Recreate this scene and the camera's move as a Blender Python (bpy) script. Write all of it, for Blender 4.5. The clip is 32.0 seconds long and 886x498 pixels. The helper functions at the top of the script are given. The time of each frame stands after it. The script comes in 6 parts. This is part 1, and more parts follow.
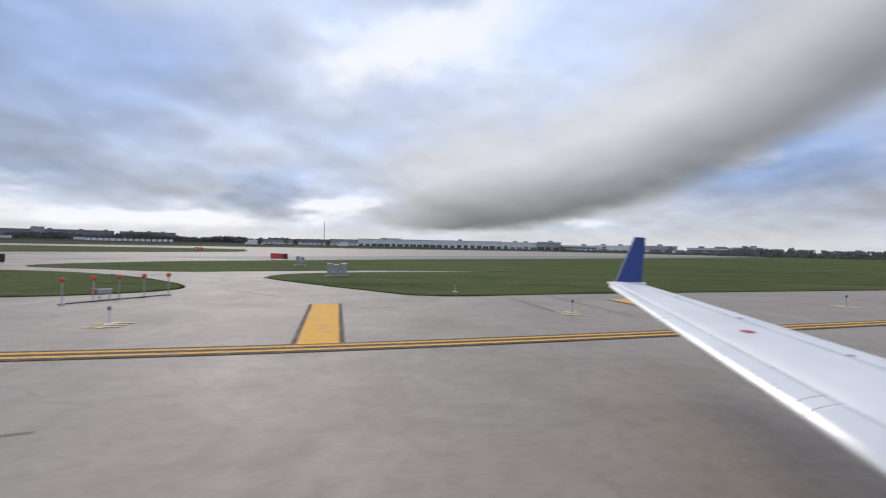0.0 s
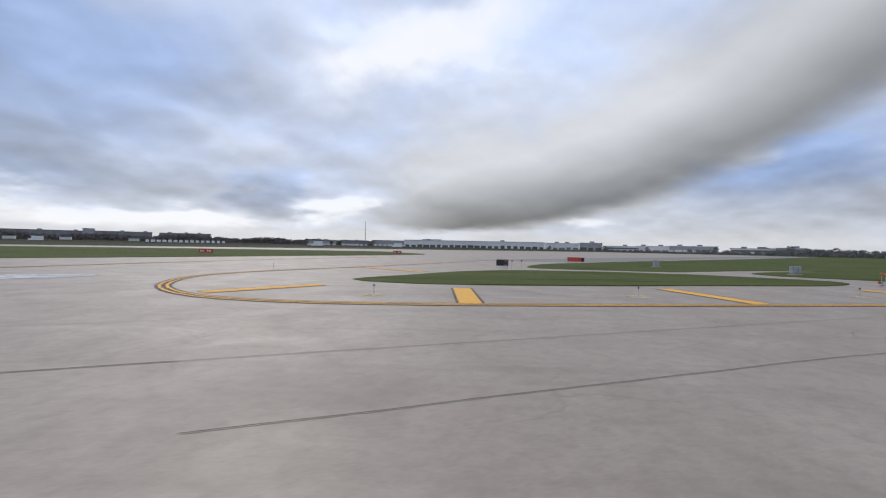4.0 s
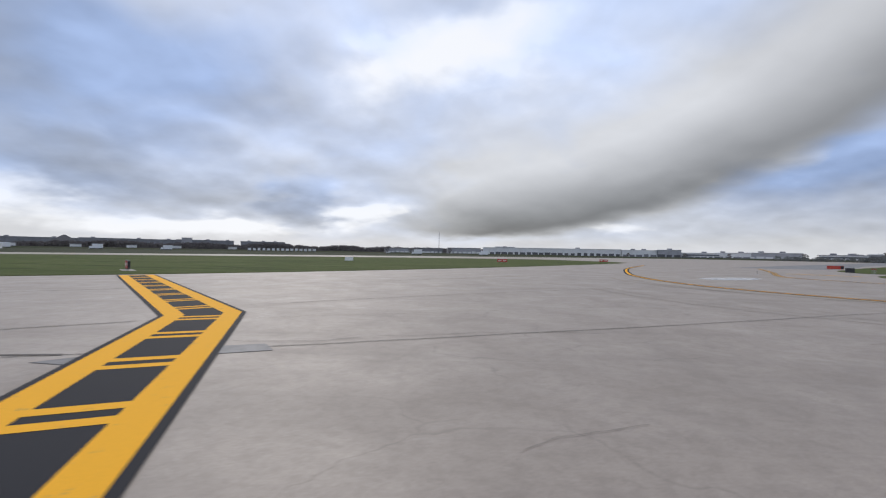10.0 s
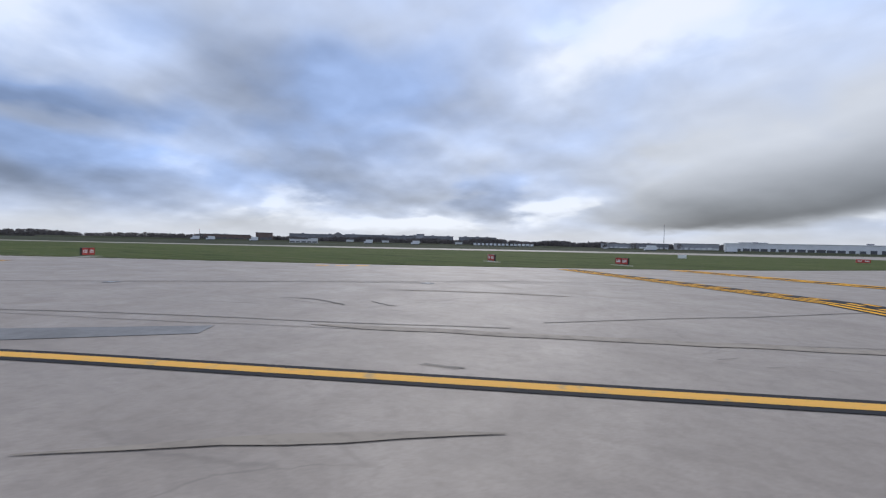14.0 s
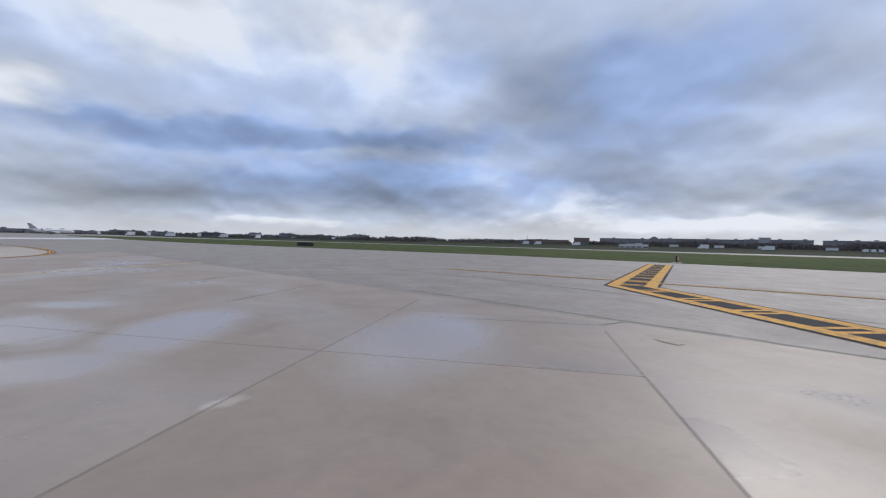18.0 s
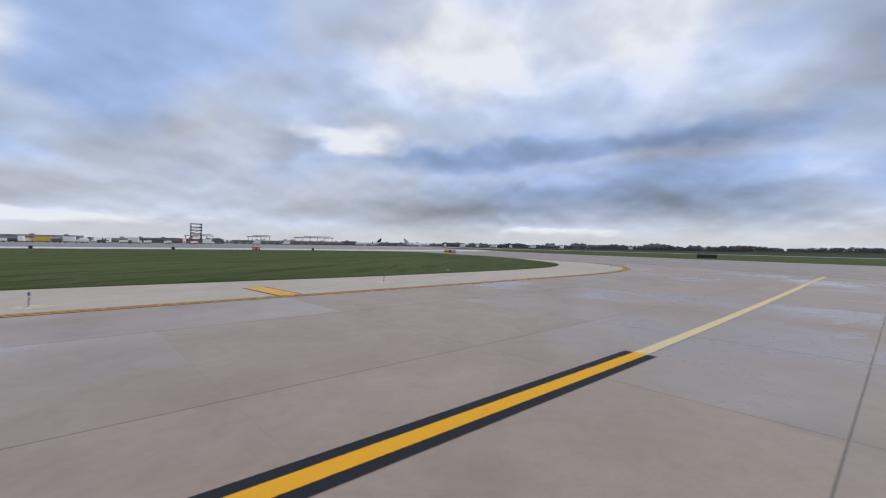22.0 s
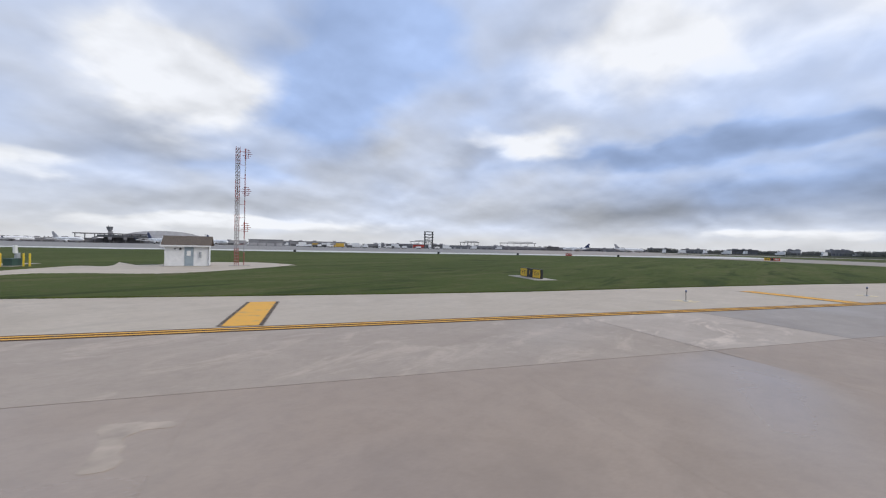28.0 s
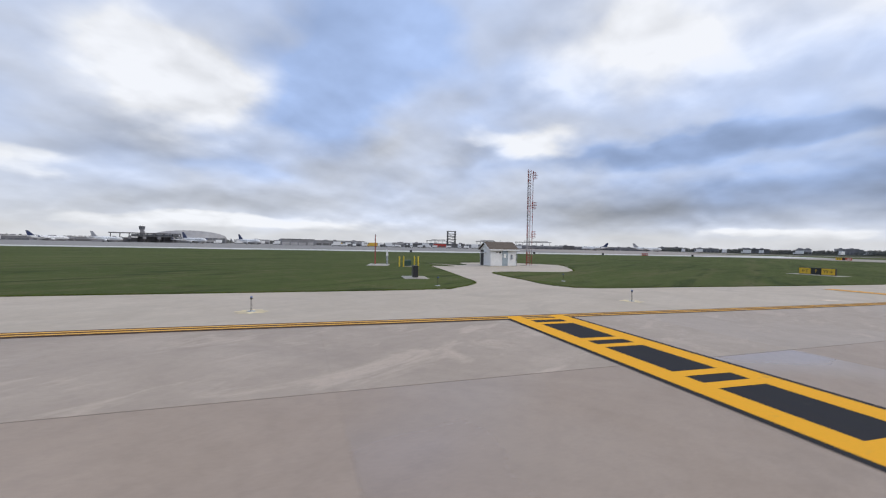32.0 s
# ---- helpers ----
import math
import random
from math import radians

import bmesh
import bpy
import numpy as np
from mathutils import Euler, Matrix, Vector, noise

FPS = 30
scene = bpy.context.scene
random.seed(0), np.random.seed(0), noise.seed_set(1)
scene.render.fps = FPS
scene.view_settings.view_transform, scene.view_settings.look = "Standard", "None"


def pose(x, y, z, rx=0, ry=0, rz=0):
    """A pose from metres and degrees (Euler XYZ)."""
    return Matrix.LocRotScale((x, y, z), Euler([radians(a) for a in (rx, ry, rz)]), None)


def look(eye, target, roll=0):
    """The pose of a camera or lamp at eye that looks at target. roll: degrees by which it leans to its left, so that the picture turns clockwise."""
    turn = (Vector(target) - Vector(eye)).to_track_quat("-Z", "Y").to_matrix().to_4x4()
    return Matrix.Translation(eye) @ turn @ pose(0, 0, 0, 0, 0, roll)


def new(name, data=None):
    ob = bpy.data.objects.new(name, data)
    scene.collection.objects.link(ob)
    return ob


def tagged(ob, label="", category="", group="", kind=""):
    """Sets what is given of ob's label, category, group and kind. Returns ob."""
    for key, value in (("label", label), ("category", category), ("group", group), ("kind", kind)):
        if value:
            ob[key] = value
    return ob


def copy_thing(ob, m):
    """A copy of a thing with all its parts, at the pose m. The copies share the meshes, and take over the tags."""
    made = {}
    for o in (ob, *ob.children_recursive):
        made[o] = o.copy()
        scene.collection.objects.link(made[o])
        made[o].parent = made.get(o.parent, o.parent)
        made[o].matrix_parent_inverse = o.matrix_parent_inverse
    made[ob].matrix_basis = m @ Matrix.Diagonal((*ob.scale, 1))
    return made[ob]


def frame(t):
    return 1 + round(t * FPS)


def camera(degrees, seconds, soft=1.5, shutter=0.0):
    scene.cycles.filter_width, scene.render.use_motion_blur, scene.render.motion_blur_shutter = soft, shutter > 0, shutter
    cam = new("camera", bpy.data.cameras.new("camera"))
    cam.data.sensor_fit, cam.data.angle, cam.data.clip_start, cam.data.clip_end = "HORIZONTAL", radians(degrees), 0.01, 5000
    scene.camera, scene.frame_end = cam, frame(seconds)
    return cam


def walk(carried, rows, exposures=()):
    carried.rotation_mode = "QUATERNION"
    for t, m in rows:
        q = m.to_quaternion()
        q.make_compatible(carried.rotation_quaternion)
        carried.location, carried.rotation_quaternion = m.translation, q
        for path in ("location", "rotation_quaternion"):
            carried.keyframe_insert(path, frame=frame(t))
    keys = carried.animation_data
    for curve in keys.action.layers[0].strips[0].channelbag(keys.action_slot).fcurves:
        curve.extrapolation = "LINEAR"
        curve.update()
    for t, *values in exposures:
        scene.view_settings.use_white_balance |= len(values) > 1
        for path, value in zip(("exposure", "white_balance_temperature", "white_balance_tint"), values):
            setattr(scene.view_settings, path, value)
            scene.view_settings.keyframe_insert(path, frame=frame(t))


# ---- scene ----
cam = camera(92.81, 32.0, soft=1.2, shutter=0.2)
EYE = 2.4  # height of the cabin window over the pavement


def seat(x, y, yaw, pitch, roll):
    return pose(x, y, EYE, 90 + pitch, 0, yaw) @ pose(0, 0, 0, 0, 0, roll)


PATH = [
    (0, seat(-0.00, 0.00, -0.01, -0.32, 1.25)),
    (0.5, seat(-6.20, -2.03, -0.05, -0.34, 1.19)),
    (1, seat(-12.31, -3.95, -0.08, -0.31, 1.17)),
    (1.5, seat(-18.28, -5.81, -0.04, -0.35, 1.17)),
    (2, seat(-24.17, -7.66, 0.02, -0.34, 1.14)),
    (2.5, seat(-30.00, -9.50, 0.09, -0.38, 1.09)),
    (3, seat(-35.71, -11.30, 0.11, -0.42, 1.08)),
    (3.5, seat(-41.28, -13.08, 0.09, -0.41, 1.09)),
    (4, seat(-46.72, -14.86, 0.02, -0.35, 1.14)),
    (4.5, seat(-52.05, -16.68, -0.06, -0.25, 1.20)),
    (5, seat(-57.27, -18.54, -0.12, -0.10, 1.26)),
    (5.5, seat(-62.38, -20.47, -0.13, 0.06, 1.30)),
    (6, seat(-67.38, -22.47, -0.06, 0.19, 1.29)),
    (6.5, seat(-72.29, -24.53, 0.15, 0.31, 1.23)),
    (7, seat(-77.07, -26.59, 0.25, 0.40, 1.18)),
    (7.5, seat(-81.78, -28.64, 0.54, 0.46, 1.18)),
    (8, seat(-86.36, -30.65, 0.78, 0.50, 1.18)),
    (8.5, seat(-90.79, -32.63, 1.08, 0.48, 1.11)),
    (9, seat(-95.08, -34.55, 1.58, 0.45, 1.03)),
    (9.5, seat(-99.22, -36.41, 2.40, 0.47, 0.99)),
    (10, seat(-103.25, -38.19, 3.69, 0.45, 1.00)),
    (10.5, seat(-107.21, -39.94, 5.39, 0.44, 1.02)),
    (11, seat(-111.14, -41.72, 7.51, 0.34, 1.07)),
    (11.5, seat(-114.97, -43.58, 10.07, 0.21, 1.09)),
    (12, seat(-118.71, -45.65, 12.95, 0.02, 1.13)),
    (12.5, seat(-122.29, -48.04, 16.56, -0.24, 1.15)),
    (13, seat(-125.70, -50.77, 20.41, -0.48, 1.21)),
    (13.5, seat(-128.95, -53.83, 24.52, -0.66, 1.27)),
    (14, seat(-131.97, -57.11, 28.82, -0.78, 1.32)),
    (14.5, seat(-134.68, -60.49, 33.17, -0.84, 1.34)),
    (15, seat(-137.16, -64.11, 37.67, -0.85, 1.35)),
    (15.5, seat(-139.41, -67.97, 42.29, -0.84, 1.36)),
    (16, seat(-141.42, -72.05, 47.03, -0.83, 1.35)),
    (16.5, seat(-143.19, -76.36, 51.87, -0.85, 1.34)),
    (17, seat(-144.70, -80.90, 56.79, -0.88, 1.32)),
    (17.5, seat(-145.91, -85.42, 61.80, -1.00, 1.31)),
    (18, seat(-146.79, -89.84, 66.68, -1.11, 1.32)),
    (18.5, seat(-147.35, -94.12, 71.41, -1.21, 1.32)),
    (19, seat(-147.58, -98.30, 75.93, -1.28, 1.27)),
    (19.5, seat(-147.50, -102.40, 80.96, -1.24, 1.14)),
    (20, seat(-147.12, -106.39, 85.89, -1.14, 0.98)),
    (20.5, seat(-146.47, -110.23, 90.58, -0.99, 0.85)),
    (21, seat(-145.52, -113.93, 94.96, -0.81, 0.78)),
    (21.5, seat(-144.25, -117.50, 98.98, -0.62, 0.82)),
    (22, seat(-142.61, -120.94, 102.90, -0.49, 0.91)),
    (22.5, seat(-140.57, -124.30, 107.00, -0.49, 0.99)),
    (23, seat(-138.23, -127.46, 110.96, -0.52, 1.08)),
    (23.5, seat(-135.71, -130.35, 114.45, -0.52, 1.20)),
    (24, seat(-132.99, -133.04, 117.61, -0.52, 1.28)),
    (24.5, seat(-130.05, -135.65, 120.57, -0.58, 1.24)),
    (25, seat(-127.02, -138.13, 123.03, -0.63, 1.19)),
    (25.5, seat(-124.03, -140.45, 124.65, -0.61, 1.21)),
    (26, seat(-121.02, -142.68, 125.67, -0.53, 1.23)),
    (26.5, seat(-117.89, -144.90, 126.32, -0.44, 1.19)),
    (27, seat(-114.68, -147.16, 126.60, -0.36, 1.15)),
    (27.5, seat(-111.38, -149.47, 126.62, -0.30, 1.12)),
    (28, seat(-108.01, -151.84, 126.50, -0.26, 1.10)),
    (28.5, seat(-104.55, -154.27, 126.37, -0.24, 1.08)),
    (29, seat(-101.01, -156.78, 126.33, -0.28, 1.10)),
    (29.5, seat(-97.45, -159.32, 126.35, -0.33, 1.13)),
    (30, seat(-93.92, -161.85, 126.36, -0.37, 1.17)),
    (30.5, seat(-90.41, -164.37, 126.34, -0.40, 1.20)),
    (31, seat(-86.93, -166.90, 126.25, -0.41, 1.20)),
    (31.5, seat(-83.36, -169.50, 126.17, -0.42, 1.16)),
    (32, seat(-79.62, -172.27, 126.16, -0.43, 1.10)),
]
TINT = [(0, 0, 6500, 10), (10, 0, 6500, 10), (12, -0.02, 6400, 10), (14, -0.06, 6120, 10), (17, -0.2, 6180, 10), (19, -0.22, 6220, 10), (21, -0.2, 6400, 10), (23, -0.1, 6400, 10), (26, 0, 6500, 10), (32, 0, 6500, 10)]
walk(cam, PATH, TINT)

# ---- world, sun ----
SUN_AZ, SUN_EL = radians(115), radians(38)
world = bpy.data.worlds.new("overcast_sky")
scene.world = world
world.use_nodes = True
wt = world.node_tree
wt.nodes.clear()


def wn(kind, **kw):
    n = wt.nodes.new(kind)
    for k, v in kw.items():
        if k == "op":
            n.operation = v
        elif k == "label":
            n.label = v
    return n


def plug(tree, node, socket, value):
    """Link a socket, or set a value."""
    if isinstance(value, bpy.types.NodeSocket):
        tree.links.new(value, node.inputs[socket])
    elif value is not None:
        node.inputs[socket].default_value = value


def wmath(op, a, b=None, c=None):
    n = wn("ShaderNodeMath", op=op)
    for i, v in enumerate((a, b, c)):
        plug(wt, n, i, v)
    return n.outputs[0]


def wmix(f, a, b):
    n = wn("ShaderNodeMix")
    n.data_type = "RGBA"
    plug(wt, n, 0, f)
    plug(wt, n, 6, a)
    plug(wt, n, 7, b)
    return n.outputs[2]


def wramp(x, lo, hi):
    n = wn("ShaderNodeMapRange")
    n.interpolation_type = "SMOOTHSTEP"
    for i, v in enumerate((x, lo, hi, 0.0, 1.0)):
        plug(wt, n, i, v)
    return n.outputs[0]


def wnoise(vec, scale, detail, rough=0.55, distort=0.0):
    n = wn("ShaderNodeTexNoise")
    plug(wt, n, "Vector", vec)
    for k, v in (("Scale", scale), ("Detail", detail), ("Roughness", rough), ("Distortion", distort)):
        n.inputs[k].default_value = v
    return n.outputs[0]


def rgb(r, g, b):
    return (r, g, b, 1.0)


sky = wn("ShaderNodeTexSky")
sky.sky_type, sky.sun_disc = "NISHITA", False
sky.sun_elevation, sky.sun_rotation = SUN_EL, radians(90) - SUN_AZ
coord = wn("ShaderNodeTexCoord").outputs["Generated"]
split = wn("ShaderNodeSeparateXYZ")
plug(wt, split, 0, coord)
dx, dy, dz = split.outputs
high = wmath("MAXIMUM", dz, 0.0)
# the cloud deck is a level sheet: directions are laid onto it, so that clouds flatten towards the horizon


def on_deck(near, stretch=1.0):
    flat = wmath("DIVIDE", stretch, wmath("ADD", high, near))
    n = wn("ShaderNodeCombineXYZ")
    plug(wt, n, 0, wmath("MULTIPLY", dx, flat))
    plug(wt, n, 1, wmath("MULTIPLY", dy, flat))
    return n.outputs[0]


# ---- cloud deck ----
turned = wn("ShaderNodeMath", op="ARCTAN2")
AXIS = radians(150)  # bearings are counted round this one, so that none in view wraps
plug(wt, turned, 0, wmath("SUBTRACT", wmath("MULTIPLY", dy, math.cos(AXIS)), wmath("MULTIPLY", dx, math.sin(AXIS))))
plug(wt, turned, 1, wmath("ADD", wmath("MULTIPLY", dx, math.cos(AXIS)), wmath("MULTIPLY", dy, math.sin(AXIS))))
bearing = wmath("MULTIPLY", turned.outputs[0], 57.29578)
climb = wmath("MULTIPLY", wmath("ARCSINE", dz), 57.29578)
ragged = wn("ShaderNodeTexNoise")
round_about = wn("ShaderNodeCombineXYZ")
plug(wt, round_about, 0, wmath("MULTIPLY", bearing, 0.075))
plug(wt, round_about, 1, wmath("MULTIPLY", climb, 0.12))
plug(wt, ragged, "Vector", round_about.outputs[0])
for k, v in (("Scale", 1.0), ("Detail", 2.0), ("Roughness", 0.5)):
    ragged.inputs[k].default_value = v
rag = wn("ShaderNodeSeparateColor")
plug(wt, rag, 0, ragged.outputs["Color"])
curl = wn("ShaderNodeTexNoise")
plug(wt, curl, "Vector", on_deck(0.26))
for k, v in (("Scale", 3.0), ("Detail", 4.0), ("Roughness", 0.45)):
    curl.inputs[k].default_value = v
curls = wn("ShaderNodeSeparateColor")
plug(wt, curls, 0, curl.outputs["Color"])
curl_x, curl_y = [wmath("SUBTRACT", curls.outputs[i], 0.5) for i in (0, 1)]
where = wn("ShaderNodeCombineXYZ")
plug(wt, where, 0, wmath("ADD", wmath("ADD", bearing, wmath("MULTIPLY", curl_x, 16.0)), wmath("MULTIPLY", wmath("SUBTRACT", rag.outputs[0], 0.5), 6.0)))
plug(wt, where, 1, wmath("ADD", wmath("ADD", climb, wmath("MULTIPLY", curl_y, wmath("ADD", 1.2, wmath("MULTIPLY", high, 22.0)))), wmath("MULTIPLY", wmath("SUBTRACT", rag.outputs[1], 0.5), wmath("MULTIPLY", high, 14.0))))
where = where.outputs[0]


def cloud(az, el, wide, tall, lean=0.0):
    """A soft mass of cloud, 1 in its middle: bearing, elevation, half width, half height and lean in degrees."""
    m = wn("ShaderNodeMapping")
    m.vector_type = "TEXTURE"
    plug(wt, m, 0, where)
    m.inputs["Location"].default_value = (az - 150, el, 0)
    m.inputs["Rotation"].default_value = (0, 0, radians(lean))
    m.inputs["Scale"].default_value = (wide, tall, 1)
    n = wn("ShaderNodeVectorMath", op="LENGTH")
    plug(wt, n, 0, m.outputs[0])
    r = wn("ShaderNodeMapRange")
    r.interpolation_type = "SMOOTHERSTEP"
    for i, v in enumerate((n.outputs["Value"], 0.15, 1.45, 1.0, 0.0)):
        plug(wt, r, i, v)
    return r.outputs[0]


def gather(start, rows):
    out = start
    for *shape, amount in rows:
        n = wn("ShaderNodeMath", op="MULTIPLY_ADD")
        plug(wt, n, 0, cloud(*shape))
        n.inputs[1].default_value = amount
        plug(wt, n, 2, out)
        out = n.outputs[0]
    return out


def swing(x, amount):
    return wmath("MULTIPLY", wmath("SUBTRACT", x, 0.5), amount)


# masses of the deck, and the same a step farther out: what differs is lit or in shade
mass = wnoise(on_deck(0.34), 2.1, 5.0, 0.42, 0.3)
beyond = wnoise(on_deck(0.34, 1.09), 2.1, 5.0, 0.42, 0.3)
puffs = wnoise(on_deck(0.34), 7.5, 4.0, 0.45, 0.2)
puffs_beyond = wnoise(on_deck(0.34, 1.04), 7.5, 4.0, 0.45, 0.2)
lit = wmath("SUBTRACT", beyond, mass)
lit_puffs = wmath("SUBTRACT", puffs_beyond, puffs)
tone = wmath("ADD", 0.86, wmath("ADD", swing(mass, -0.12), swing(puffs, -0.05)))
tone = wmath("ADD", tone, wmath("ADD", wmath("MULTIPLY", lit, 0.18), wmath("MULTIPLY", lit_puffs, 0.07)))
tone = gather(tone, [
    (78, 25, 19, 8, -10, 0.08), (104, 27, 9, 10, 0, 0.06), (50, 6.8, 16, 4.2, 0, -0.15), (46, 20, 14, 8, 0, -0.12),
    (127, 6.2, 12, 2.4, 0, -0.12), (112, 5.4, 5, 2.4, 0, -0.14), (132, 12.6, 14, 3.2, 6, -0.06), (118, 12.5, 8, 2.4, 10, 0.05), (128, 20, 13, 8, 0, -0.06),
])
tone = gather(tone, [
    (144, 20, 9, 8, 0, -0.13), (114, 17, 9, 4, 0, -0.06), (178, 24, 18, 8, 0, 0.06), (164, 9.5, 8, 5.0, 0, -0.12),
    (158, 14.2, 8, 3.0, 0, -0.10), (182, 12.2, 25, 1.9, -3, -0.12), (182, 6.0, 22, 2.8, 0, -0.11), (160, 5.2, 13, 2.4, 0, -0.12), (136, 9.0, 9, 3.4, 0, -0.12),
])
tone = gather(tone, [
    (229, 11.8, 9, 4.0, 10, -0.08), (250, 10.4, 10, 2.4, 0, -0.09), (248, 5.2, 13, 1.6, 0, -0.07), (205, 20.5, 5, 2.5, 0, -0.05),
    (214, 12.4, 4, 3.0, 0, -0.09), (84, 12, 14, 5, 0, -0.03), (232, 22, 9, 7, 20, -0.05), (196, 4.2, 16, 2.6, 0, -0.10), (222, 10.0, 9, 2.4, 0, 0.05),
])
blue = wmath("ADD", 0.52, wmath("ADD", swing(mass, -1.2), swing(rag.outputs[2], 0.5)))
blue = gather(blue, [
    (130, 17, 15, 9, 0, 0.30), (112, 6.4, 5, 3, 0, 0.50), (49, 9.5, 11, 3.2, -12, 0.55), (138, 20, 13, 8, 0, 0.20), (158, 14.2, 10, 3, 0, 0.5),
    (182, 12.2, 25, 2.2, -3, 0.75), (231, 21, 9, 9, 25, 0.75), (222, 26, 9, 7, 0, 0.55), (214, 9, 8, 2.6, 0, 0.25), (120, 24, 8, 7, 0, 0.25), (242, 9.0, 7, 1.6, 0, 0.3), (162, 6.5, 30, 4.0, 0, 0.75), (186, 6.5, 16, 3.5, 0, 0.3),
    (254, 18, 12, 8, 0, -0.25),
])

# gaps through which the bright upper sky shows, with ragged rims
gap = gather(wmath("ADD", swing(puffs, -0.55), swing(mass, -0.7)), [
    (127, 2.3, 16, 1.25, 0, 0.95), (139, 4.6, 4.5, 2.2, 0, 0.7), (120, 3.2, 4, 1.3, 0, 0.4), (104, 4.6, 6, 2.2, -10, 0.75), (178, 2.0, 7, 0.7, 0, 0.7),
    (243, 2.4, 19, 0.95, 0, 1.0), (261, 7.6, 5, 1.7, 0, 0.7), (205.5, 14.0, 9, 2.6, 6, 0.75), (166, 25, 11, 8, 10, 0.65), (249, 18, 11, 6.5, 0, 0.85),
])
gap = gather(gap, [
    (191, 24, 16, 7, 0, 0.8), (65, 8.2, 3.6, 1.6, 0, 0.55), (55, 10.2, 4.5, 1.6, 0, 0.4), (71, 3.4, 5, 0.8, 0, 0.6), (92, 26, 15, 6, -8, 0.75), (105, 21.5, 5, 4, 0, 0.2), (151, 8.2, 4, 1.3, 0, 0.4), (148, 3.0, 8, 0.7, 0, 0.35),
])
gap = wramp(gap, 0.02, 1.05)
tone = wmath("ADD", tone, wmath("MULTIPLY", gap, 0.14))
blue = wmath("SUBTRACT", blue, wmath("MULTIPLY", gap, 0.65))

blue = wmath("MULTIPLY", blue, wmath("ADD", 0.45, wmath("MULTIPLY", wramp(climb, 2.0, 13.0), 0.55)))
haze = wmath("MULTIPLY", wramp(climb, 3.2, 0.4), 0.55)
tone = wmath("ADD", wmath("MULTIPLY", tone, wmath("SUBTRACT", 1.0, haze)), wmath("MULTIPLY", haze, 0.86))
blue = wmath("SUBTRACT", blue, wmath("MULTIPLY", haze, 0.5))

# a great smooth roll of cloud with a dark underside and a clean lower rim
past = wmath("SUBTRACT", -60.0, wmath("ADD", bearing, wmath("MULTIPLY", curl_x, 3.0)))
rim = wmath("ADD", 2.2, wmath("MULTIPLY", wmath("MULTIPLY", past, past), 0.0064))
over_rim = wmath("SUBTRACT", wmath("ADD", climb, wmath("MULTIPLY", curl_y, 1.8)), rim)
reach = wmath("MAXIMUM", wmath("ADD", 8.0, wmath("MULTIPLY", past, 0.10)), 4.0)
share = wmath("MINIMUM", wmath("MAXIMUM", wmath("DIVIDE", over_rim, reach), 0.0), 1.0)
under = wramp(wmath("DIVIDE", over_rim, wmath("ADD", 0.6, wmath("MULTIPLY", wmath("MAXIMUM", past, 0.0), 0.055))), -0.9, 1.0)
shade = wmath("MULTIPLY", wmath("POWER", wmath("SUBTRACT", 1.0, share), 1.25), under)
shade = wmath("MULTIPLY", shade, wramp(past, -14.0, 5.0))
inside = wmath("MULTIPLY", under, wramp(past, -14.0, 5.0))
calm = wmath("MULTIPLY", inside, wramp(over_rim, 20.0, 8.0))
tone = wmath("ADD", wmath("MULTIPLY", tone, wmath("SUBTRACT", 1.0, wmath("MULTIPLY", calm, 0.75))), wmath("MULTIPLY", calm, 0.66))
tone = wmath("SUBTRACT", tone, wmath("MULTIPLY", shade, wmath("SUBTRACT", 0.47, wmath("MULTIPLY", wramp(past, 10.0, 45.0), 0.10))))
blue = wmath("SUBTRACT", blue, wmath("MULTIPLY", calm, 0.6))

# ---- sky colour and sun ----
level = wmath("POWER", wmath("MINIMUM", wmath("MAXIMUM", tone, 0.3), 0.985), 2.2)
tint = wmix(wmath("MINIMUM", wmath("MAXIMUM", blue, 0.0), 1.0), rgb(0.965, 0.99, 1.045), rgb(0.59, 0.785, 1.23))
scaled = wn("ShaderNodeVectorMath", op="SCALE")
plug(wt, scaled, 0, tint)
plug(wt, scaled, "Scale", level)
clear = wn("ShaderNodeVectorMath", op="SCALE")
plug(wt, clear, 0, sky.outputs[0])
clear.inputs["Scale"].default_value = 0.08
skin = wmix(0.95, clear.outputs[0], scaled.outputs[0])
bg = wn("ShaderNodeBackground")
plug(wt, bg, 0, skin)
bg.inputs[1].default_value = 1.0
out = wn("ShaderNodeOutputWorld")
wt.links.new(bg.outputs[0], out.inputs[0])
lamp = bpy.data.lights.new("sun", "SUN")
lamp.energy, lamp.angle, lamp.color = 1.5, radians(30), (1.0, 0.92, 0.82)
sun = new("sun", lamp)
sun.matrix_basis = look((math.cos(SUN_AZ) * math.cos(SUN_EL) * 90, math.sin(SUN_AZ) * math.cos(SUN_EL) * 90, math.sin(SUN_EL) * 90), (0, 0, 0))

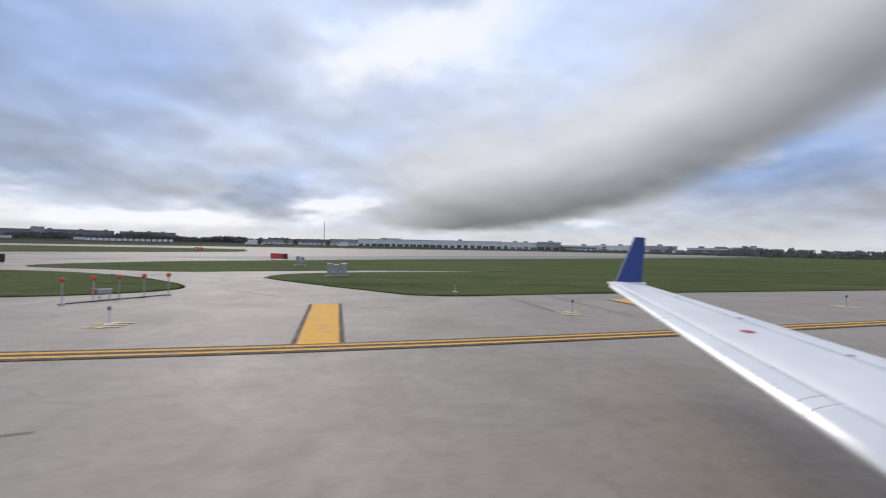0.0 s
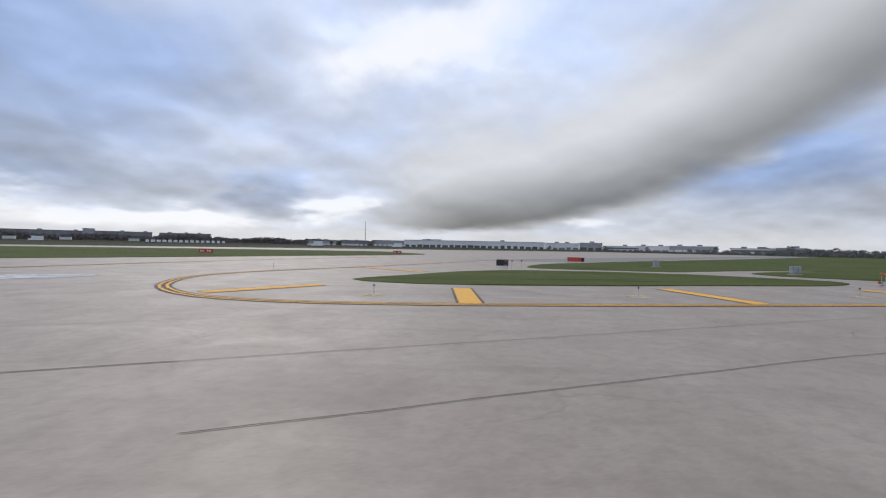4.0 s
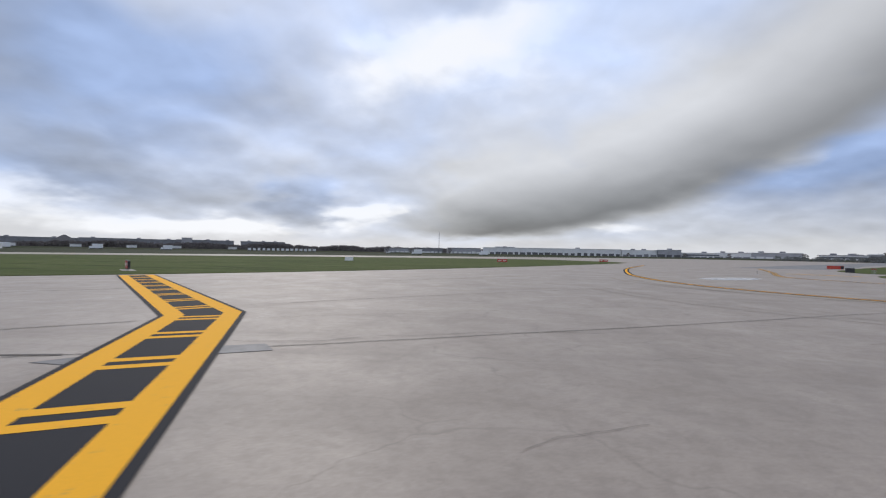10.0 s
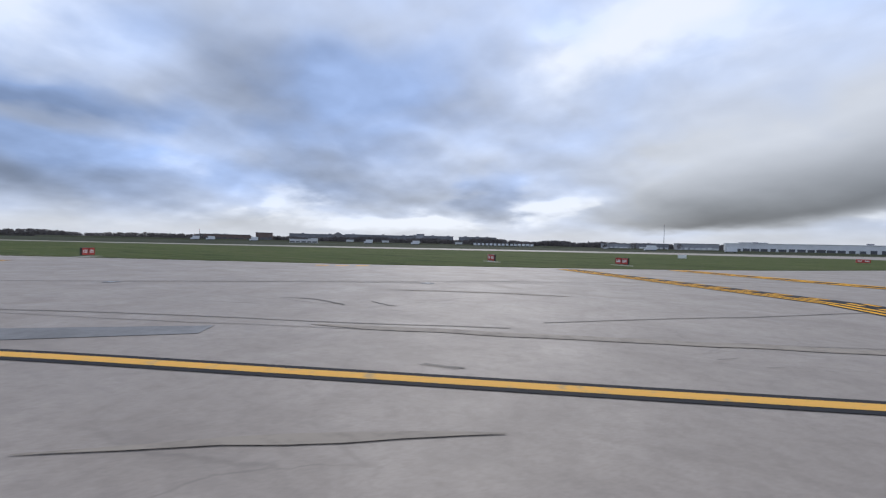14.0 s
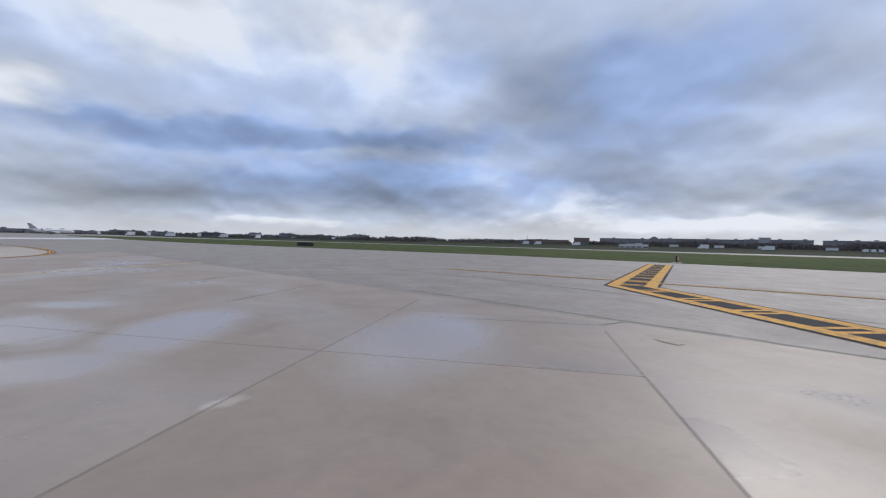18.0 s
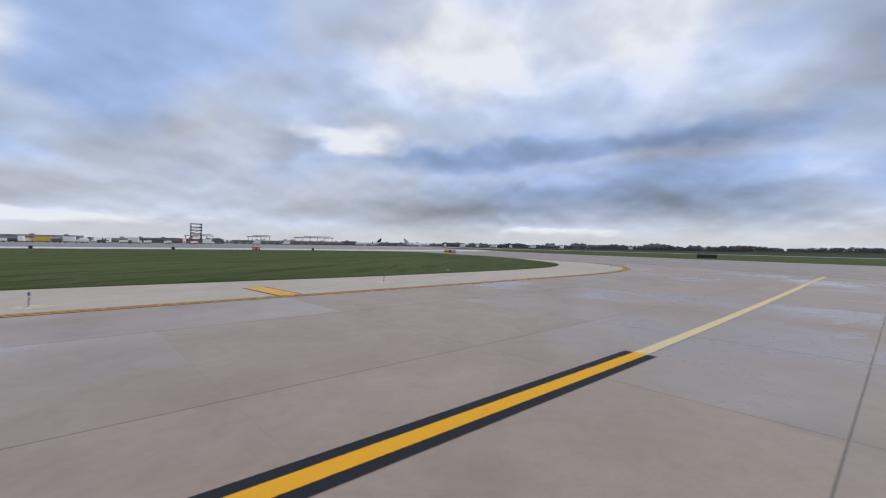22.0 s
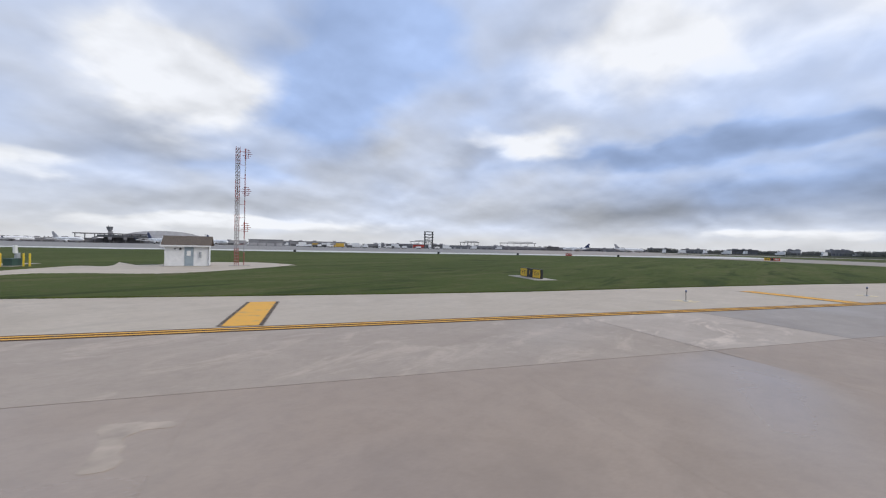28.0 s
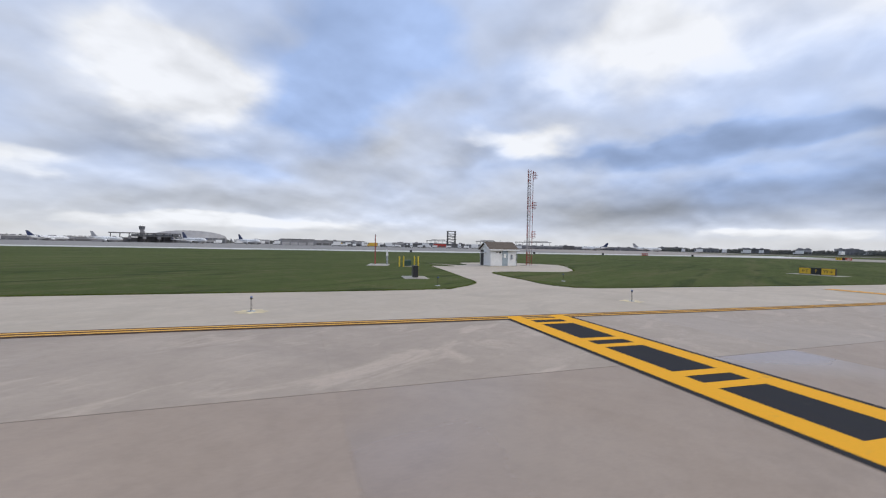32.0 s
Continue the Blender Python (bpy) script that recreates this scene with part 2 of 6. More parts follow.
# ---- materials ----
class Mat:
    """A node material under construction."""

    def __init__(self, name, rough=0.8, metal=0.0):
        self.m = bpy.data.materials.new(name)
        self.m.use_nodes = True
        self.t = self.m.node_tree
        self.b = self.t.nodes["Principled BSDF"]
        self.b.inputs["Roughness"].default_value = rough
        self.b.inputs["Metallic"].default_value = metal
        self.pos = self.add("ShaderNodeNewGeometry").outputs["Position"]

    def add(self, kind):
        return self.t.nodes.new(kind)

    def plug(self, n, s, v):
        plug(self.t, n, s, v)

    def noise(self, scale, detail=4.0, rough=0.55, vec=None, distort=0.0):
        n = self.add("ShaderNodeTexNoise")
        self.plug(n, "Vector", vec or self.pos)
        for k, v in (("Scale", scale), ("Detail", detail), ("Roughness", rough), ("Distortion", distort)):
            n.inputs[k].default_value = v
        return n.outputs[0]

    def scaled(self, sx, sy, sz, rot=0.0):
        n = self.add("ShaderNodeMapping")
        self.plug(n, 0, self.pos)
        n.inputs["Scale"].default_value = (sx, sy, sz)
        n.inputs["Rotation"].default_value = (0, 0, rot)
        return n.outputs[0]

    def ramp(self, x, lo, hi, a=0.0, b=1.0):
        n = self.add("ShaderNodeMapRange")
        for i, v in enumerate((x, lo, hi, a, b)):
            self.plug(n, i, v)
        return n.outputs[0]

    def mix(self, f, a, b):
        n = self.add("ShaderNodeMix")
        n.data_type = "RGBA"
        for i, v in ((0, f), (6, a), (7, b)):
            self.plug(n, i, v)
        return n.outputs[2]

    def math(self, op, a, b=None):
        n = self.add("ShaderNodeMath")
        n.operation = op
        self.plug(n, 0, a)
        self.plug(n, 1, b)
        return n.outputs[0]

    def random(self):
        return self.add("ShaderNodeObjectInfo").outputs["Random"]

    def island(self):
        return self.add("ShaderNodeNewGeometry").outputs["Random Per Island"]

    def colour(self, c):
        self.plug(self.b, "Base Color", c)

    def rough(self, c):
        self.plug(self.b, "Roughness", c)

    def bump(self, h, strength=0.3, dist=0.01):
        n = self.add("ShaderNodeBump")
        n.inputs["Strength"].default_value, n.inputs["Distance"].default_value = strength, dist
        self.plug(n, "Height", h)
        self.plug(self.b, "Normal", n.outputs[0])


def plain(name, c, rough=0.6, metal=0.0, vary=0.15, scale=3.0):
    """Paint or sheet with slight soiling."""
    k = Mat(name, rough, metal)
    n = k.noise(scale, 5.0)
    k.colour(k.mix(k.ramp(n, 0.3, 0.7), rgb(*[v * (1 - vary) for v in c]), rgb(*[min(1, v * (1 + vary)) for v in c])))
    k.rough(k.ramp(n, 0.2, 0.8, rough - 0.1, min(1.0, rough + 0.12)))
    return k.m


# damp films, sky sheen paled into their colour, and chalky scuffs on the slabs: x, y, half length, half width, turn
SHEEN_FILMS = ((-160.3, -95.1, 2.3, 1.1, 27), (-159.4, -91.8, 2.9, 1.2, 165), (-164.5, -95.5, 1.4, 0.8, 70), (-156.3, -93.2, 1.4, 1.1, 60), (-156.6, -86.0, 3.1, 1.7, 150))
SCUFFS = ((-96.9, -168.0, 0.6, 0.15, 170), (-97.2, -170.3, 0.5, 0.17, 170), (-99.8, -168.75, 1.3, 0.33, 159), (-103.6, -167.3, 1.4, 0.2, 137), (-101.5, -169.0, 1.2, 0.25, 150), (-102.75, -166.4, 0.4, 0.2, 140), (-153.55, -90.3, 0.3, 0.16, 120))


def blots(k, spots, ragged, soft):
    """One where the ragged ovals lie, falling to nothing past their rims."""
    total = None
    for x, y, a, b, turn in spots:
        m = k.add("ShaderNodeMapping")
        m.vector_type = "TEXTURE"
        k.plug(m, "Vector", k.pos)
        m.inputs["Location"].default_value = (x, y, 0)
        m.inputs["Rotation"].default_value = (0, 0, radians(turn))
        m.inputs["Scale"].default_value = (a, b, 1000)
        d = k.add("ShaderNodeVectorMath")
        d.operation = "LENGTH"
        k.plug(d, 0, m.outputs[0])
        v = k.ramp(k.math("ADD", d.outputs["Value"], ragged), 1.0 - soft, 1.0 + soft, 1.0, 0.0)
        total = v if total is None else k.math("MAXIMUM", total, v)
    return total


def pavement(name, lo, hi, stain, streak_angle, gloss=0.62, wet=0.0, pale=0.0, mottle=0.55, cracks=0.5, slabs=0.2, grain=1.0, marked=False):
    """Worn concrete or asphalt: broad staining, tyre streaks along one way, fine cracks, coarse and fine grain."""
    k = Mat(name, gloss)
    k.b.inputs["Specular IOR Level"].default_value = 0.38 + wet
    big = k.noise(0.06, 4.0, 0.55)
    mid = k.noise(0.42, 8.0, 0.66, distort=0.6)
    coarse = k.noise(3.2, 8.0, 0.72)
    fine = k.noise(22.0, 6.0, 0.7)
    grit = k.noise(120.0, 3.0, 0.7)
    along_way = k.scaled(0.05, 1.2, 1.0, -streak_angle)
    streak = k.noise(1.0, 5.0, 0.6, along_way)
    tile = k.random()
    c = k.mix(k.ramp(big, 0.3, 0.7), rgb(*lo), rgb(*hi))
    c = k.mix(k.ramp(mid, 0.50, 0.68, 0.0, mottle), c, rgb(*[v * 1.3 for v in hi]))
    c = k.mix(k.ramp(mid, 0.48, 0.34, 0.0, mottle), c, rgb(*stain))
    c = k.mix(k.ramp(streak, 0.52, 0.70, 0.0, 0.55 * grain), c, rgb(*stain))
    c = k.mix(k.ramp(k.noise(0.16, 7.0, 0.66, distort=1.5), 0.55, 0.66, 0.0, 0.4), c, rgb(*[v * 0.92 for v in stain]))
    if pale:
        blotch = k.noise(0.8, 8.0, 0.7, k.scaled(0.4, 1.0, 1.0, -streak_angle), 0.9)
        c = k.mix(k.ramp(blotch, 0.53, 0.63, 0.0, pale), c, rgb(*[v * 1.42 for v in hi]))
    c = k.mix(k.ramp(tile, 0.0, 1.0, 0.0, slabs), c, rgb(*stain))
    c = k.mix(k.ramp(coarse, 0.46, 0.62, 0.0, 0.52 * grain), c, rgb(*[v * 0.86 for v in stain]))
    if cracks:
        cell = k.add("ShaderNodeTexVoronoi")
        cell.feature = "DISTANCE_TO_EDGE"
        bend = k.add("ShaderNodeVectorMath")
        bend.operation = "MULTIPLY_ADD"
        wander = k.add("ShaderNodeTexNoise")
        k.plug(wander, "Vector", k.pos)
        wander.inputs["Scale"].default_value, wander.inputs["Detail"].default_value = 0.7, 6.0
        k.plug(bend, 0, wander.outputs["Color"])
        bend.inputs[1].default_value = (1.6, 1.6, 0.0)
        k.plug(bend, 2, k.pos)
        k.plug(cell, "Vector", bend.outputs[0])
        cell.inputs["Scale"].default_value = 0.24
        line = k.ramp(cell.outputs["Distance"], 0.0022, 0.007, cracks, 0.0)
        c = k.mix(k.math("MULTIPLY", line, k.ramp(k.noise(0.13, 3.0), 0.50, 0.58)), c, rgb(0.06, 0.055, 0.05))
    c = k.mix(k.ramp(fine, 0.38, 0.66, 0.0, 0.62 * grain), c, rgb(*[v * 0.62 for v in lo]))
    c = k.mix(k.ramp(grit, 0.4, 0.72, 0.0, 0.32 * grain), c, rgb(*[v * 1.3 for v in hi]))
    film = None
    if marked:
        film = blots(k, SHEEN_FILMS, k.ramp(mid, 0.25, 0.75, -0.45, 0.45), 0.38)
        # sky sheen on the damp is painted in as a paler base
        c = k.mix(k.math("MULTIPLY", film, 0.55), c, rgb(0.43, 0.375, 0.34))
        chalk = blots(k, SCUFFS, k.ramp(coarse, 0.25, 0.75, -0.7, 0.7), 0.35)
        c = k.mix(k.math("MULTIPLY", chalk, 0.6), c, rgb(0.56, 0.47, 0.375))
    k.colour(c)
    if wet:
        damp = k.math("MULTIPLY", k.ramp(k.noise(0.17, 2.0, 0.45, k.scaled(0.55, 1.0, 1.0, -streak_angle)), 0.44, 0.62), k.ramp(tile, 0.3, 0.75))
        if film:
            damp = k.math("MAXIMUM", damp, film)
        k.rough(k.math("SUBTRACT", k.ramp(mid, 0.3, 0.7, gloss + 0.1, gloss), k.math("MULTIPLY", damp, wet)))
        k.plug(k.b, "Specular IOR Level", k.ramp(damp, 0.0, 1.0, 0.5, 0.6))
    else:
        k.rough(k.ramp(mid, 0.3, 0.7, gloss + 0.1, gloss - 0.06))
    k.bump(k.math("ADD", fine, k.math("MULTIPLY", grit, 0.5)), 0.03 if wet else 0.35, 0.006)
    return k.m


def paint(name, c, worn, wear=0.62, sheen=0.4):
    """Marking paint worn through in patches."""
    k = Mat(name, 0.8)
    k.b.inputs["Specular IOR Level"].default_value = sheen
    n = k.noise(2.2, 8.0, 0.7)
    f = k.noise(30.0, 5.0, 0.7)
    col = k.mix(k.ramp(f, 0.35, 0.7, 0.0, 0.35), rgb(*c), rgb(*[v * 0.72 for v in c]))
    k.colour(k.mix(k.ramp(n, wear, wear + 0.1, 0.0, 0.75), col, rgb(*worn)))
    k.bump(f, 0.25, 0.004)
    return k.m


def turf(name, lo, hi, dry):
    """Mown grass: broad tone, long mowing swathes, dark lush streaks, dry patches and a tufted grain."""
    k = Mat(name, 0.95)
    k.b.inputs["Specular IOR Level"].default_value = 0.08
    way = k.scaled(0.07, 0.4, 1.0, radians(36))
    big = k.noise(0.03, 5.0, 0.6)
    mow = k.noise(1.0, 5.0, 0.6, k.scaled(0.025, 0.32, 1.0, radians(38)))
    lush = k.noise(1.0, 6.0, 0.62, way, 0.8)
    mid = k.noise(0.5, 8.0, 0.7)
    clump = k.noise(3.0, 6.0, 0.7)
    fine = k.noise(14.0, 7.0, 0.78)
    c = k.mix(k.ramp(big, 0.35, 0.65), rgb(*lo), rgb(*hi))
    c = k.mix(k.ramp(mow, 0.46, 0.32, 0.0, 0.5), c, rgb(*dry))
    c = k.mix(k.ramp(mid, 0.5, 0.68, 0.0, 0.6), c, rgb(*dry))
    c = k.mix(k.ramp(lush, 0.54, 0.64, 0.0, 0.75), c, rgb(lo[0] * 0.42, lo[1] * 0.5, lo[2] * 0.55))
    c = k.mix(k.ramp(mow, 0.5, 0.66, 0.0, 0.3), c, rgb(*[v * 0.6 for v in lo]))
    c = k.mix(k.ramp(clump, 0.5, 0.66, 0.0, 0.45), c, rgb(*[v * 0.5 for v in lo]))
    k.colour(k.mix(k.ramp(fine, 0.3, 0.7, 0.0, 0.55), c, rgb(*[v * 0.45 for v in lo])))
    k.bump(fine, 0.8, 0.05)
    return k.m


M_CONC = pavement("light_concrete", (0.316, 0.267, 0.222), (0.376, 0.318, 0.265), (0.21, 0.177, 0.148), radians(18), 0.57, 0.0, 0.0, 0.4, 0.3, 0.2, 0.8)
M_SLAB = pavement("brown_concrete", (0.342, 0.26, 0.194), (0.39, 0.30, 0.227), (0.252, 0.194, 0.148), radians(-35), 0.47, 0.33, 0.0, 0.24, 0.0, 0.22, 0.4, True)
M_STRIP = pavement("scuffed_concrete", (0.385, 0.312, 0.245), (0.43, 0.352, 0.28), (0.30, 0.243, 0.195), radians(-35), 0.58, 0.1, 0.6, 0.3, 0.0, 0.2, 0.5)
M_SHLD = pavement("shoulder_concrete", (0.495, 0.422, 0.335), (0.56, 0.48, 0.385), (0.385, 0.328, 0.26), radians(-35), 0.65, 0.0, 0.0, 0.2, 0.0, 0.2, 0.5)
M_ASPH = pavement("grey_asphalt", (0.19, 0.185, 0.18), (0.24, 0.232, 0.225), (0.12, 0.115, 0.11), radians(42))
M_TAR = pavement("dark_tar", (0.12, 0.113, 0.105), (0.15, 0.142, 0.132), (0.08, 0.075, 0.07), radians(18), 0.7, 0.0, 0.0, 0.3, 0.0)
M_APRON = pavement("apron_concrete", (0.25, 0.235, 0.215), (0.31, 0.29, 0.265), (0.19, 0.18, 0.165), radians(-40), 0.65, 0.0, 0.0, 0.3, 0.0)
# pale concrete of the far strip, its sunlit brightness put into the colour
M_RIM = pavement("sunlit_pale_concrete", (0.66, 0.65, 0.61), (0.74, 0.73, 0.69), (0.5, 0.49, 0.46), radians(-38), 0.6, 0.0, 0.0, 0.2, 0.0, 0.1, 0.5)
M_JOINT = plain("joint_seal", (0.055, 0.05, 0.045), 0.8)
M_GRIME = plain("grimy_seal", (0.125, 0.108, 0.092), 0.8, 0, 0.5, 0.8)
M_SEAL = plain("weathered_seal", (0.16, 0.142, 0.122), 0.8)
M_SCUFF = plain("pale_scuffed_concrete", (0.43, 0.355, 0.285), 0.75, 0, 0.2, 3.0)
M_COVER = plain("pale_cover_concrete", (0.68, 0.58, 0.46), 0.8, 0, 0.12, 4.0)
M_PATCH = plain("pale_mortar", (0.45, 0.37, 0.29), 0.8, 0, 0.25, 2.0)
M_GRASS = turf("mown_grass", (0.080, 0.106, 0.030), (0.112, 0.138, 0.042), (0.19, 0.158, 0.085))
M_FIELD = turf("far_field", (0.05, 0.06, 0.03), (0.075, 0.08, 0.05), (0.10, 0.09, 0.065))
M_YEL = paint("yellow_paint", (0.88, 0.43, 0.03), (0.36, 0.26, 0.10), 0.6, 0.12)
M_OLDYEL = paint("weathered_yellow_paint", (0.76, 0.38, 0.05), (0.24, 0.18, 0.11), 0.5)
M_BLK = paint("black_paint", (0.026, 0.026, 0.03), (0.11, 0.105, 0.10), 0.66, 0.15)
M_FADED = paint("faded_black_paint", (0.11, 0.088, 0.07), (0.24, 0.2, 0.16), 0.52, 0.15)
M_RUST = paint("browned_black_paint", (0.085, 0.045, 0.028), (0.2, 0.14, 0.095), 0.57, 0.15)
M_EDGEYEL = paint("dulled_yellow_paint", (0.80, 0.43, 0.085), (0.42, 0.31, 0.17), 0.54, 0.22)
M_CREAM = paint("cream_yellow_paint", (0.76, 0.61, 0.34), (0.46, 0.37, 0.26), 0.56, 0.22)
M_RUBBER = paint("tyre_rubber", (0.26, 0.22, 0.178), (0.335, 0.284, 0.227), 0.42)
M_WET = plain("standing_water", (0.10, 0.10, 0.10), 0.12, 0.0, 0.1, 1.0)

M_DAMP = pavement("damp_concrete", (0.32, 0.242, 0.18), (0.37, 0.283, 0.212), (0.24, 0.186, 0.142), radians(-35), 0.24, 0.0, 0.0, 0.1, 0.0, 0.2, 0.3)
M_DAMP.node_tree.nodes["Principled BSDF"].inputs["Specular IOR Level"].default_value = 0.6
M_DAMP.node_tree.nodes["Bump"].inputs["Strength"].default_value = 0.04
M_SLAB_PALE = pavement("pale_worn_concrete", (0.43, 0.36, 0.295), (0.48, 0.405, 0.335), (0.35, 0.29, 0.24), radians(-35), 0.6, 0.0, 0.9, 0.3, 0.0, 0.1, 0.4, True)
# worn slabs, glossier; the sky's reflection is also put into a greyer base
M_SLAB_GREY = pavement("reflection_grey_concrete", (0.30, 0.25, 0.205), (0.34, 0.285, 0.235), (0.24, 0.2, 0.165), radians(-35), 0.44, 0.15, 0.2, 0.3, 0.0, 0.2, 0.4, True)

# ---- helpers for shapes ----
def mesh_ob(name, bm, mat, parent=None, label="", smooth=False):
    me = bpy.data.meshes.new(name)
    bm.to_mesh(me)
    bm.free()
    if smooth:
        for f in me.polygons:
            f.use_smooth = True
    for k in (mat if isinstance(mat, (list, tuple)) else [mat]):
        me.materials.append(k)
    ob = new(name, me)
    if parent:
        ob.parent = parent
    if label:
        ob["label"] = label
    return ob


def part(name, bm, mat, parent, label="", smooth=False):
    return mesh_ob(name, bm, mat, parent, label, smooth)


def thing(name, m, label, category, group="", kind=""):
    e = new(name)
    e.empty_display_size = 0.2
    e.matrix_basis = m
    return tagged(e, label, category, group, kind)


def spline(pts, step=2.0, closed=False):
    """A smooth line through a few points."""
    p = [Vector((*q[:2], 0)) for q in pts]
    n = len(p)
    out = []
    for i in range(n if closed else n - 1):
        a, b, c, d = ((p[(i - 1) % n], p[i], p[(i + 1) % n], p[(i + 2) % n]) if closed else
                      (p[max(i - 1, 0)], p[i], p[i + 1], p[min(i + 2, n - 1)]))
        k = max(1, int((c - b).length / step))
        for j in range(k):
            t = j / k
            out.append(0.5 * (2 * b + (c - a) * t + (2 * a - 5 * b + 4 * c - d) * t * t + (3 * b - a - 3 * c + d) * t ** 3))
    if not closed:
        out.append(p[-1])
    return out


def sheet(name, pts, z, mat, thick=0.05, parent=None, rag=0.0):
    """A flat slab over an outline, its sides going down by its thickness."""
    bm = bmesh.new()
    vs = [bm.verts.new((q[0] + rag * noise.noise(Vector((q[0] * 0.9, q[1] * 0.9, 3))), q[1] + rag * noise.noise(Vector((q[0] * 0.9, q[1] * 0.9, 9))), z)) for q in pts]
    f = bm.faces.new(vs)
    if f.normal.z < 0:
        f.normal_flip()
    low = bmesh.ops.extrude_face_region(bm, geom=[f])
    f.normal_update()
    for v in [g for g in low["geom"] if isinstance(g, bmesh.types.BMVert)]:
        v.co.z -= thick
    bmesh.ops.recalc_face_normals(bm, faces=bm.faces)
    bmesh.ops.triangulate(bm, faces=[g for g in bm.faces if len(g.verts) > 4])
    return mesh_ob(name, bm, mat, parent)


def band(bm, line, off0, off1, z, thick=0.004, mi=0):
    """A ribbon between two offsets to the left of a line."""
    top = []
    for i, q in enumerate(line):
        d = (line[min(i + 1, len(line) - 1)] - line[max(i - 1, 0)]).normalized()
        n = Vector((-d.y, d.x, 0))
        top.append((bm.verts.new((*(q + n * off0)[:2], z)), bm.verts.new((*(q + n * off1)[:2], z))))
    for (a, b), (c, d) in zip(top, top[1:]):
        f = bm.faces.new((a, c, d, b) if off1 > off0 else (b, d, c, a))
        f.material_index = mi


def ribbon(name, line, off0, off1, z, mat, parent=None, label=""):
    bm = bmesh.new()
    band(bm, line, off0, off1, z)
    return part(name, bm, mat, parent, label)


def box_bm(bm, x0, y0, z0, x1, y1, z1, bevel=0.0, mi=0, m=None):
    r = bmesh.ops.create_cube(bm, size=1.0)
    vs = r["verts"]
    bmesh.ops.scale(bm, vec=(x1 - x0, y1 - y0, z1 - z0), verts=vs)
    bmesh.ops.translate(bm, vec=((x0 + x1) / 2, (y0 + y1) / 2, (z0 + z1) / 2), verts=vs)
    fs = {f for v in vs for f in v.link_faces}
    if bevel:
        r = bmesh.ops.bevel(bm, geom=list({e for v in vs for e in v.link_edges}), offset=bevel, segments=2, affect="EDGES", profile=0.5)
        fs |= set(r["faces"])
        vs = list({v for f in fs if f.is_valid for v in f.verts})
    if m is not None:
        bmesh.ops.transform(bm, matrix=m, verts=vs)
    for f in fs:
        if f.is_valid:
            f.material_index = mi
    return vs


def box(*a, **k):
    bm = bmesh.new()
    box_bm(bm, *a, **k)
    return bm


def tube_bm(bm, a, b, r0, r1=None, n=10, mi=0):
    a, b = Vector(a), Vector(b)
    d = b - a
    m = Matrix.Translation((a + b) / 2) @ d.to_track_quat("Z", "Y").to_matrix().to_4x4()
    r = bmesh.ops.create_cone(bm, cap_ends=True, segments=n, radius1=r0, radius2=r0 if r1 is None else r1, depth=d.length, matrix=m)
    for f in {f for v in r["verts"] for f in v.link_faces}:
        f.material_index = mi
    return r["verts"]


def tube(*a, **k):
    bm = bmesh.new()
    tube_bm(bm, *a, **k)
    return bm


# ---- ground, pavements, grass ----
bm = bmesh.new()
bmesh.ops.create_grid(bm, x_segments=8, y_segments=8, size=4500)
bmesh.ops.translate(bm, vec=(0, 0, -0.06), verts=bm.verts)
tagged(mesh_ob("ground", bm, M_FIELD), "flat green-brown airfield ground reaching the horizon", "ground", kind="structure")

paved = sheet("pavement", [(-1500, -1500), (420, -1500), (420, 560), (150, 420), (-70, 262), (-190, 150), (-330, 20), (-520, -120), (-900, -300), (-1500, -420)], -0.012, M_CONC, 0.04)
tagged(paved, "worn pale concrete airfield pavement", "pavement", kind="structure")

runway = sheet("runway", spline([(-44, 62), (-30, 76), (-2, 104), (90, 190), (380, 470), (395, 380), (90, 164), (0, 82.5), (-24, 60)], 20, True), -0.006, M_ASPH, 0.02)
tagged(runway, "grey asphalt runway with tyre marks", "runway", kind="structure")

runway_two = sheet("apron", [(-560, -420), (-330, -262), (-262, -214), (-198, -266), (-60, -374), (200, -570), (200, -1400), (-1450, -1400), (-1450, -700)], -0.006, M_APRON, 0.02)
tagged(runway_two, "pale grey concrete apron in front of the terminals", "pavement", kind="structure")
EDGE = [(-55, -206), (-81.6, -187), (-92.4, -179), (-108, -167.6), (-122.5, -157.6), (-137.1, -147.4), (-154.6, -135.4), (-173.2, -122.6), (-188, -113.5), (-200, -110.5)]
slab_bed = sheet("apron_bed", [(-215, -107.4), (-174.2, -87.9), (-150, -76.5), (-100, -52.9), (-60, -60), (-30, -150), (-20, -232)] + EDGE, -0.010, M_SLAB, 0.02)
tagged(slab_bed, "brown-grey concrete apron laid in square slabs", "pavement", kind="structure")
shoulder = sheet("shoulder", spline(EDGE, 4) + [Vector((-212, -113)), Vector((-230, -123)), Vector((-226, -127)), Vector((-205, -120)), Vector((-190, -122)), Vector((-174, -133)), Vector((-140, -157)), Vector((-97, -188)), Vector((-60, -214))], -0.004, M_SHLD, 0.02)
tagged(shoulder, "pale concrete taxiway shoulder", "pavement", kind="structure")
pale_strip = ribbon("runway_shoulder", spline([(-420, -120), (-330, -150), (-290, -180), (-264, -214), (-199, -266), (-150, -304), (-60, -374), (80, -482)], 12), -30, 0.5, 0.006, M_RIM)
tagged(pale_strip, "bright pale concrete strip along the far runway", "pavement", kind="structure")
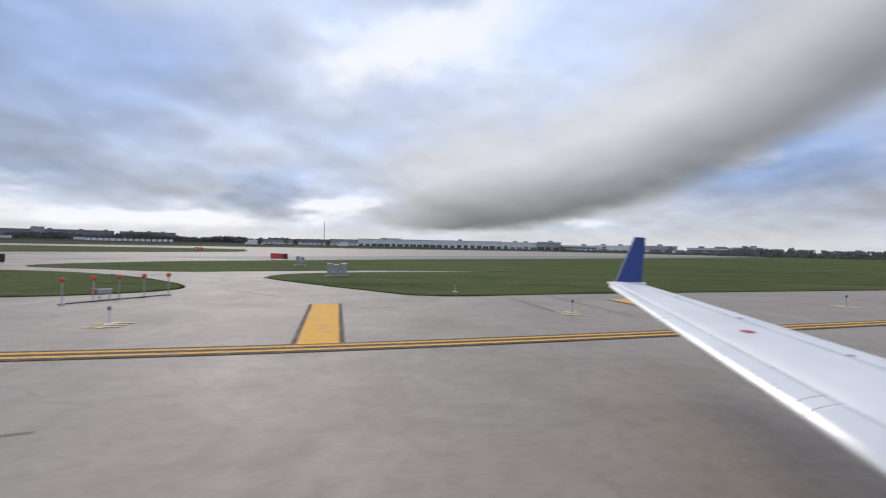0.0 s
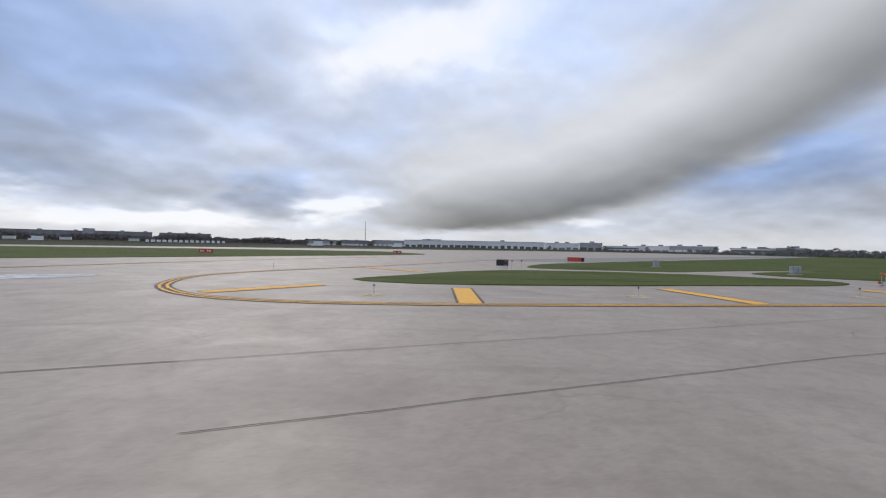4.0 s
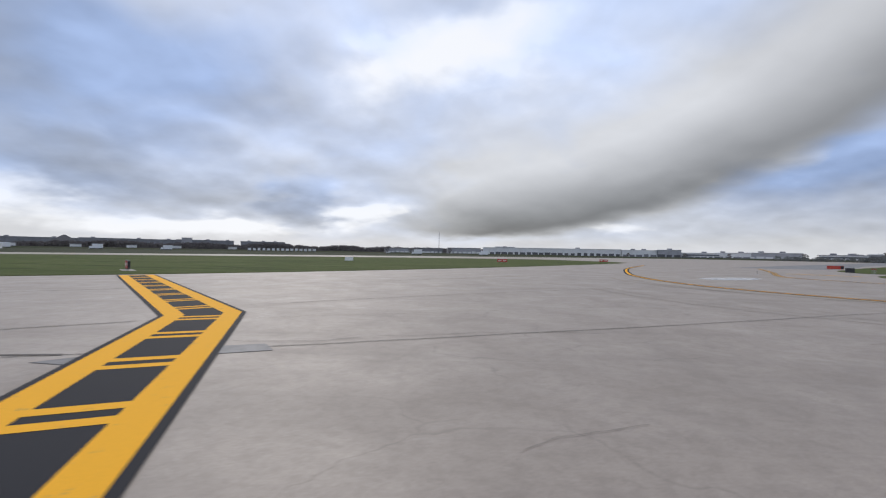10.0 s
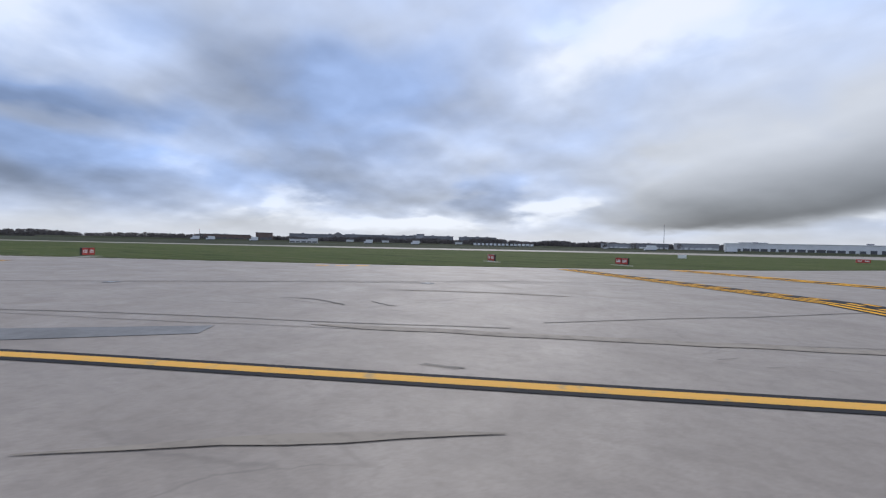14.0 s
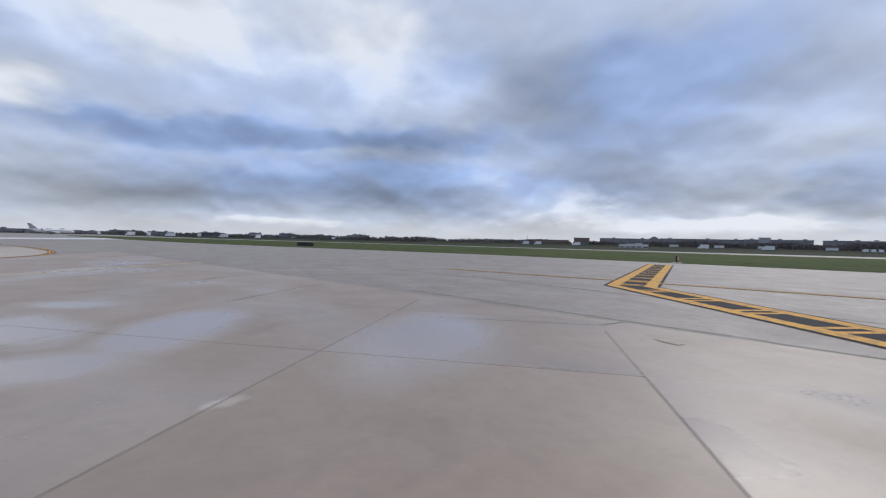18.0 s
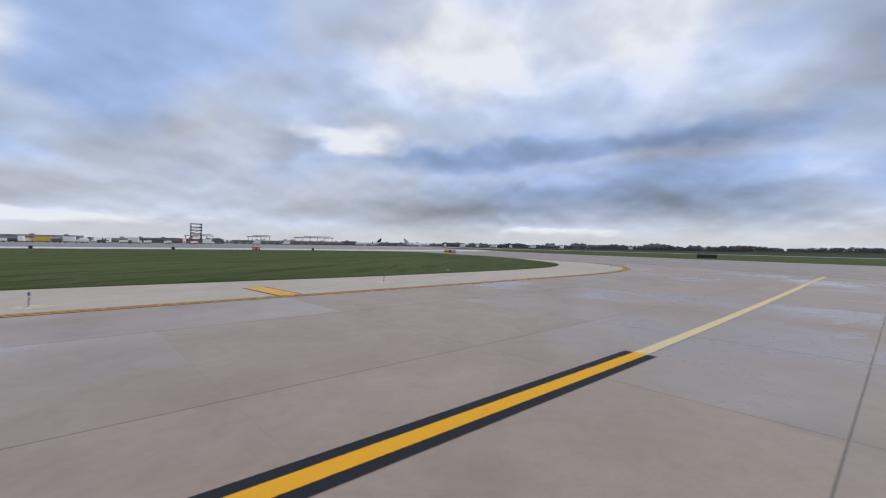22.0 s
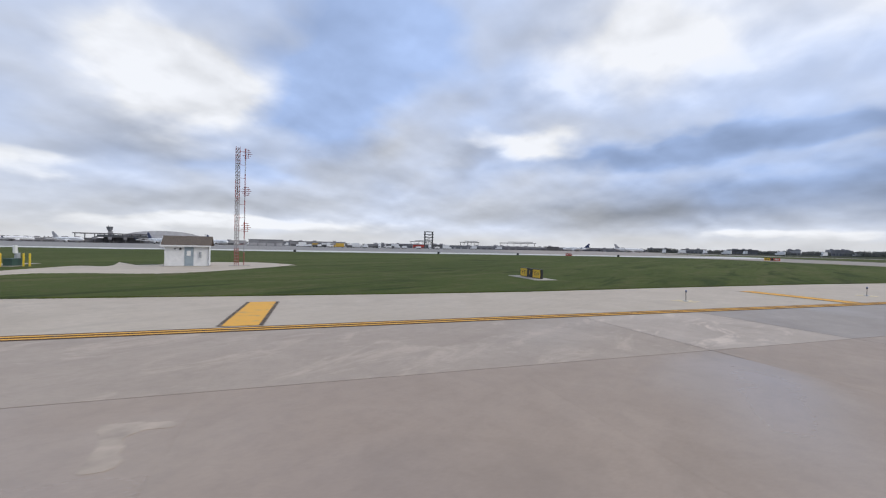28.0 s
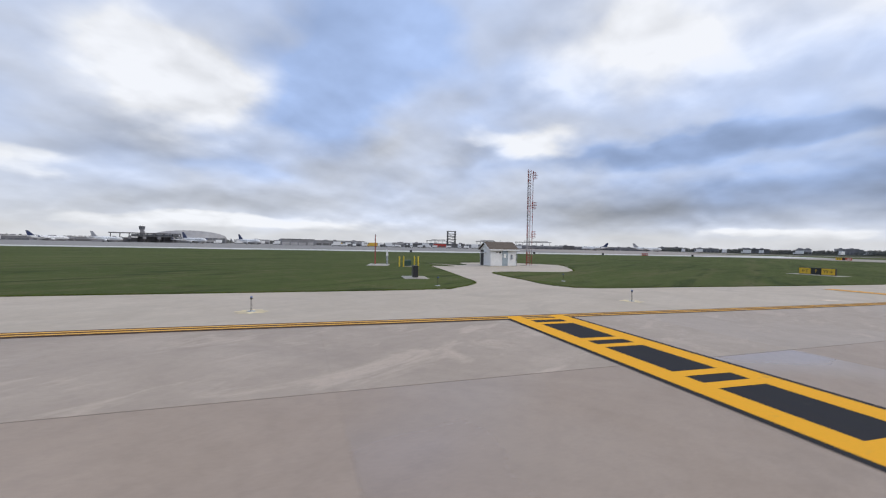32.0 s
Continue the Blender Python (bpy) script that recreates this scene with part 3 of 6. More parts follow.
path_pad = sheet("service_path", spline([(-97, -187.5), (-99.6, -186.4), (-103.4, -187.4), (-106.5, -190.4), (-112.8, -196.8), (-119, -203.4), (-124.5, -209.7), (-131, -206.8), (-137.2, -203), (-137.2, -194), (-131, -190.3), (-121.5, -186.8), (-116.2, -190.8), (-113.5, -191), (-109, -186.3), (-105.2, -180.8), (-104, -181.5)], 1.5, True), -0.002, M_SHLD, 0.02)
tagged(path_pad, "pale concrete service path with a pad round the hut", "path", kind="structure")

def lawn(nm, pts):
    """A sheet of mown grass with a slightly uneven edge, a little above the pavement."""
    g = sheet(nm, spline(pts, 1.6, True), 0.038 if nm == "grass_plain" else 0.03, M_GRASS, 0.07, rag=0.025)
    tagged(g, "short green mown airfield grass with dry patches", "grass", kind="stuff")


lawn("grass_islet", [(-53, 14.6), (-49.6, 19.7), (-45, 26), (-38.6, 30.2), (-28.4, 30.4), (-22.5, 28.6), (-17.5, 25.5), (-13.2, 21.2), (-17, 17.1), (-28.1, 14.8), (-35, 13.2), (-44.6, 11.9), (-50, 12.4)])
lawn("grass_field", [(-36, 36.6), (-31.5, 49), (-21.8, 59), (0, 80), (90, 161), (260, 318), (300, 300), (200, 95), (60, 57), (10, 43.5), (4, 42.2), (-5, 40.5), (-10, 38.4), (-15.8, 35.4), (-21, 33), (-27, 33.8)])
lawn("grass_verge", [(-12.1, 29), (-12.2, 32.2), (-9.2, 35.3), (-4, 38.2), (4, 41.2), (10, 43.4), (60, 56.9), (200, 94.9), (260, 95), (120, 56), (31.4, 29.9), (8.3, 23.2), (0, 20.5), (-3.5, 22), (-10.2, 27)])
lawn("grass_strip", [(-560, -225), (-420, -170), (-297, -110), (-213, -49), (-160, -21.8), (-127, 2), (-98, 35), (-77, 64), (-58, 92), (-52, 108), (-60, 128), (-78, 146), (-150, 122), (-222, 66), (-350, -22), (-500, -150)])
lawn("grass_infield", [(-105.2, -181), (-112, -175.2), (-127.5, -163.6), (-140, -156), (-157.2, -145), (-174.4, -131.6), (-192, -120.8), (-205, -118.4), (-218.4, -122), (-238, -130.3), (-256, -143), (-278, -160), (-284, -180), (-262, -212), (-198, -264), (-150, -302), (-124.5, -209), (-131, -206.5), (-137, -203), (-137, -194), (-131, -190.5), (-121.5, -187), (-116.2, -191), (-113.5, -191.3), (-109, -186.5)])
lawn("grass_plain", [(-40, -226), (-70, -205.5), (-82.8, -196.8), (-97, -186.9), (-99.6, -186), (-103.4, -187), (-106.5, -190), (-112.8, -196.4), (-119, -203), (-124.5, -209.5), (-150, -303), (-60, -372), (60, -460), (60, -290)])

# ---- painted markings ----
def line_marking(name, pts, stripes, label, step=1.5):
    """A painted line: stripes are (offset, offset, material, height)."""
    ln = spline(pts, step)
    t = thing(name, pose(0, 0, 0), label, "road marking", kind="structure")
    for i, (a, b, k, z) in enumerate(stripes):
        ribbon("black_border" if k in (M_BLK, M_FADED, M_RUST) else "yellow_stripe", ln, a, b, z, k, t)
    return t


DOUBLE = [(-0.40, 0.40, M_FADED, 0.004), (-0.25, -0.1, M_EDGEYEL, 0.008), (0.1, 0.25, M_EDGEYEL, 0.008)]
NARROW = [(-0.35, 0.35, M_RUST, 0.004), (-0.22, -0.08, M_EDGEYEL, 0.008), (0.08, 0.22, M_EDGEYEL, 0.008)]
THIN = [(-0.36, 0.36, M_BLK, 0.004), (-0.15, 0.15, M_YEL, 0.008)]
SLIM = [(-0.33, 0.33, M_BLK, 0.004), (-0.16, 0.16, M_EDGEYEL, 0.008)]
SINGLE = [(-0.42, 0.42, M_BLK, 0.004), (-0.16, 0.16, M_YEL, 0.008)]
line_marking("taxiway_edge_line", [(60, 27), (30, 19.2), (16.3, 15.3), (6, 12.2), (-4, 9.5), (-16.9, 6.9), (-27.3, 5.1), (-36.2, 3.8), (-46, 2.7), (-52, 2.5), (-56, 3.2), (-59, 4.8), (-62, 8.2), (-63.8, 13.3), (-63.4, 18), (-59.4, 25.4), (-53.7, 34.4), (-41, 57)], DOUBLE, "double yellow taxiway edge line on a black band")
line_marking("taxiway_edge_line", [(-20, -232), (-55, -206), (-81.6, -187), (-92.4, -179), (-108, -167.6), (-122.5, -157.6), (-137.1, -147.4), (-154.6, -135.4), (-173.2, -122.6), (-188, -113.5), (-200, -110.5), (-212, -113), (-230, -122), (-255, -138)], NARROW, "double yellow taxiway edge line on a black band")
line_marking("taxi_centreline", [(-58, -22.6), (-64, -20.5), (-69.6, -18.6), (-71.85, -17.6), (-73.5, -16.7), (-77, -14.3), (-80, -10.8), (-82.3, -7), (-83.9, -2.5), (-84.6, 3), (-84.2, 10), (-82, 20), (-74, 42), (-60, 70)], SINGLE, "curved yellow taxiway centreline with black borders")
line_marking("taxi_centreline", [(-100, -36), (-118, -43.5), (-128.4, -47.8), (-133.8, -50), (-138.5, -51.9), (-144.5, -54.4), (-150.5, -57.6), (-162, -64), (-180, -75)], SLIM, "straight yellow taxiway centreline with black borders")
line_marking("taxi_centreline", [(-100, -157), (-125, -138.5), (-146, -123.6), (-153, -118.65)], THIN, "yellow taxiway centreline crossing the apron")
line_marking("taxi_centreline", [(-153, -118.65), (-158, -115.3), (-168, -108.7), (-178, -102.2), (-189.5, -94.6)], [(-0.15, 0.15, M_CREAM, 0.008)], "cream-yellow taxiway centreline crossing the apron")


def cross_marking(name, run, rungs, label):
    """A marking along a bent line, with its pieces given by rungs(line, thing)."""
    t = thing(name, pose(0, 0, 0), label, "road marking", kind="structure")
    rungs(run, t)
    return t


def along(a, b, s):
    return Vector((a[0] + (b[0] - a[0]) * s, a[1] + (b[1] - a[1]) * s, 0))


def bent(pts):
    return [Vector((*q, 0)) for q in pts]


def mitre_band(bm, line, o0, o1, z):
    """A ribbon with mitred bends."""
    row = []
    for i, q in enumerate(line):
        d0 = (q - line[i - 1]).normalized() if i else (line[1] - q).normalized()
        d1 = (line[i + 1] - q).normalized() if i < len(line) - 1 else d0
        n0, n1 = Vector((-d0.y, d0.x, 0)), Vector((-d1.y, d1.x, 0))
        m = (n0 + n1).normalized()
        k = 1 / max(0.3, m.dot(n0))
        row.append((bm.verts.new((*(q + m * o0 * k)[:2], z)), bm.verts.new((*(q + m * o1 * k)[:2], z))))
    for (a, b), (c, d) in zip(row, row[1:]):
        bm.faces.new((a, c, d, b))


def rung(line, s, o0, o1, width, z):
    """A bar across a line at the length s."""
    for a, b in zip(line, line[1:]):
        n = (b - a).length
        if s <= n:
            break
        s -= n
    else:
        return None
    d = (b - a).normalized()
    nn = Vector((-d.y, d.x, 0))
    p = a + d * s
    bm = bmesh.new()
    vs = [bm.verts.new((*(p + d * u + nn * w)[:2], z)) for u, w in ((0, o0), (width, o0), (width, o1), (0, o1))]
    bm.faces.new(vs)
    return bm


def ladder(line, t, start=0.6, gap=0.61, wide=1.0, every=3.05, yellow=None):
    """Two long stripes with pairs of rungs between them, on black."""
    yellow = yellow or M_YEL
    bm = bmesh.new()
    mitre_band(bm, line, -1.38 * wide, 1.38 * wide, 0.006)
    part("black_background", bm, M_BLK, t)
    for o in (-1.22, 0.61):
        bm = bmesh.new()
        mitre_band(bm, line, o * wide, (o + 0.61) * wide, 0.011)
        part("yellow_stripe", bm, yellow, t)
    s, n = start, sum((b - a).length for a, b in zip(line, line[1:]))
    while s < n:
        for u in (0.0, gap):
            bm = rung(line, s + u, -0.612 * wide, 0.612 * wide, 0.3, 0.0112)
            if bm:
                part("yellow_rung", bm, yellow, t)
        s += every


def hold_line(line, t):
    bm = bmesh.new()
    mitre_band(bm, line, -1.22, 1.22, 0.006)
    part("black_background", bm, M_BLK, t)
    for o in (0.76, 0.15):
        bm = bmesh.new()
        mitre_band(bm, line, o, o + 0.3, 0.011)
        part("yellow_stripe", bm, M_YEL, t)
    n = sum((b - a).length for a, b in zip(line, line[1:]))
    for o in (-0.46, -1.07):
        s = 0.3
        while s < n:
            bm = rung(line, s, o, o + 0.3, 0.92, 0.011)
            if bm:
                part("yellow_dash", bm, M_YEL, t)
            s += 1.83


cross_marking("ladder_marking", bent([(-102.83, -46.2), (-112.9, -23.35), (-131.7, -3.85)]), lambda a, b: ladder(a, b, 2.2), "yellow ladder hold marking on black paint")
cross_marking("hold_position_marking", bent([(-117.9, -52.6), (-124.9, -31), (-141.7, -12.8)]), hold_line, "solid and dashed yellow hold lines on black paint")
cross_marking("ladder_marking", bent([(-136, -79.3), (-165, -69.95), (-184.9, -43.4)]), lambda a, b: ladder(a, b, 1.65, 0.66, 1.08, 3.25, M_OLDYEL), "weathered yellow ladder hold marking on black paint")
cross_marking("ladder_marking", bent([(-77.5, -157.6), (-93.5, -178.4)]), lambda a, b: ladder(a, b, 0.3, 0.7, 0.91), "yellow ladder hold marking on black paint")


def bar_marking(a, b, width, label="yellow shoulder bar with black borders"):
    """A short bar from the edge line out over the shoulder."""
    t = thing("shoulder_bar_marking", pose(0, 0, 0), label, "road marking", "bars on the shoulder", "structure")
    ln = [along(a, b, s / 4) for s in range(5)]
    ribbon("black_border", ln, -width / 2 - 0.13, width / 2 + 0.13, 0.005, M_FADED, t)
    ribbon("yellow_stripe", ln, -width / 2, width / 2, 0.009, M_EDGEYEL, t)


for a, b in (((10.6, 14.1), (8.6, 20.6)), ((-2.95, 10.1), (-4.65, 16.9)), ((-17.55, 7.1), (-18.35, 13.7)), ((-31.75, 4.8), (-32.8, 11.6)),
             ((-45.5, 3.1), (-45.6, 9.5)), ((-58.2, 5.2), (-53.9, 10.1)), ((-160, -132.1), (-162.3, -135.8)), ((-137.3, -147.8), (-140.5, -152.3)), ((-114.35, -163.8), (-117.6, -168.1)),
             ((-62, -201.8), (-65, -206)), ((-48.5, 24.3), (-54.8, 30.0))):
    bar_marking(a, b, 1.0)


LAID = []  # each line lies a hair above the one before


def tar_line(name, pts, width, mat, label, wander=0.0, z=0.003):
    """A seam, crack or rubber mark: cracks wander finely and swell and thin along their way."""
    rough = name == "pavement_crack"
    ln = spline(pts, 0.14 if rough else 0.6)
    ln = [q + Vector((wander * noise.noise(q * 0.6), wander * noise.noise(q * 0.6 + Vector((7, 3, 1))), 0)) for q in ln]
    if rough:
        ln = [q + Vector((0.06 * noise.noise(q * 3.1), 0.06 * noise.noise(q * 3.1 + Vector((4, 8, 2))), 0)) for q in ln]
    LAID.append(name)
    h = z - 0.0012 + 0.00003 * len(LAID)
    bm = bmesh.new()
    rows = []
    for i, q in enumerate(ln):
        d = (ln[min(i + 1, len(ln) - 1)] - ln[max(i - 1, 0)]).normalized()
        n = Vector((-d.y, d.x, 0)) * width / 2
        if rough:
            n *= 0.5 + 1.1 * abs(noise.noise(q * 2.3 + Vector((1, 5, 9)))) + 0.4 * min(1.0, i / 6) * min(1.0, (len(ln) - 1 - i) / 6)
        elif name == "tyre_scuff":
            n *= min(1.0, (i + 0.3) / 4, (len(ln) - 0.7 - i) / 4)
        rows.append((bm.verts.new((*(q - n)[:2], h)), bm.verts.new((*(q + n)[:2], h))))
    for (p, q), (u, v) in zip(rows, rows[1:]):
        bm.faces.new((p, u, v, q))
    return tagged(mesh_ob(name, bm, mat), label, "tyre mark" if name == "tyre_scuff" else "pavement joint", kind="structure")


JOINT = "dark sealed joint between pavement lanes"
tar_line("pavement_joint", [(-9, 7.6), (-17.8, 5.2), (-26.6, 2.4), (-32.7, 0.5), (-52, -6.4)], 0.025, M_SEAL, JOINT, 0.04)
tar_line("pavement_joint", [(-52, -6.4), (-70, -13), (-77.6, -15.4), (-80, -16.5), (-85.8, -18.4), (-94.3, -22.2), (-101.6, -25.3), (-108, -27.95), (-113.2, -29.8)], 0.04, M_JOINT, JOINT, 0.06)
tar_line("pavement_joint", [(-5, 5.2), (-13, 2.5), (-18.3, 0.7), (-21.3, -0.1), (-25.6, -1.6), (-29.4, -2.75), (-33.5, -3.8), (-38.7, -5.45), (-41, -6.3), (-50, -9.6)], 0.022, M_JOINT, JOINT, 0.04)
tar_line("pavement_joint", [(-52, -0.8), (-60, -4), (-78, -10.6), (-100, -19.5), (-114, -25.2)], 0.025, M_SEAL, JOINT, 0.08)
tar_line("pavement_joint", [(-160, -56.8), (-150.9, -52.9), (-142.9, -49.6), (-134.5, -45.8), (-124, -41)], 0.04, M_SEAL, JOINT, 0.1)
tar_line("pavement_joint", [(-172, -57.5), (-161.7, -49.3), (-145, -35), (-135.2, -28.5), (-124, -21)], 0.06, M_SEAL, JOINT, 0.06)
tar_line("pavement_joint", [(-215, -107.0), (-174.2, -87.1), (-155.3, -78.6), (-150, -76.4), (-120, -62.4)], 0.05, M_SEAL, JOINT, 0.03, 0.004)
for pts, wd in (([(-129.7, -38.7), (-127.8, -36.8), (-125.8, -34.7), (-123.0, -32.5), (-120.8, -30.6), (-118.1, -28.3), (-114, -25.2)], 0.03), ([(-122.4, -32.4), (-118.4, -31.2), (-114.6, -29.9), (-112.2, -29.4)], 0.04),
                ([(-142.4, -31.6), (-138, -28.5), (-133.6, -24.5), (-131.4, -22.6), (-122, -14)], 0.04), ([(-150.6, -52.2), (-145.7, -49.8), (-140.4, -47.6), (-136.1, -45.5)], 0.03),
                ([(-161.8, -49.2), (-151.7, -40.3), (-144.7, -35.6)], 0.04), ([(-196.4, -87.4), (-174.9, -77.9), (-162.1, -73.5), (-153.3, -70.8), (-150.7, -69.4)], 0.035),
                ([(-179.4, -70.6), (-169.7, -65.6), (-160.7, -61.8), (-149.3, -55.6)], 0.035), ([(-91.9, -25.5), (-90.7, -25.1), (-89.1, -24.7), (-86.8, -23.8)], 0.008),
                ([(-112.2, -6.6), (-106.3, -0.8), (-98.2, 7.3)], 0.05), ([(-151.4, -39.7), (-146, -35), (-141.1, -30.3)], 0.04), ([(-135.5, -44.1), (-132.3, -41), (-129.7, -38.7)], 0.03), ([(-111.5, -19.7), (-105.1, -14.8), (-94.1, -7.5)], 0.03), ([(-74, -18), (-71.3, -17), (-68.8, -16.5), (-64, -14.8)], 0.011), ([(-158.7, -84.2), (-156.4, -80.5), (-156.6, -79.4)], 0.016)):
    tar_line("pavement_joint", pts, wd * 2.2, M_GRIME, JOINT, 0.06)
SEAM = "dark tar seam across the concrete shoulder"
for pts in ([(3.2, 20.9), (3.8, 18.4), (4.4, 16)], [(5.4, 22.1), (6.5, 17.5), (7.1, 15.2)], [(-11, 21.4), (-9, 20), (-7.1, 18.8)]):
    tar_line("pavement_joint", pts, 0.05, M_SEAL, SEAM, 0.05)
CRACK = "crack in the concrete filled with dark dirt"
tar_line("pavement_crack", [(-114.5, -40.5), (-115.3, -38), (-116.1, -35.9), (-117, -33.4), (-117.7, -31), (-117.7, -30.2), (-118, -28.6)], 0.03, M_JOINT, CRACK, 0.25)
tar_line("pavement_crack", [(-82.8, -20.8), (-81, -20.1), (-78.9, -19.45), (-77.4, -19.3), (-75.7, -19.25)], 0.011, M_JOINT, CRACK, 0.12)
tar_line("pavement_crack", [(-29.8, -2.1), (-28.3, -1.55), (-26.3, -0.9)], 0.018, M_JOINT, CRACK, 0.08)
tar_line("pavement_crack", [(-22, 0.5), (-20.5, 0.9)], 0.025, M_SEAL, CRACK, 0.08)
tar_line("pavement_crack", [(-102.5, -33.1), (-102.2, -32.8), (-102, -32.6), (-101.5, -32.4), (-100.8, -32.2)], 0.01, M_SEAL, CRACK, 0.35)
tar_line("pavement_crack", [(-112.4, -27.5), (-108, -27.3), (-104, -25.7), (-99, -24.8)], 0.02, M_SEAL, CRACK, 0.3)
for q in ([(-145.7, -45.4), (-144.2, -45.2), (-142.9, -44.8)], [(-136.4, -50), (-135.6, -49.8)], [(-148, -47.5), (-146.6, -47), (-145.4, -46.8)], [(-141, -43), (-139.6, -42.2)], [(-131, -46), (-130.6, -45.6)]):
    tar_line("pavement_crack", q, 0.035, M_SEAL, CRACK, 0.3)
for k in range(46):
    rng = random.Random(900 + k)
    s, o = rng.random(), rng.uniform(-4, 24)
    p = Vector((6 - 128 * s, 1 - 44 * s + o, 0))
    a, n = radians(198) + rng.uniform(-0.5, 0.5), rng.randint(2, 5)
    tar_line("pavement_crack", [(p.x + math.cos(a) * 0.5 * q + rng.uniform(-0.12, 0.12), p.y + math.sin(a) * 0.5 * q + rng.uniform(-0.12, 0.12)) for q in range(n)], rng.uniform(0.008, 0.02), M_SEAL, "short hairline crack in the worn concrete", 0.12)
for pts, wd in (([(-146.2, -45.1), (-144.7, -44.5), (-142.7, -45)], 0.1), ([(-142.7, -43.6), (-141.1, -44.1)], 0.08), ([(-136.3, -49.9), (-135.5, -49.7)], 0.06), ([(-148.7, -77.7), (-148.2, -78.1), (-147.6, -78.6)], 0.03)):
    tar_line("pavement_crack", pts, wd, M_SEAL, CRACK, 0.2)
for k in range(16):
    rng = random.Random(1200 + k)
    u = k / 15
    p = Vector((-131.2 + 7.0 * u, -46.6 + 2.4 * u + rng.uniform(-0.15, 0.15), 0))
    tar_line("pavement_crack", [(p.x, p.y), (p.x + rng.uniform(0.15, 0.5), p.y + rng.uniform(0.0, 0.2))], rng.uniform(0.015, 0.03), M_SEAL, "short hairline crack in the worn concrete", 0.05)
tar_line("pavement_crack", [(-92.6, -27.4), (-92.75, -27.9), (-92.9, -28.7)], 0.015, M_SEAL, CRACK, 0.1)
SKID = "faint dark tyre scuff curving over the concrete"
for pts, wd in (([(-141, -48.4), (-135.9, -46.4), (-131.1, -44.5), (-126.3, -42.6), (-120, -40)], 0.5), ([(-144.9, -40), (-140.1, -37.6), (-135.9, -36.5)], 0.35), ([(-138.2, -55.4), (-137.4, -54.7), (-136.6, -54), (-135.5, -53.2), (-133.8, -52)], 0.35), ([(-76, -16.2), (-80.5, -12.8), (-84.5, -8.5), (-87.1, -4.4), (-88.4, 0), (-88.6, 3.4), (-88, 9)], 0.3), ([(-78.1, -15), (-81.6, -12), (-84.6, -7.8), (-86.2, -4.2), (-87.2, 1), (-87, 8)], 0.25),
                ([(-94.5, -6), (-94.3, -8.3), (-93.4, -12.5), (-91.3, -17.2), (-89, -20.2), (-86.6, -22.8)], 0.1), ([(-93.4, -5), (-93.1, -8), (-92.1, -12.2), (-90.1, -16.7), (-87.8, -19.6), (-85.4, -22.2)], 0.08)):
    tar_line("tyre_scuff", pts, wd, M_RUBBER, SKID, 0.15, 0.002)
for q, label in (([(-9.85, 2.75), (-9.05, 2.85), (-9.0, 2.0), (-9.85, 1.75)], "dark square asphalt repair patch"), ([(-152, -56.6), (-146.7, -53.1), (-143, -50), (-142.4, -50.8), (-145.3, -53.7), (-151, -57.8)], "long dark asphalt repair patch"),
                 ([(-112.2, -30.1), (-110.9, -28.8), (-108.4, -27.75), (-107.9, -28.4), (-109, -28.9), (-111.2, -30.2)], "dark asphalt repair patch")):
    tagged(sheet("asphalt_patch", [Vector((*p, 0)) for p in q], 0.003, M_TAR if "square" in label else M_ASPH, 0.01), label, "patch", kind="structure")
wet = []
for k in range(28):
    g = k * 2 * math.pi / 28
    r = 1 + 0.22 * noise.noise(Vector((math.cos(g) * 2, math.sin(g) * 2, 5)))
    wet.append(Vector((-74, 11, 0)) + Vector((0.85, 0.53, 0)) * 5.0 * r * math.cos(g) + Vector((-0.53, 0.85, 0)) * 2.0 * r * math.sin(g))
tagged(sheet("puddle", wet, 0.002, M_WET, 0.01), "shallow dark puddle lying on the concrete", "puddle", kind="structure")

for q in ([(-122.86, -147.0), (-122.93, -146.95), (-123.47, -147.78), (-123.42, -147.81)], [(-122.05, -149.05), (-122.15, -148.95), (-122.65, -149.15), (-122.58, -149.25)], [(-121.3, -148.4), (-121.5, -148.2), (-121.7, -148.6), (-121.5, -148.7)]):
    tagged(sheet("mortar_patch", [Vector((*p, 0)) for p in q], 0.004, M_PATCH, 0.01), "small pale mortar patch on the slab", "patch", kind="structure")

for x, y, w in ((-154.2, -80.4, 0.36), (-148.8, -78.2, 0.2), (-149.3, -77.7, 0.1)):
    rng = random.Random(int(-x * 10))
    q = [Vector((x + w * math.cos(k * 0.5236) * rng.uniform(0.7, 1.2), y + 0.6 * w * math.sin(k * 0.5236) * rng.uniform(0.7, 1.2), 0)) for k in range(12)]
    q = spline(q, 0.05, True)
    tagged(sheet("mortar_patch", q, 0.0045, M_PATCH, 0.01), "small pale mortar patch on the slab", "patch", kind="structure")

# damp films left by rain on the slabs, thin enough to follow the joints
for q in (
    [(-156.3, -113.1), (-156.5, -112.1), (-157.8, -111.3), (-157.5, -112.1)],
    [(-158.8, -111.6), (-159.2, -110.8), (-160.7, -109.7), (-160.3, -110.8)],
):
    ring = []
    for a, b in zip(q, q[1:] + q[:1]):
        n = max(2, int(math.dist(a, b) / 0.15))
        ring += [along(a, b, i / n) for i in range(n)]
    ring = [p + Vector((0.1 * noise.noise(p * 1.7), 0.1 * noise.noise(p * 1.7 + Vector((5, 2, 8))), 0)) for p in ring]
    tagged(sheet("damp_patch", ring, 0.0024, M_DAMP, 0.004), "thin damp film shining on the brown slab", "puddle", kind="structure")

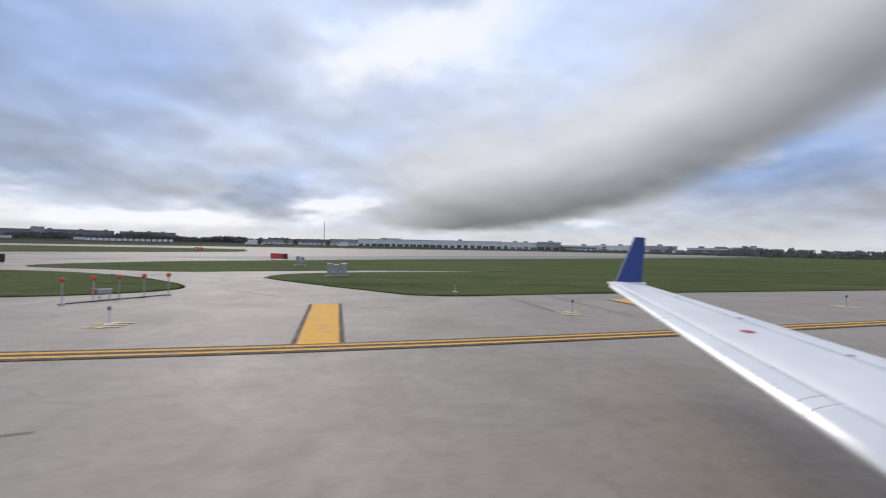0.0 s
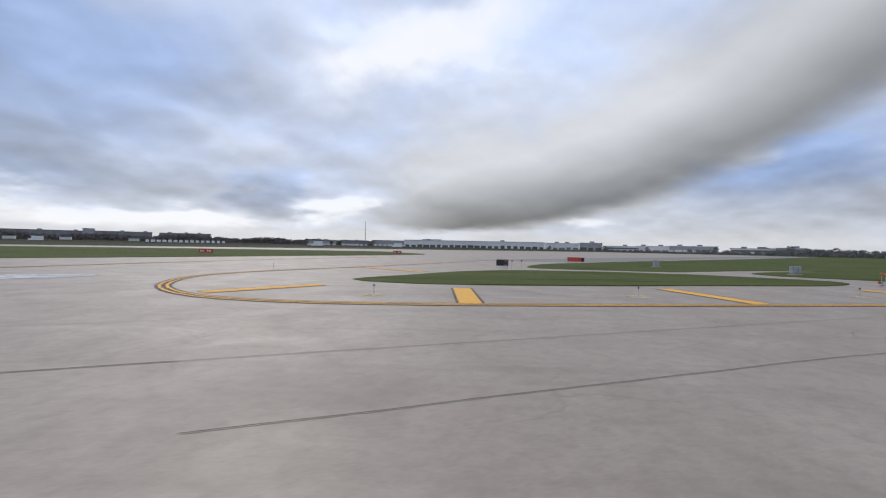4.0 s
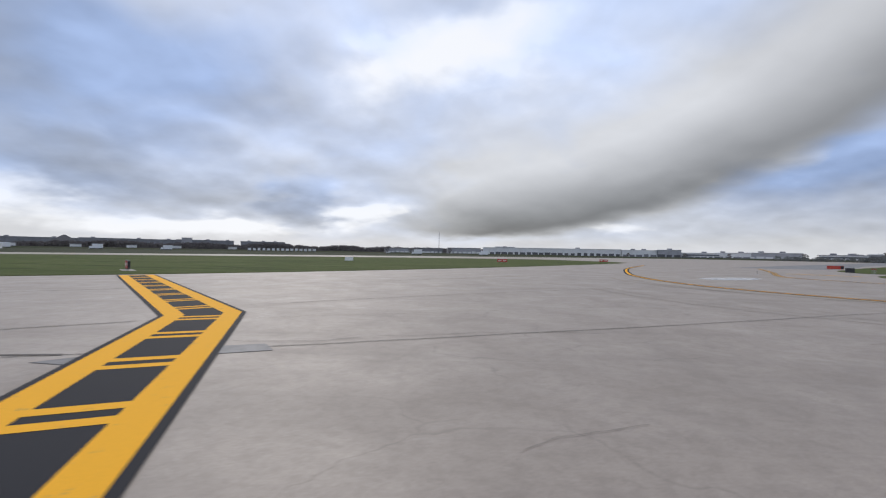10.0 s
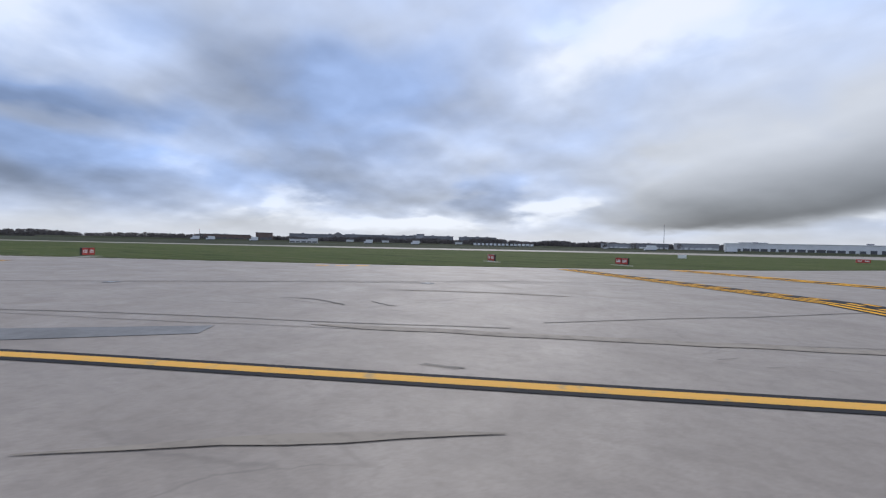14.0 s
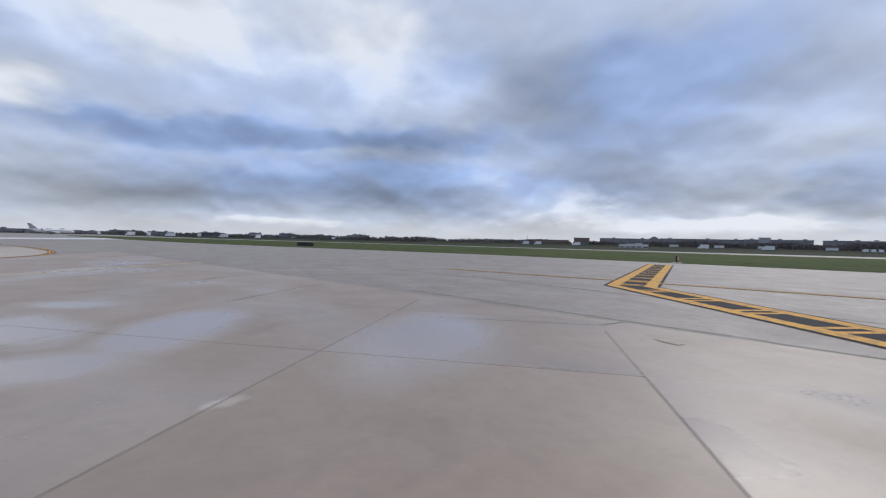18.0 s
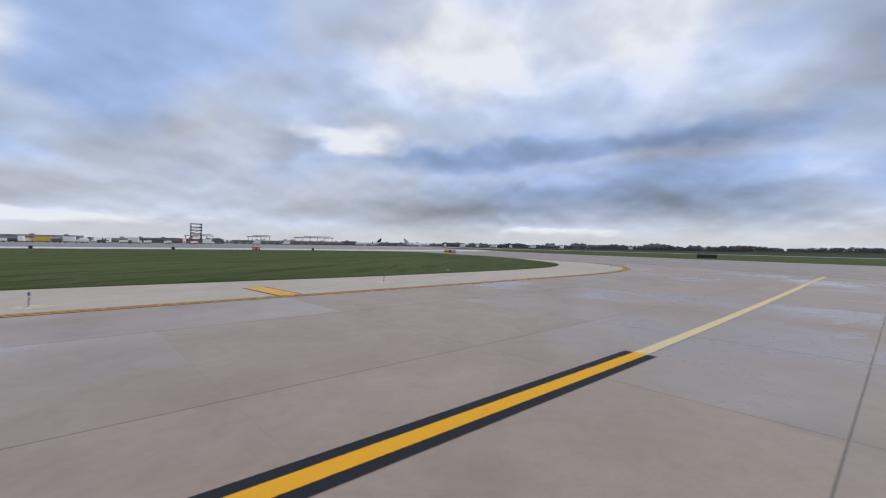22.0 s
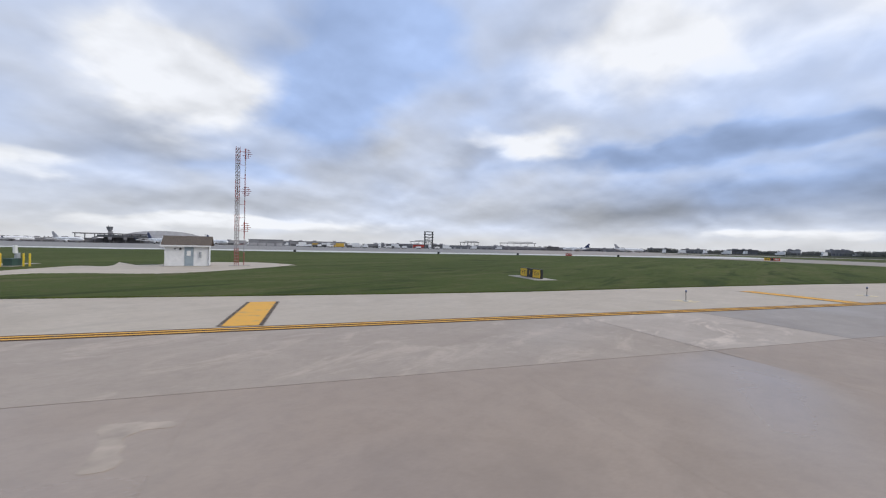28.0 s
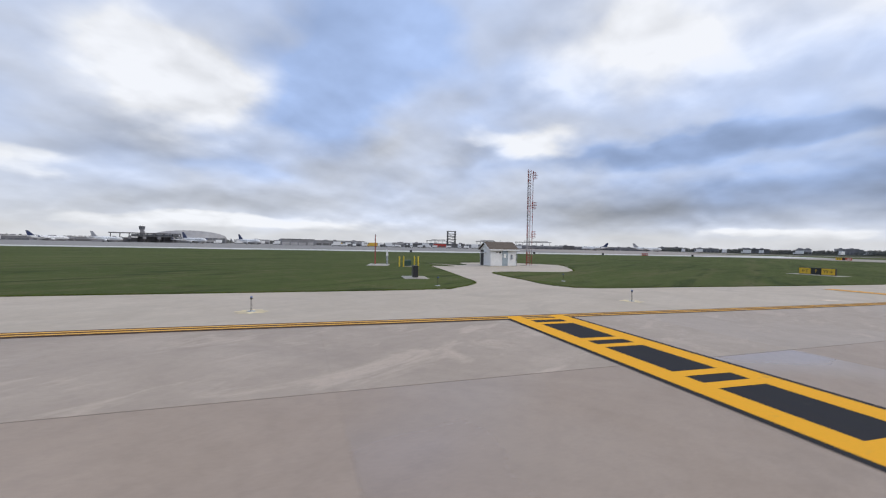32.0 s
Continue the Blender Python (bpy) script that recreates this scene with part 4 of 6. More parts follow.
for q in (
    [(-109.8, -158.6), (-110.3, -158.2), (-110.4, -157.9), (-109.9, -158.0), (-109.6, -157.3), (-109.3, -157.4), (-109.6, -158.0)],
    [(-108.8, -156.8), (-108.8, -156.5), (-108.5, -156.1), (-108.4, -156.1), (-108.5, -156.5), (-108.7, -156.6)],
    [(-108.7, -159.8), (-108.5, -159.4), (-108.1, -159.0), (-108.2, -159.2)],
    [(-109.1, -156.5), (-109.0, -156.4), (-108.9, -156.4)],
    [(-121.8, -148.8), (-122.0, -148.8), (-121.8, -148.4), (-121.4, -148.2), (-121.45, -148.4)],
    [(-122.2, -148.4), (-122.3, -148.0), (-122.0, -147.6), (-121.9, -147.3), (-121.5, -146.9), (-121.2, -147.2), (-121.6, -147.5), (-121.7, -147.8)],
    [(-120.7, -148.9), (-121.1, -148.6), (-120.8, -148.5), (-120.6, -148.7)],
    [(-120.5, -149.0), (-120.6, -148.8), (-120.5, -148.7), (-120.3, -148.7)],
):
    ring = spline(q, 0.06, True)
    ring = [p + Vector((0.07 * noise.noise(p * 5), 0.07 * noise.noise(p * 5 + Vector((5, 2, 8))), 0)) for p in ring]
    tagged(sheet("mortar_patch", ring, 0.0042, M_SCUFF, 0.01), "pale ragged scuff on the brown slab", "patch", kind="structure")

tar_line("pavement_crack", [(-96.39, -168.11), (-96.7, -168.5), (-96.99, -168.94)], 0.03, M_SEAL, CRACK, 0.1)
tar_line("pavement_crack", [(-101.84, -165.41), (-101.6, -165.1), (-101.27, -164.71)], 0.03, M_SEAL, CRACK, 0.1)

# ---- airfield fixtures near the taxiway ----
M_STEEL = plain("galvanised_steel", (0.42, 0.43, 0.44), 0.45, 0.6)
M_WHITE = plain("white_siding", (0.74, 0.75, 0.75), 0.6, 0, 0.07)
M_ROOF = plain("brown_shingle", (0.13, 0.105, 0.085), 0.9, 0, 0.3, 8)
M_GREY = plain("grey_enamel", (0.33, 0.35, 0.37), 0.5)
M_DARK = plain("black_enamel", (0.02, 0.02, 0.022), 0.5)
M_RED = plain("red_paint", (0.48, 0.05, 0.035), 0.5)
M_ORANGE = plain("orange_paint", (0.50, 0.085, 0.035), 0.5)
M_SYEL = plain("sign_yellow", (0.72, 0.46, 0.03), 0.45)
M_BYEL = plain("bollard_yellow", (0.68, 0.50, 0.04), 0.5)
M_GREEN = plain("transformer_green", (0.04, 0.085, 0.07), 0.5)
M_LETTER = plain("sign_white", (0.8, 0.8, 0.78), 0.5, 0, 0.03)
M_BLUEG = plain("blue_lens", (0.07, 0.13, 0.30), 0.15)
M_MRED = plain("faded_red_paint", (0.30, 0.055, 0.05), 0.6, 0, 0.25)
M_MSTEEL = plain("pale_zinc", (0.36, 0.34, 0.35), 0.5, 0.3)
M_PADC = plain("pad_concrete", (0.40, 0.37, 0.33), 0.85, 0, 0.2, 2)
M_PALEY = paint("pale_yellow_paint", (0.86, 0.74, 0.46), (0.52, 0.45, 0.35), 0.56)
M_DOOR = plain("grey_blue_door", (0.30, 0.36, 0.40), 0.45)


def text_mesh(s, size, depth=0.004):
    """Raised letters in the built-in font, as a bmesh in the xz plane, centred."""
    cu = bpy.data.curves.new("letters", "FONT")
    cu.body, cu.size, cu.align_x, cu.align_y, cu.extrude = s, size, "CENTER", "CENTER", depth
    ob = bpy.data.objects.new("letters", cu)
    scene.collection.objects.link(ob)
    me = bpy.data.meshes.new_from_object(ob.evaluated_get(bpy.context.evaluated_depsgraph_get()))
    bpy.data.objects.remove(ob)
    bm = bmesh.new()
    bm.from_mesh(me)
    bmesh.ops.transform(bm, matrix=Matrix.Rotation(radians(90), 4, "X"), verts=bm.verts)
    return bm


def moved(bm, x, y, z, rz=0.0):
    bmesh.ops.transform(bm, matrix=pose(x, y, z, 0, 0, rz), verts=bm.verts)
    return bm


def facing(a, b):
    """Degrees by which a thing turns so that its front (-y) looks from a to b."""
    return math.degrees(math.atan2(b[1] - a[1], b[0] - a[0])) + 90


# edge lights: a stake with a lens, standing on a flat plate inside a painted mark
def edge_light(x, y, rz, mark=True, grass=False):
    t = thing("edge_light", pose(x, y, 0.03 if grass else 0.0, 0, 0, rz), "short blue taxiway edge light on a thin stake", "airfield light", "taxiway edge lights")
    part("base_plate", tube((0, 0, 0), (0, 0, 0.03), 0.15, 0.13, 16), M_STEEL, t)
    part("stake", tube((0, 0, 0.03), (0, 0, 0.42), 0.016, 0.013, 8), M_DARK if x < -60 else M_STEEL, t)
    head = part("lamp_head", tube((0, 0, 0.42), (0, 0, 0.48), 0.034, 0.04, 12), M_DARK, t)
    bm = bmesh.new()
    bmesh.ops.create_uvsphere(bm, u_segments=12, v_segments=8, radius=0.042, matrix=pose(0, 0, 0.495))
    part("lens", bm, M_BLUEG, head, "blue glass lens", True)
    if mark:
        m = thing("light_mark", pose(x, y, 0, 0, 0, rz), "worn pale yellow painted square round an edge light", "road marking", "light marks", "structure")
        for k in range(4):
            bm = bmesh.new()
            w = 0.34 + 0.2 * noise.random()
            if k < 3:
                box_bm(bm, -w - 0.15 * noise.random(), -0.36 + 0.3 * k, 0.001, w, -0.36 + 0.3 * k + 0.1 + 0.05 * noise.random(), 0.006)
            else:
                box_bm(bm, -0.08, -0.48, 0.0065, 0.06, 0.5, 0.008)
            part("paint_stroke", bm, M_PALEY if x < -60 else M_CREAM, m)


for x, y in ((19, 19.8), (4.9, 15.8), (-9.3, 11.8), (-23, 9.1), (-36.6, 6.9), (-50, 5.4)):
    edge_light(x, y, 12)
for x, y in ((-153.8, -138.4), (-142.9, -146.5), (-131.5, -154.5), (-100.6, -176.7), (-87.5, -186.2), (-168, -130.6)):
    edge_light(x, y, -35)
for x, y in ((0.7, 22.2), (-62.5, 24.5), (-196.9, -112.5)):
    edge_light(x, y, 0, False, x == 0.7)
for x, y in ((-109.1, -183.1), (-182.2, -129.5), (-99.6, -187.2)):
    edge_light(x, y, 0, False, True)
plate = thing("cover_plate", pose(-108.4, -169, 0, 0, 0, -35), "flat pale concrete cover plate in the shoulder", "cover", kind="")
part("lid", box(-0.42, -0.3, 0.0, 0.42, 0.3, 0.012, 0.004), M_COVER, plate)
for x, y in ((-144.8, -35.6), (-157.6, -46.2), (-152, -66)):
    m = thing("inset_light", pose(x, y, 0, 0, 0, 20), "flush round metal light set in the pavement", "airfield light", "inset lights")
    part("ring", tube((0, 0, 0), (0, 0, 0.012), 0.42, 0.40, 24), M_ASPH, m)
    part("lens", tube((0, 0, 0.012), (0, 0, 0.025), 0.14, 0.12, 16), M_STEEL, m)
mk = thing("light_mark", pose(-160.4, -25.6, 0, 0, 0, 41), "worn pale yellow painted squares near the grass", "road marking", "light marks", "structure")
for k in range(3):
    part("paint_stroke", box(-2.6 + 1.9 * k, -0.5, 0.001, -1.4 + 1.9 * k, 0.5, 0.006), M_EDGEYEL, mk)


def obstruction_light(x, y, ball=None):
    t = thing("marker_post", pose(x, y, 0.0), "thin grey post topped with a red-orange ball lamp", "marker post", "red marker posts")
    part("foot", tube((0, 0, 0), (0, 0, 0.06), 0.09, 0.07, 12), M_STEEL, t)
    part("post", tube((0, 0, 0.06), (0, 0, 0.82), 0.02, 0.02, 10), M_GREY, t)
    bm = bmesh.new()
    bmesh.ops.create_uvsphere(bm, u_segments=16, v_segments=10, radius=0.098, matrix=pose(0, 0, 0.9))
    part("ball_lamp", bm, ball or M_ORANGE, t, "lamp ball", True)


for x, y in ((-13.7, 15.2), (-13.4, 16.2), (-13.1, 17.1), (-12.5, 17.7), (-12.0, 18.5)):
    obstruction_light(x, y)
tagged(mesh_ob("cable", tube((-13.75, 15.1, 0.03), (-11.95, 18.6, 0.03), 0.025, 0.025, 6), M_DARK), "dark cable lying between the red marker posts", "cable")
low = thing("junction_stand", pose(-13.6, 17.0, 0.0, 0, 0, 30), "low grey junction box with a red lamp", "junction box")
part("box", box(-0.22, -0.12, 0.22, 0.22, 0.12, 0.4, 0.01), M_GREY, low)
for s in (-0.16, 0.16):
    part("leg", tube((s, 0, 0), (s, 0, 0.22), 0.025, 0.025, 8), M_STEEL, low)
part("lamp", tube((-0.34, 0, 0.25), (-0.34, 0, 0.42), 0.09, 0.09, 12), M_ORANGE, low, "red lamp")


def sign(name, x, y, rz, z, panels, height, label, pad=None, back=None, deep=0.11):
    """An airfield sign: panels are (width, face material, letters, letter material)."""
    t = thing(name, pose(x, y, z, 0, 0, rz), label, "airfield sign")
    total_w = sum(p[0] for p in panels)
    if pad:
        pz = max(0.0, 0.034 - z)
        part("concrete_pad", box(-total_w / 2 - pad, -pad * 1.1, pz - 0.1, total_w / 2 + pad, pad * 1.1, pz + 0.02, 0.01), M_PADC, t)
    x0 = -total_w / 2
    for w, face, s, ink in panels:
        body = part("panel", box(x0 + 0.01, -deep, 0.18, x0 + w - 0.01, deep, 0.18 + height, 0.012), M_DARK if back == "same" else back or M_DARK, t)
        part("face", box(x0 + 0.05, -deep - 0.008, 0.22, x0 + w - 0.05, 0.002 - deep, 0.14 + height), face, body)
        part("face", box(x0 + 0.05, deep - 0.002, 0.22, x0 + w - 0.05, deep + 0.008, 0.14 + height), face if back == "same" else back or M_DARK, body)
        if s == "bars":
            for k in range(3):
                u = x0 + w * (0.2 + 0.22 * k)
                part("lettering", box(u, -deep - 0.014, 0.18 + height * 0.3, u + w * 0.13, -deep - 0.006, 0.18 + height * 0.72), ink, body, "pale illegible letters")
        elif s:
            part("lettering", moved(text_mesh(s, height * 0.62), x0 + w / 2, -deep - 0.012, 0.18 + height * 0.5), ink, body, "painted sign letters")
        for u in (x0 + 0.12, x0 + w - 0.12):
            part("leg", tube((u, 0, 0), (u, 0, 0.2), 0.03, 0.03, 8), M_STEEL, t)
        x0 += w
    return t


sign("direction_sign", -140.0, -166.5, facing((0, 0), (0.78, -0.62)), -0.1, [(1.25, M_SYEL, "\u2190Y", M_DARK), (0.95, M_DARK, "P", M_SYEL), (1.35, M_SYEL, "Y5\u2192", M_DARK)], 0.72, "yellow and black taxiway direction sign on a pad", pad=0.8)
sign("direction_sign", -103.45, -192.2, 228, -0.1, [(1.0, M_SYEL, "bars", M_DARK)], 0.84, "yellow taxiway sign with a deep black case on a pad", pad=0.8, deep=0.17)
sign("runway_sign", -23.2, 59.8, -20, 0, [(2.3, M_RED, "bars", M_ORANGE), (0.6, M_DARK, "", M_LETTER)], 0.75, "red and black runway sign standing on grass", back=M_RED)
sign("runway_sign", -39.4, 37.1, 5, 0, [(0.75, M_DARK, "", M_LETTER), (0.75, M_DARK, "", M_LETTER)], 0.75, "dark back of a runway sign", back=M_DARK)
sign("runway_sign", -95, 71, 10, 0, [(1.3, M_RED, "bars", M_LETTER), (1.3, M_RED, "bars", M_LETTER)], 0.75, "small red runway sign at the grass edge", back=M_RED)
sign("runway_sign", -59.6, 103, -20, 0, [(1.3, M_RED, "bars", M_LETTER), (1.3, M_RED, "bars", M_LETTER)], 0.75, "small red runway sign at the grass tip", back=M_RED)
sign("runway_sign", -188.9, -35.2, 123, 0, [(0.95, M_RED, "bars", M_LETTER), (0.95, M_RED, "bars", M_LETTER)], 0.85, "red runway sign on the grass strip", pad=0.5, back=M_DARK)
for x, y in ((-154, -3.2), (-138, 2.6)):
    sign("runway_sign", x, y, facing((0, 0), (-0.7, -0.71)), 0, [(1.2, M_RED, "bars", M_LETTER), (1.2, M_RED, "bars", M_LETTER)], 0.85, "red runway sign on the grass strip", pad=0.5, back=M_DARK)
sign("direction_sign", -262.9, -79.2, 60, 0, [(1.5, M_DARK, "", M_DARK)] * 3, 1.0, "long black back of a taxiway sign")
sign("direction_sign", -269, -147.7, 70, 0, [(1.6, M_SYEL, "bars", M_DARK), (0.8, M_DARK, "", M_DARK), (1.6, M_ORANGE, "bars", M_LETTER)], 0.8, "yellow, black and orange taxiway sign", back=M_ORANGE)
sign("equipment_sign", -130.5, 55.5, 25, 0, [(0.95, M_LETTER, "", M_DARK)] * 2, 0.8, "pale grey sign back on the grass strip", back=M_LETTER)
for x, y in ((-235, -215), (-214, -232), (-180, -258), (-262, -190)):
    sign("distance_marker", x, y, facing((x, y), (-120, -140)), 0, [(0.7, M_DARK, "", M_DARK)], 0.7, "small dark marker box beside the far runway")
sign("runway_sign", -255, -205, facing((-255, -205), (-120, -150)), 0, [(1.2, M_RED, "bars", M_LETTER), (1.0, M_RED, "bars", M_LETTER)], 0.8, "red runway sign beyond the infield", back=M_RED)


def cabinet(x, y, rz, n, h=0.95):
    t = thing("equipment_cabinet", pose(x, y, 0.03, 0, 0, rz), "cluster of grey electrical cabinets standing on grass", "electrical cabinet", "grey cabinets")
    part("footing", box(-0.25 * n - 0.1, -0.3, -0.05, 0.25 * n + 0.1, 0.3, 0.06, 0.01), M_PADC, t)
    for k in range(n):
        u = -0.25 * n + 0.25 + 0.5 * k
        c = part("cabinet", box(u - 0.2, -0.2 + 0.06 * (k % 2), 0.16, u + 0.2, 0.2, 0.06 + h - 0.08 * (k % 2), 0.03), M_GREY, t)
        part("lid", box(u - 0.22, -0.23 + 0.06 * (k % 2), 0.06 + h - 0.08 * (k % 2), u + 0.22, 0.22, 0.1 + h - 0.08 * (k % 2), 0.015), M_STEEL, c)
        part("leg", tube((u, 0, 0.06), (u, 0, 0.17), 0.05, 0.05, 8), M_STEEL, t)


cabinet(-7.9, 31.6, 20, 3, 0.85)
cabinet(-15.7, 46.5, 20, 2, 0.9)
for x, y in ((-39.8, 32.1), (-39.4, 33.2), (-38.8, 33.5), (-37.4, 35.1)):
    obstruction_light(x, y, M_MRED)

# antenna mast: a lattice tower with a ladder, and a pole with three antenna groups
MX, MY = -131.2, -195.9
mast = thing("antenna_mast", pose(MX, MY, 0.0, 0, 0, facing((MX, MY), (-100, -160)) + 14), "tall red and white steel lattice mast with three antenna arrays", "antenna mast")
part("footing", box(-1.0, -0.7, -0.05, 1.0, 0.7, 0.06, 0.02), M_PADC, mast)
HT = 12.6
legs = [(-0.5, -0.2), (-0.1, -0.2), (-0.3, 0.18)]


def banded(name, a, b, r, parent, bands=7):
    """A pole in red and white lengths."""
    for k in range(bands):
        p, q = Vector(a).lerp(Vector(b), k / bands), Vector(a).lerp(Vector(b), (k + 1) / bands)
        part(name, tube(p, q, r, r, 8), M_MRED if k % 2 == 0 else M_MSTEEL, parent)


for x, y in legs:
    banded("lattice_leg", (x, y, 0.06), (x, y, HT), 0.03, mast)
n = 30
for k in range(n):
    z0, z1 = 0.2 + (HT - 0.4) * k / n, 0.2 + (HT - 0.4) * (k + 1) / n
    bm = bmesh.new()
    for (ax, ay), (bx, by) in zip(legs, legs[1:] + legs[:1]):
        tube_bm(bm, (ax, ay, z0), (bx, by, z1), 0.018, n=5)
        tube_bm(bm, (ax, ay, z1), (bx, by, z1), 0.016, n=5)
    part("lattice_brace", bm, M_MRED if k < 4 or 16 <= k < 18 else M_MSTEEL, mast)
for k in range(40):
    part("ladder_rung", tube((-0.5, -0.24, 0.3 + k * 0.3), (-0.1, -0.24, 0.3 + k * 0.3), 0.02, n=5), M_MSTEEL, mast)
banded("antenna_pole", (0.42, 0, 0.06), (0.42, 0, HT - 0.1), 0.04, mast, 9)
for k in range(9):
    part("stand_off", tube((-0.1, -0.2, 0.9 + 1.4 * k), (0.42, 0, 0.9 + 1.4 * k), 0.018, n=5), M_MRED, mast)
for f in (0.945, 0.63, 0.325):
    z = HT * f
    arr = part("antenna_array", tube((0.42, 0, z - 0.55), (0.42, 0, z + 0.55), 0.055, 0.055, 8), M_MRED, mast, "faded red antenna array")
    for k in range(5):
        zz = z - 0.42 + 0.21 * k
        part("antenna_rod", tube((0.12 if k % 2 else 0.3, -0.1, zz), (1.05 - 0.12 * abs(k - 2), -0.1, zz + 0.02), 0.026, n=6), M_MRED, arr)
        part("cross_rod", tube((0.72, -0.42, zz), (0.72, 0.22, zz), 0.02, n=5), M_MRED, arr)
    part("bracket", tube((0.42, -0.4, z), (0.42, 0.3, z), 0.02, n=6), M_MRED, arr)
    part("boom", tube((0.72, -0.1, z - 0.45), (0.72, -0.1, z + 0.45), 0.022, n=6), M_MRED, arr)

# equipment hut
FL, FR = Vector((-124.9, -198.1, 0)), Vector((-128.15, -196.26, 0))
hd = FR - FL
hut = thing("equipment_hut", pose(*((FL + FR) / 2), 0, 0, math.degrees(math.atan2(hd.y, hd.x))), "small white sided equipment hut with a brown shingle roof", "hut")
W2, DP, WH = hd.length / 2, 2.6, 2.15
part("floor_slab", box(-W2 - 0.25, -0.25, -0.05, W2 + 0.25, DP + 0.25, 0.05, 0.01), M_PADC, hut)
part("front_wall", box(-W2, 0.0, 0.05, W2, 0.12, WH), M_WHITE, hut)
part("back_wall", box(-W2, DP - 0.12, 0.05, W2, DP, WH), M_WHITE, hut)
for s in (-1, 1):
    bm = bmesh.new()
    pts = [(0.121, 0.05), (DP - 0.121, 0.05), (DP - 0.121, WH), (DP / 2, WH + 0.78), (0.121, WH)]
    a = [bm.verts.new((s * W2, y, z)) for y, z in pts]
    b = [bm.verts.new((s * (W2 - 0.12), y, z)) for y, z in pts]
    bm.faces.new(a), bm.faces.new(b[::-1])
    for i in range(5):
        bm.faces.new((a[i], b[i], b[(i + 1) % 5], a[(i + 1) % 5]))
    bmesh.ops.recalc_face_normals(bm, faces=bm.faces)
    part("gable_wall", bm, M_WHITE, hut)
for s in (0, 1):
    y0, y1 = (-0.32, DP / 2) if s == 0 else (DP + 0.32, DP / 2)
    z0, z1 = WH - 0.13, WH + 0.84
    for q in range(6):
        a, b = q / 6, (q + 1) / 6 + 0.012
        ya, yb, za, zb = y0 + (y1 - y0) * a, y0 + (y1 - y0) * b, z0 + (z1 - z0) * a, z0 + (z1 - z0) * b
        bm = bmesh.new()
        vs = [bm.verts.new(v) for v in ((-W2 - 0.3, ya, za + 0.05), (W2 + 0.3, ya, za + 0.05), (W2 + 0.3, yb, zb + 0.03), (-W2 - 0.3, yb, zb + 0.03), (-W2 - 0.3, ya, za), (W2 + 0.3, ya, za), (W2 + 0.3, yb, zb - 0.02), (-W2 - 0.3, yb, zb - 0.02))]
        for f in ((0, 1, 2, 3), (4, 7, 6, 5), (0, 4, 5, 1), (2, 6, 7, 3), (1, 5, 6, 2), (0, 3, 7, 4)):
            bm.faces.new([vs[i] for i in f])
        bmesh.ops.recalc_face_normals(bm, faces=bm.faces)
        part("shingle_course", bm, M_ROOF, hut)
part("fascia", box(-W2 - 0.3, -0.35, WH - 0.2, W2 + 0.3, -0.32, WH - 0.06), M_WHITE, hut)
for k in range(14):
    part("siding_board", box(-W2 + 0.02, -0.012, 0.1 + 0.145 * k, -0.2, 0.0, 0.235 + 0.145 * k), M_WHITE, hut)
    part("siding_board", box(0.62, -0.012, 0.1 + 0.145 * k, W2 - 0.02, 0.0, 0.235 + 0.145 * k), M_WHITE, hut)
for k in range(14):
    part("siding_board", box(-W2 - 0.012, 0.15, 0.1 + 0.145 * k, -W2, 1.66, 0.235 + 0.145 * k), M_WHITE, hut)
door = part("door", box(-0.18, -0.03, 0.06, 0.6, 0.0, 2.0, 0.006), M_DOOR, hut, "grey-blue metal door with a notice")
part("notice", box(0.02, -0.036, 1.05, 0.36, -0.031, 1.55), M_LETTER, door)
part("handle", tube((-0.1, -0.03, 1.0), (-0.1, -0.09, 1.0), 0.025, n=8), M_STEEL, door)
part("wall_lamp", box(-0.62, -0.12, 1.62, -0.44, 0.0, 1.82, 0.02), M_DARK, hut)
part("wall_lamp", box(-1.05, -0.1, 1.66, -0.92, 0.0, 1.8, 0.02), M_DARK, hut)
part("meter_box", box(1.1, -0.16, 0.85, 1.3, 0.0, 1.45, 0.02), M_GREY, hut)
for q in (0, 1):
    y0, y1 = (-0.3, DP / 2) if q == 0 else (DP + 0.3, DP / 2)
    part("barge_board", tube((-W2 - 0.31, y0, WH - 0.14), (-W2 - 0.31, y1, WH + 0.8), 0.06, 0.06, 4), M_WHITE, hut)
side = part("side_door", box(-W2 - 0.04, 1.7, 0.06, -W2, 2.45, 2.0, 0.006), M_DARK, hut, "dark side door")
part("awning", box(-W2 - 0.45, 1.1, 1.62, -W2, 1.55, 1.72, 0.01), M_WHITE, side)
part("drain_pipe", tube((W2 + 0.05, -0.06, 0.06), (W2 + 0.05, -0.06, WH - 0.1), 0.035, n=8), M_GREY, hut)
for u in (-W2 + 0.5, 0.3, W2 - 0.4):
    part("roof_vent", tube((u, DP / 2, WH + 0.8), (u, DP / 2, WH + 1.12), 0.035, n=8), M_STEEL, hut)

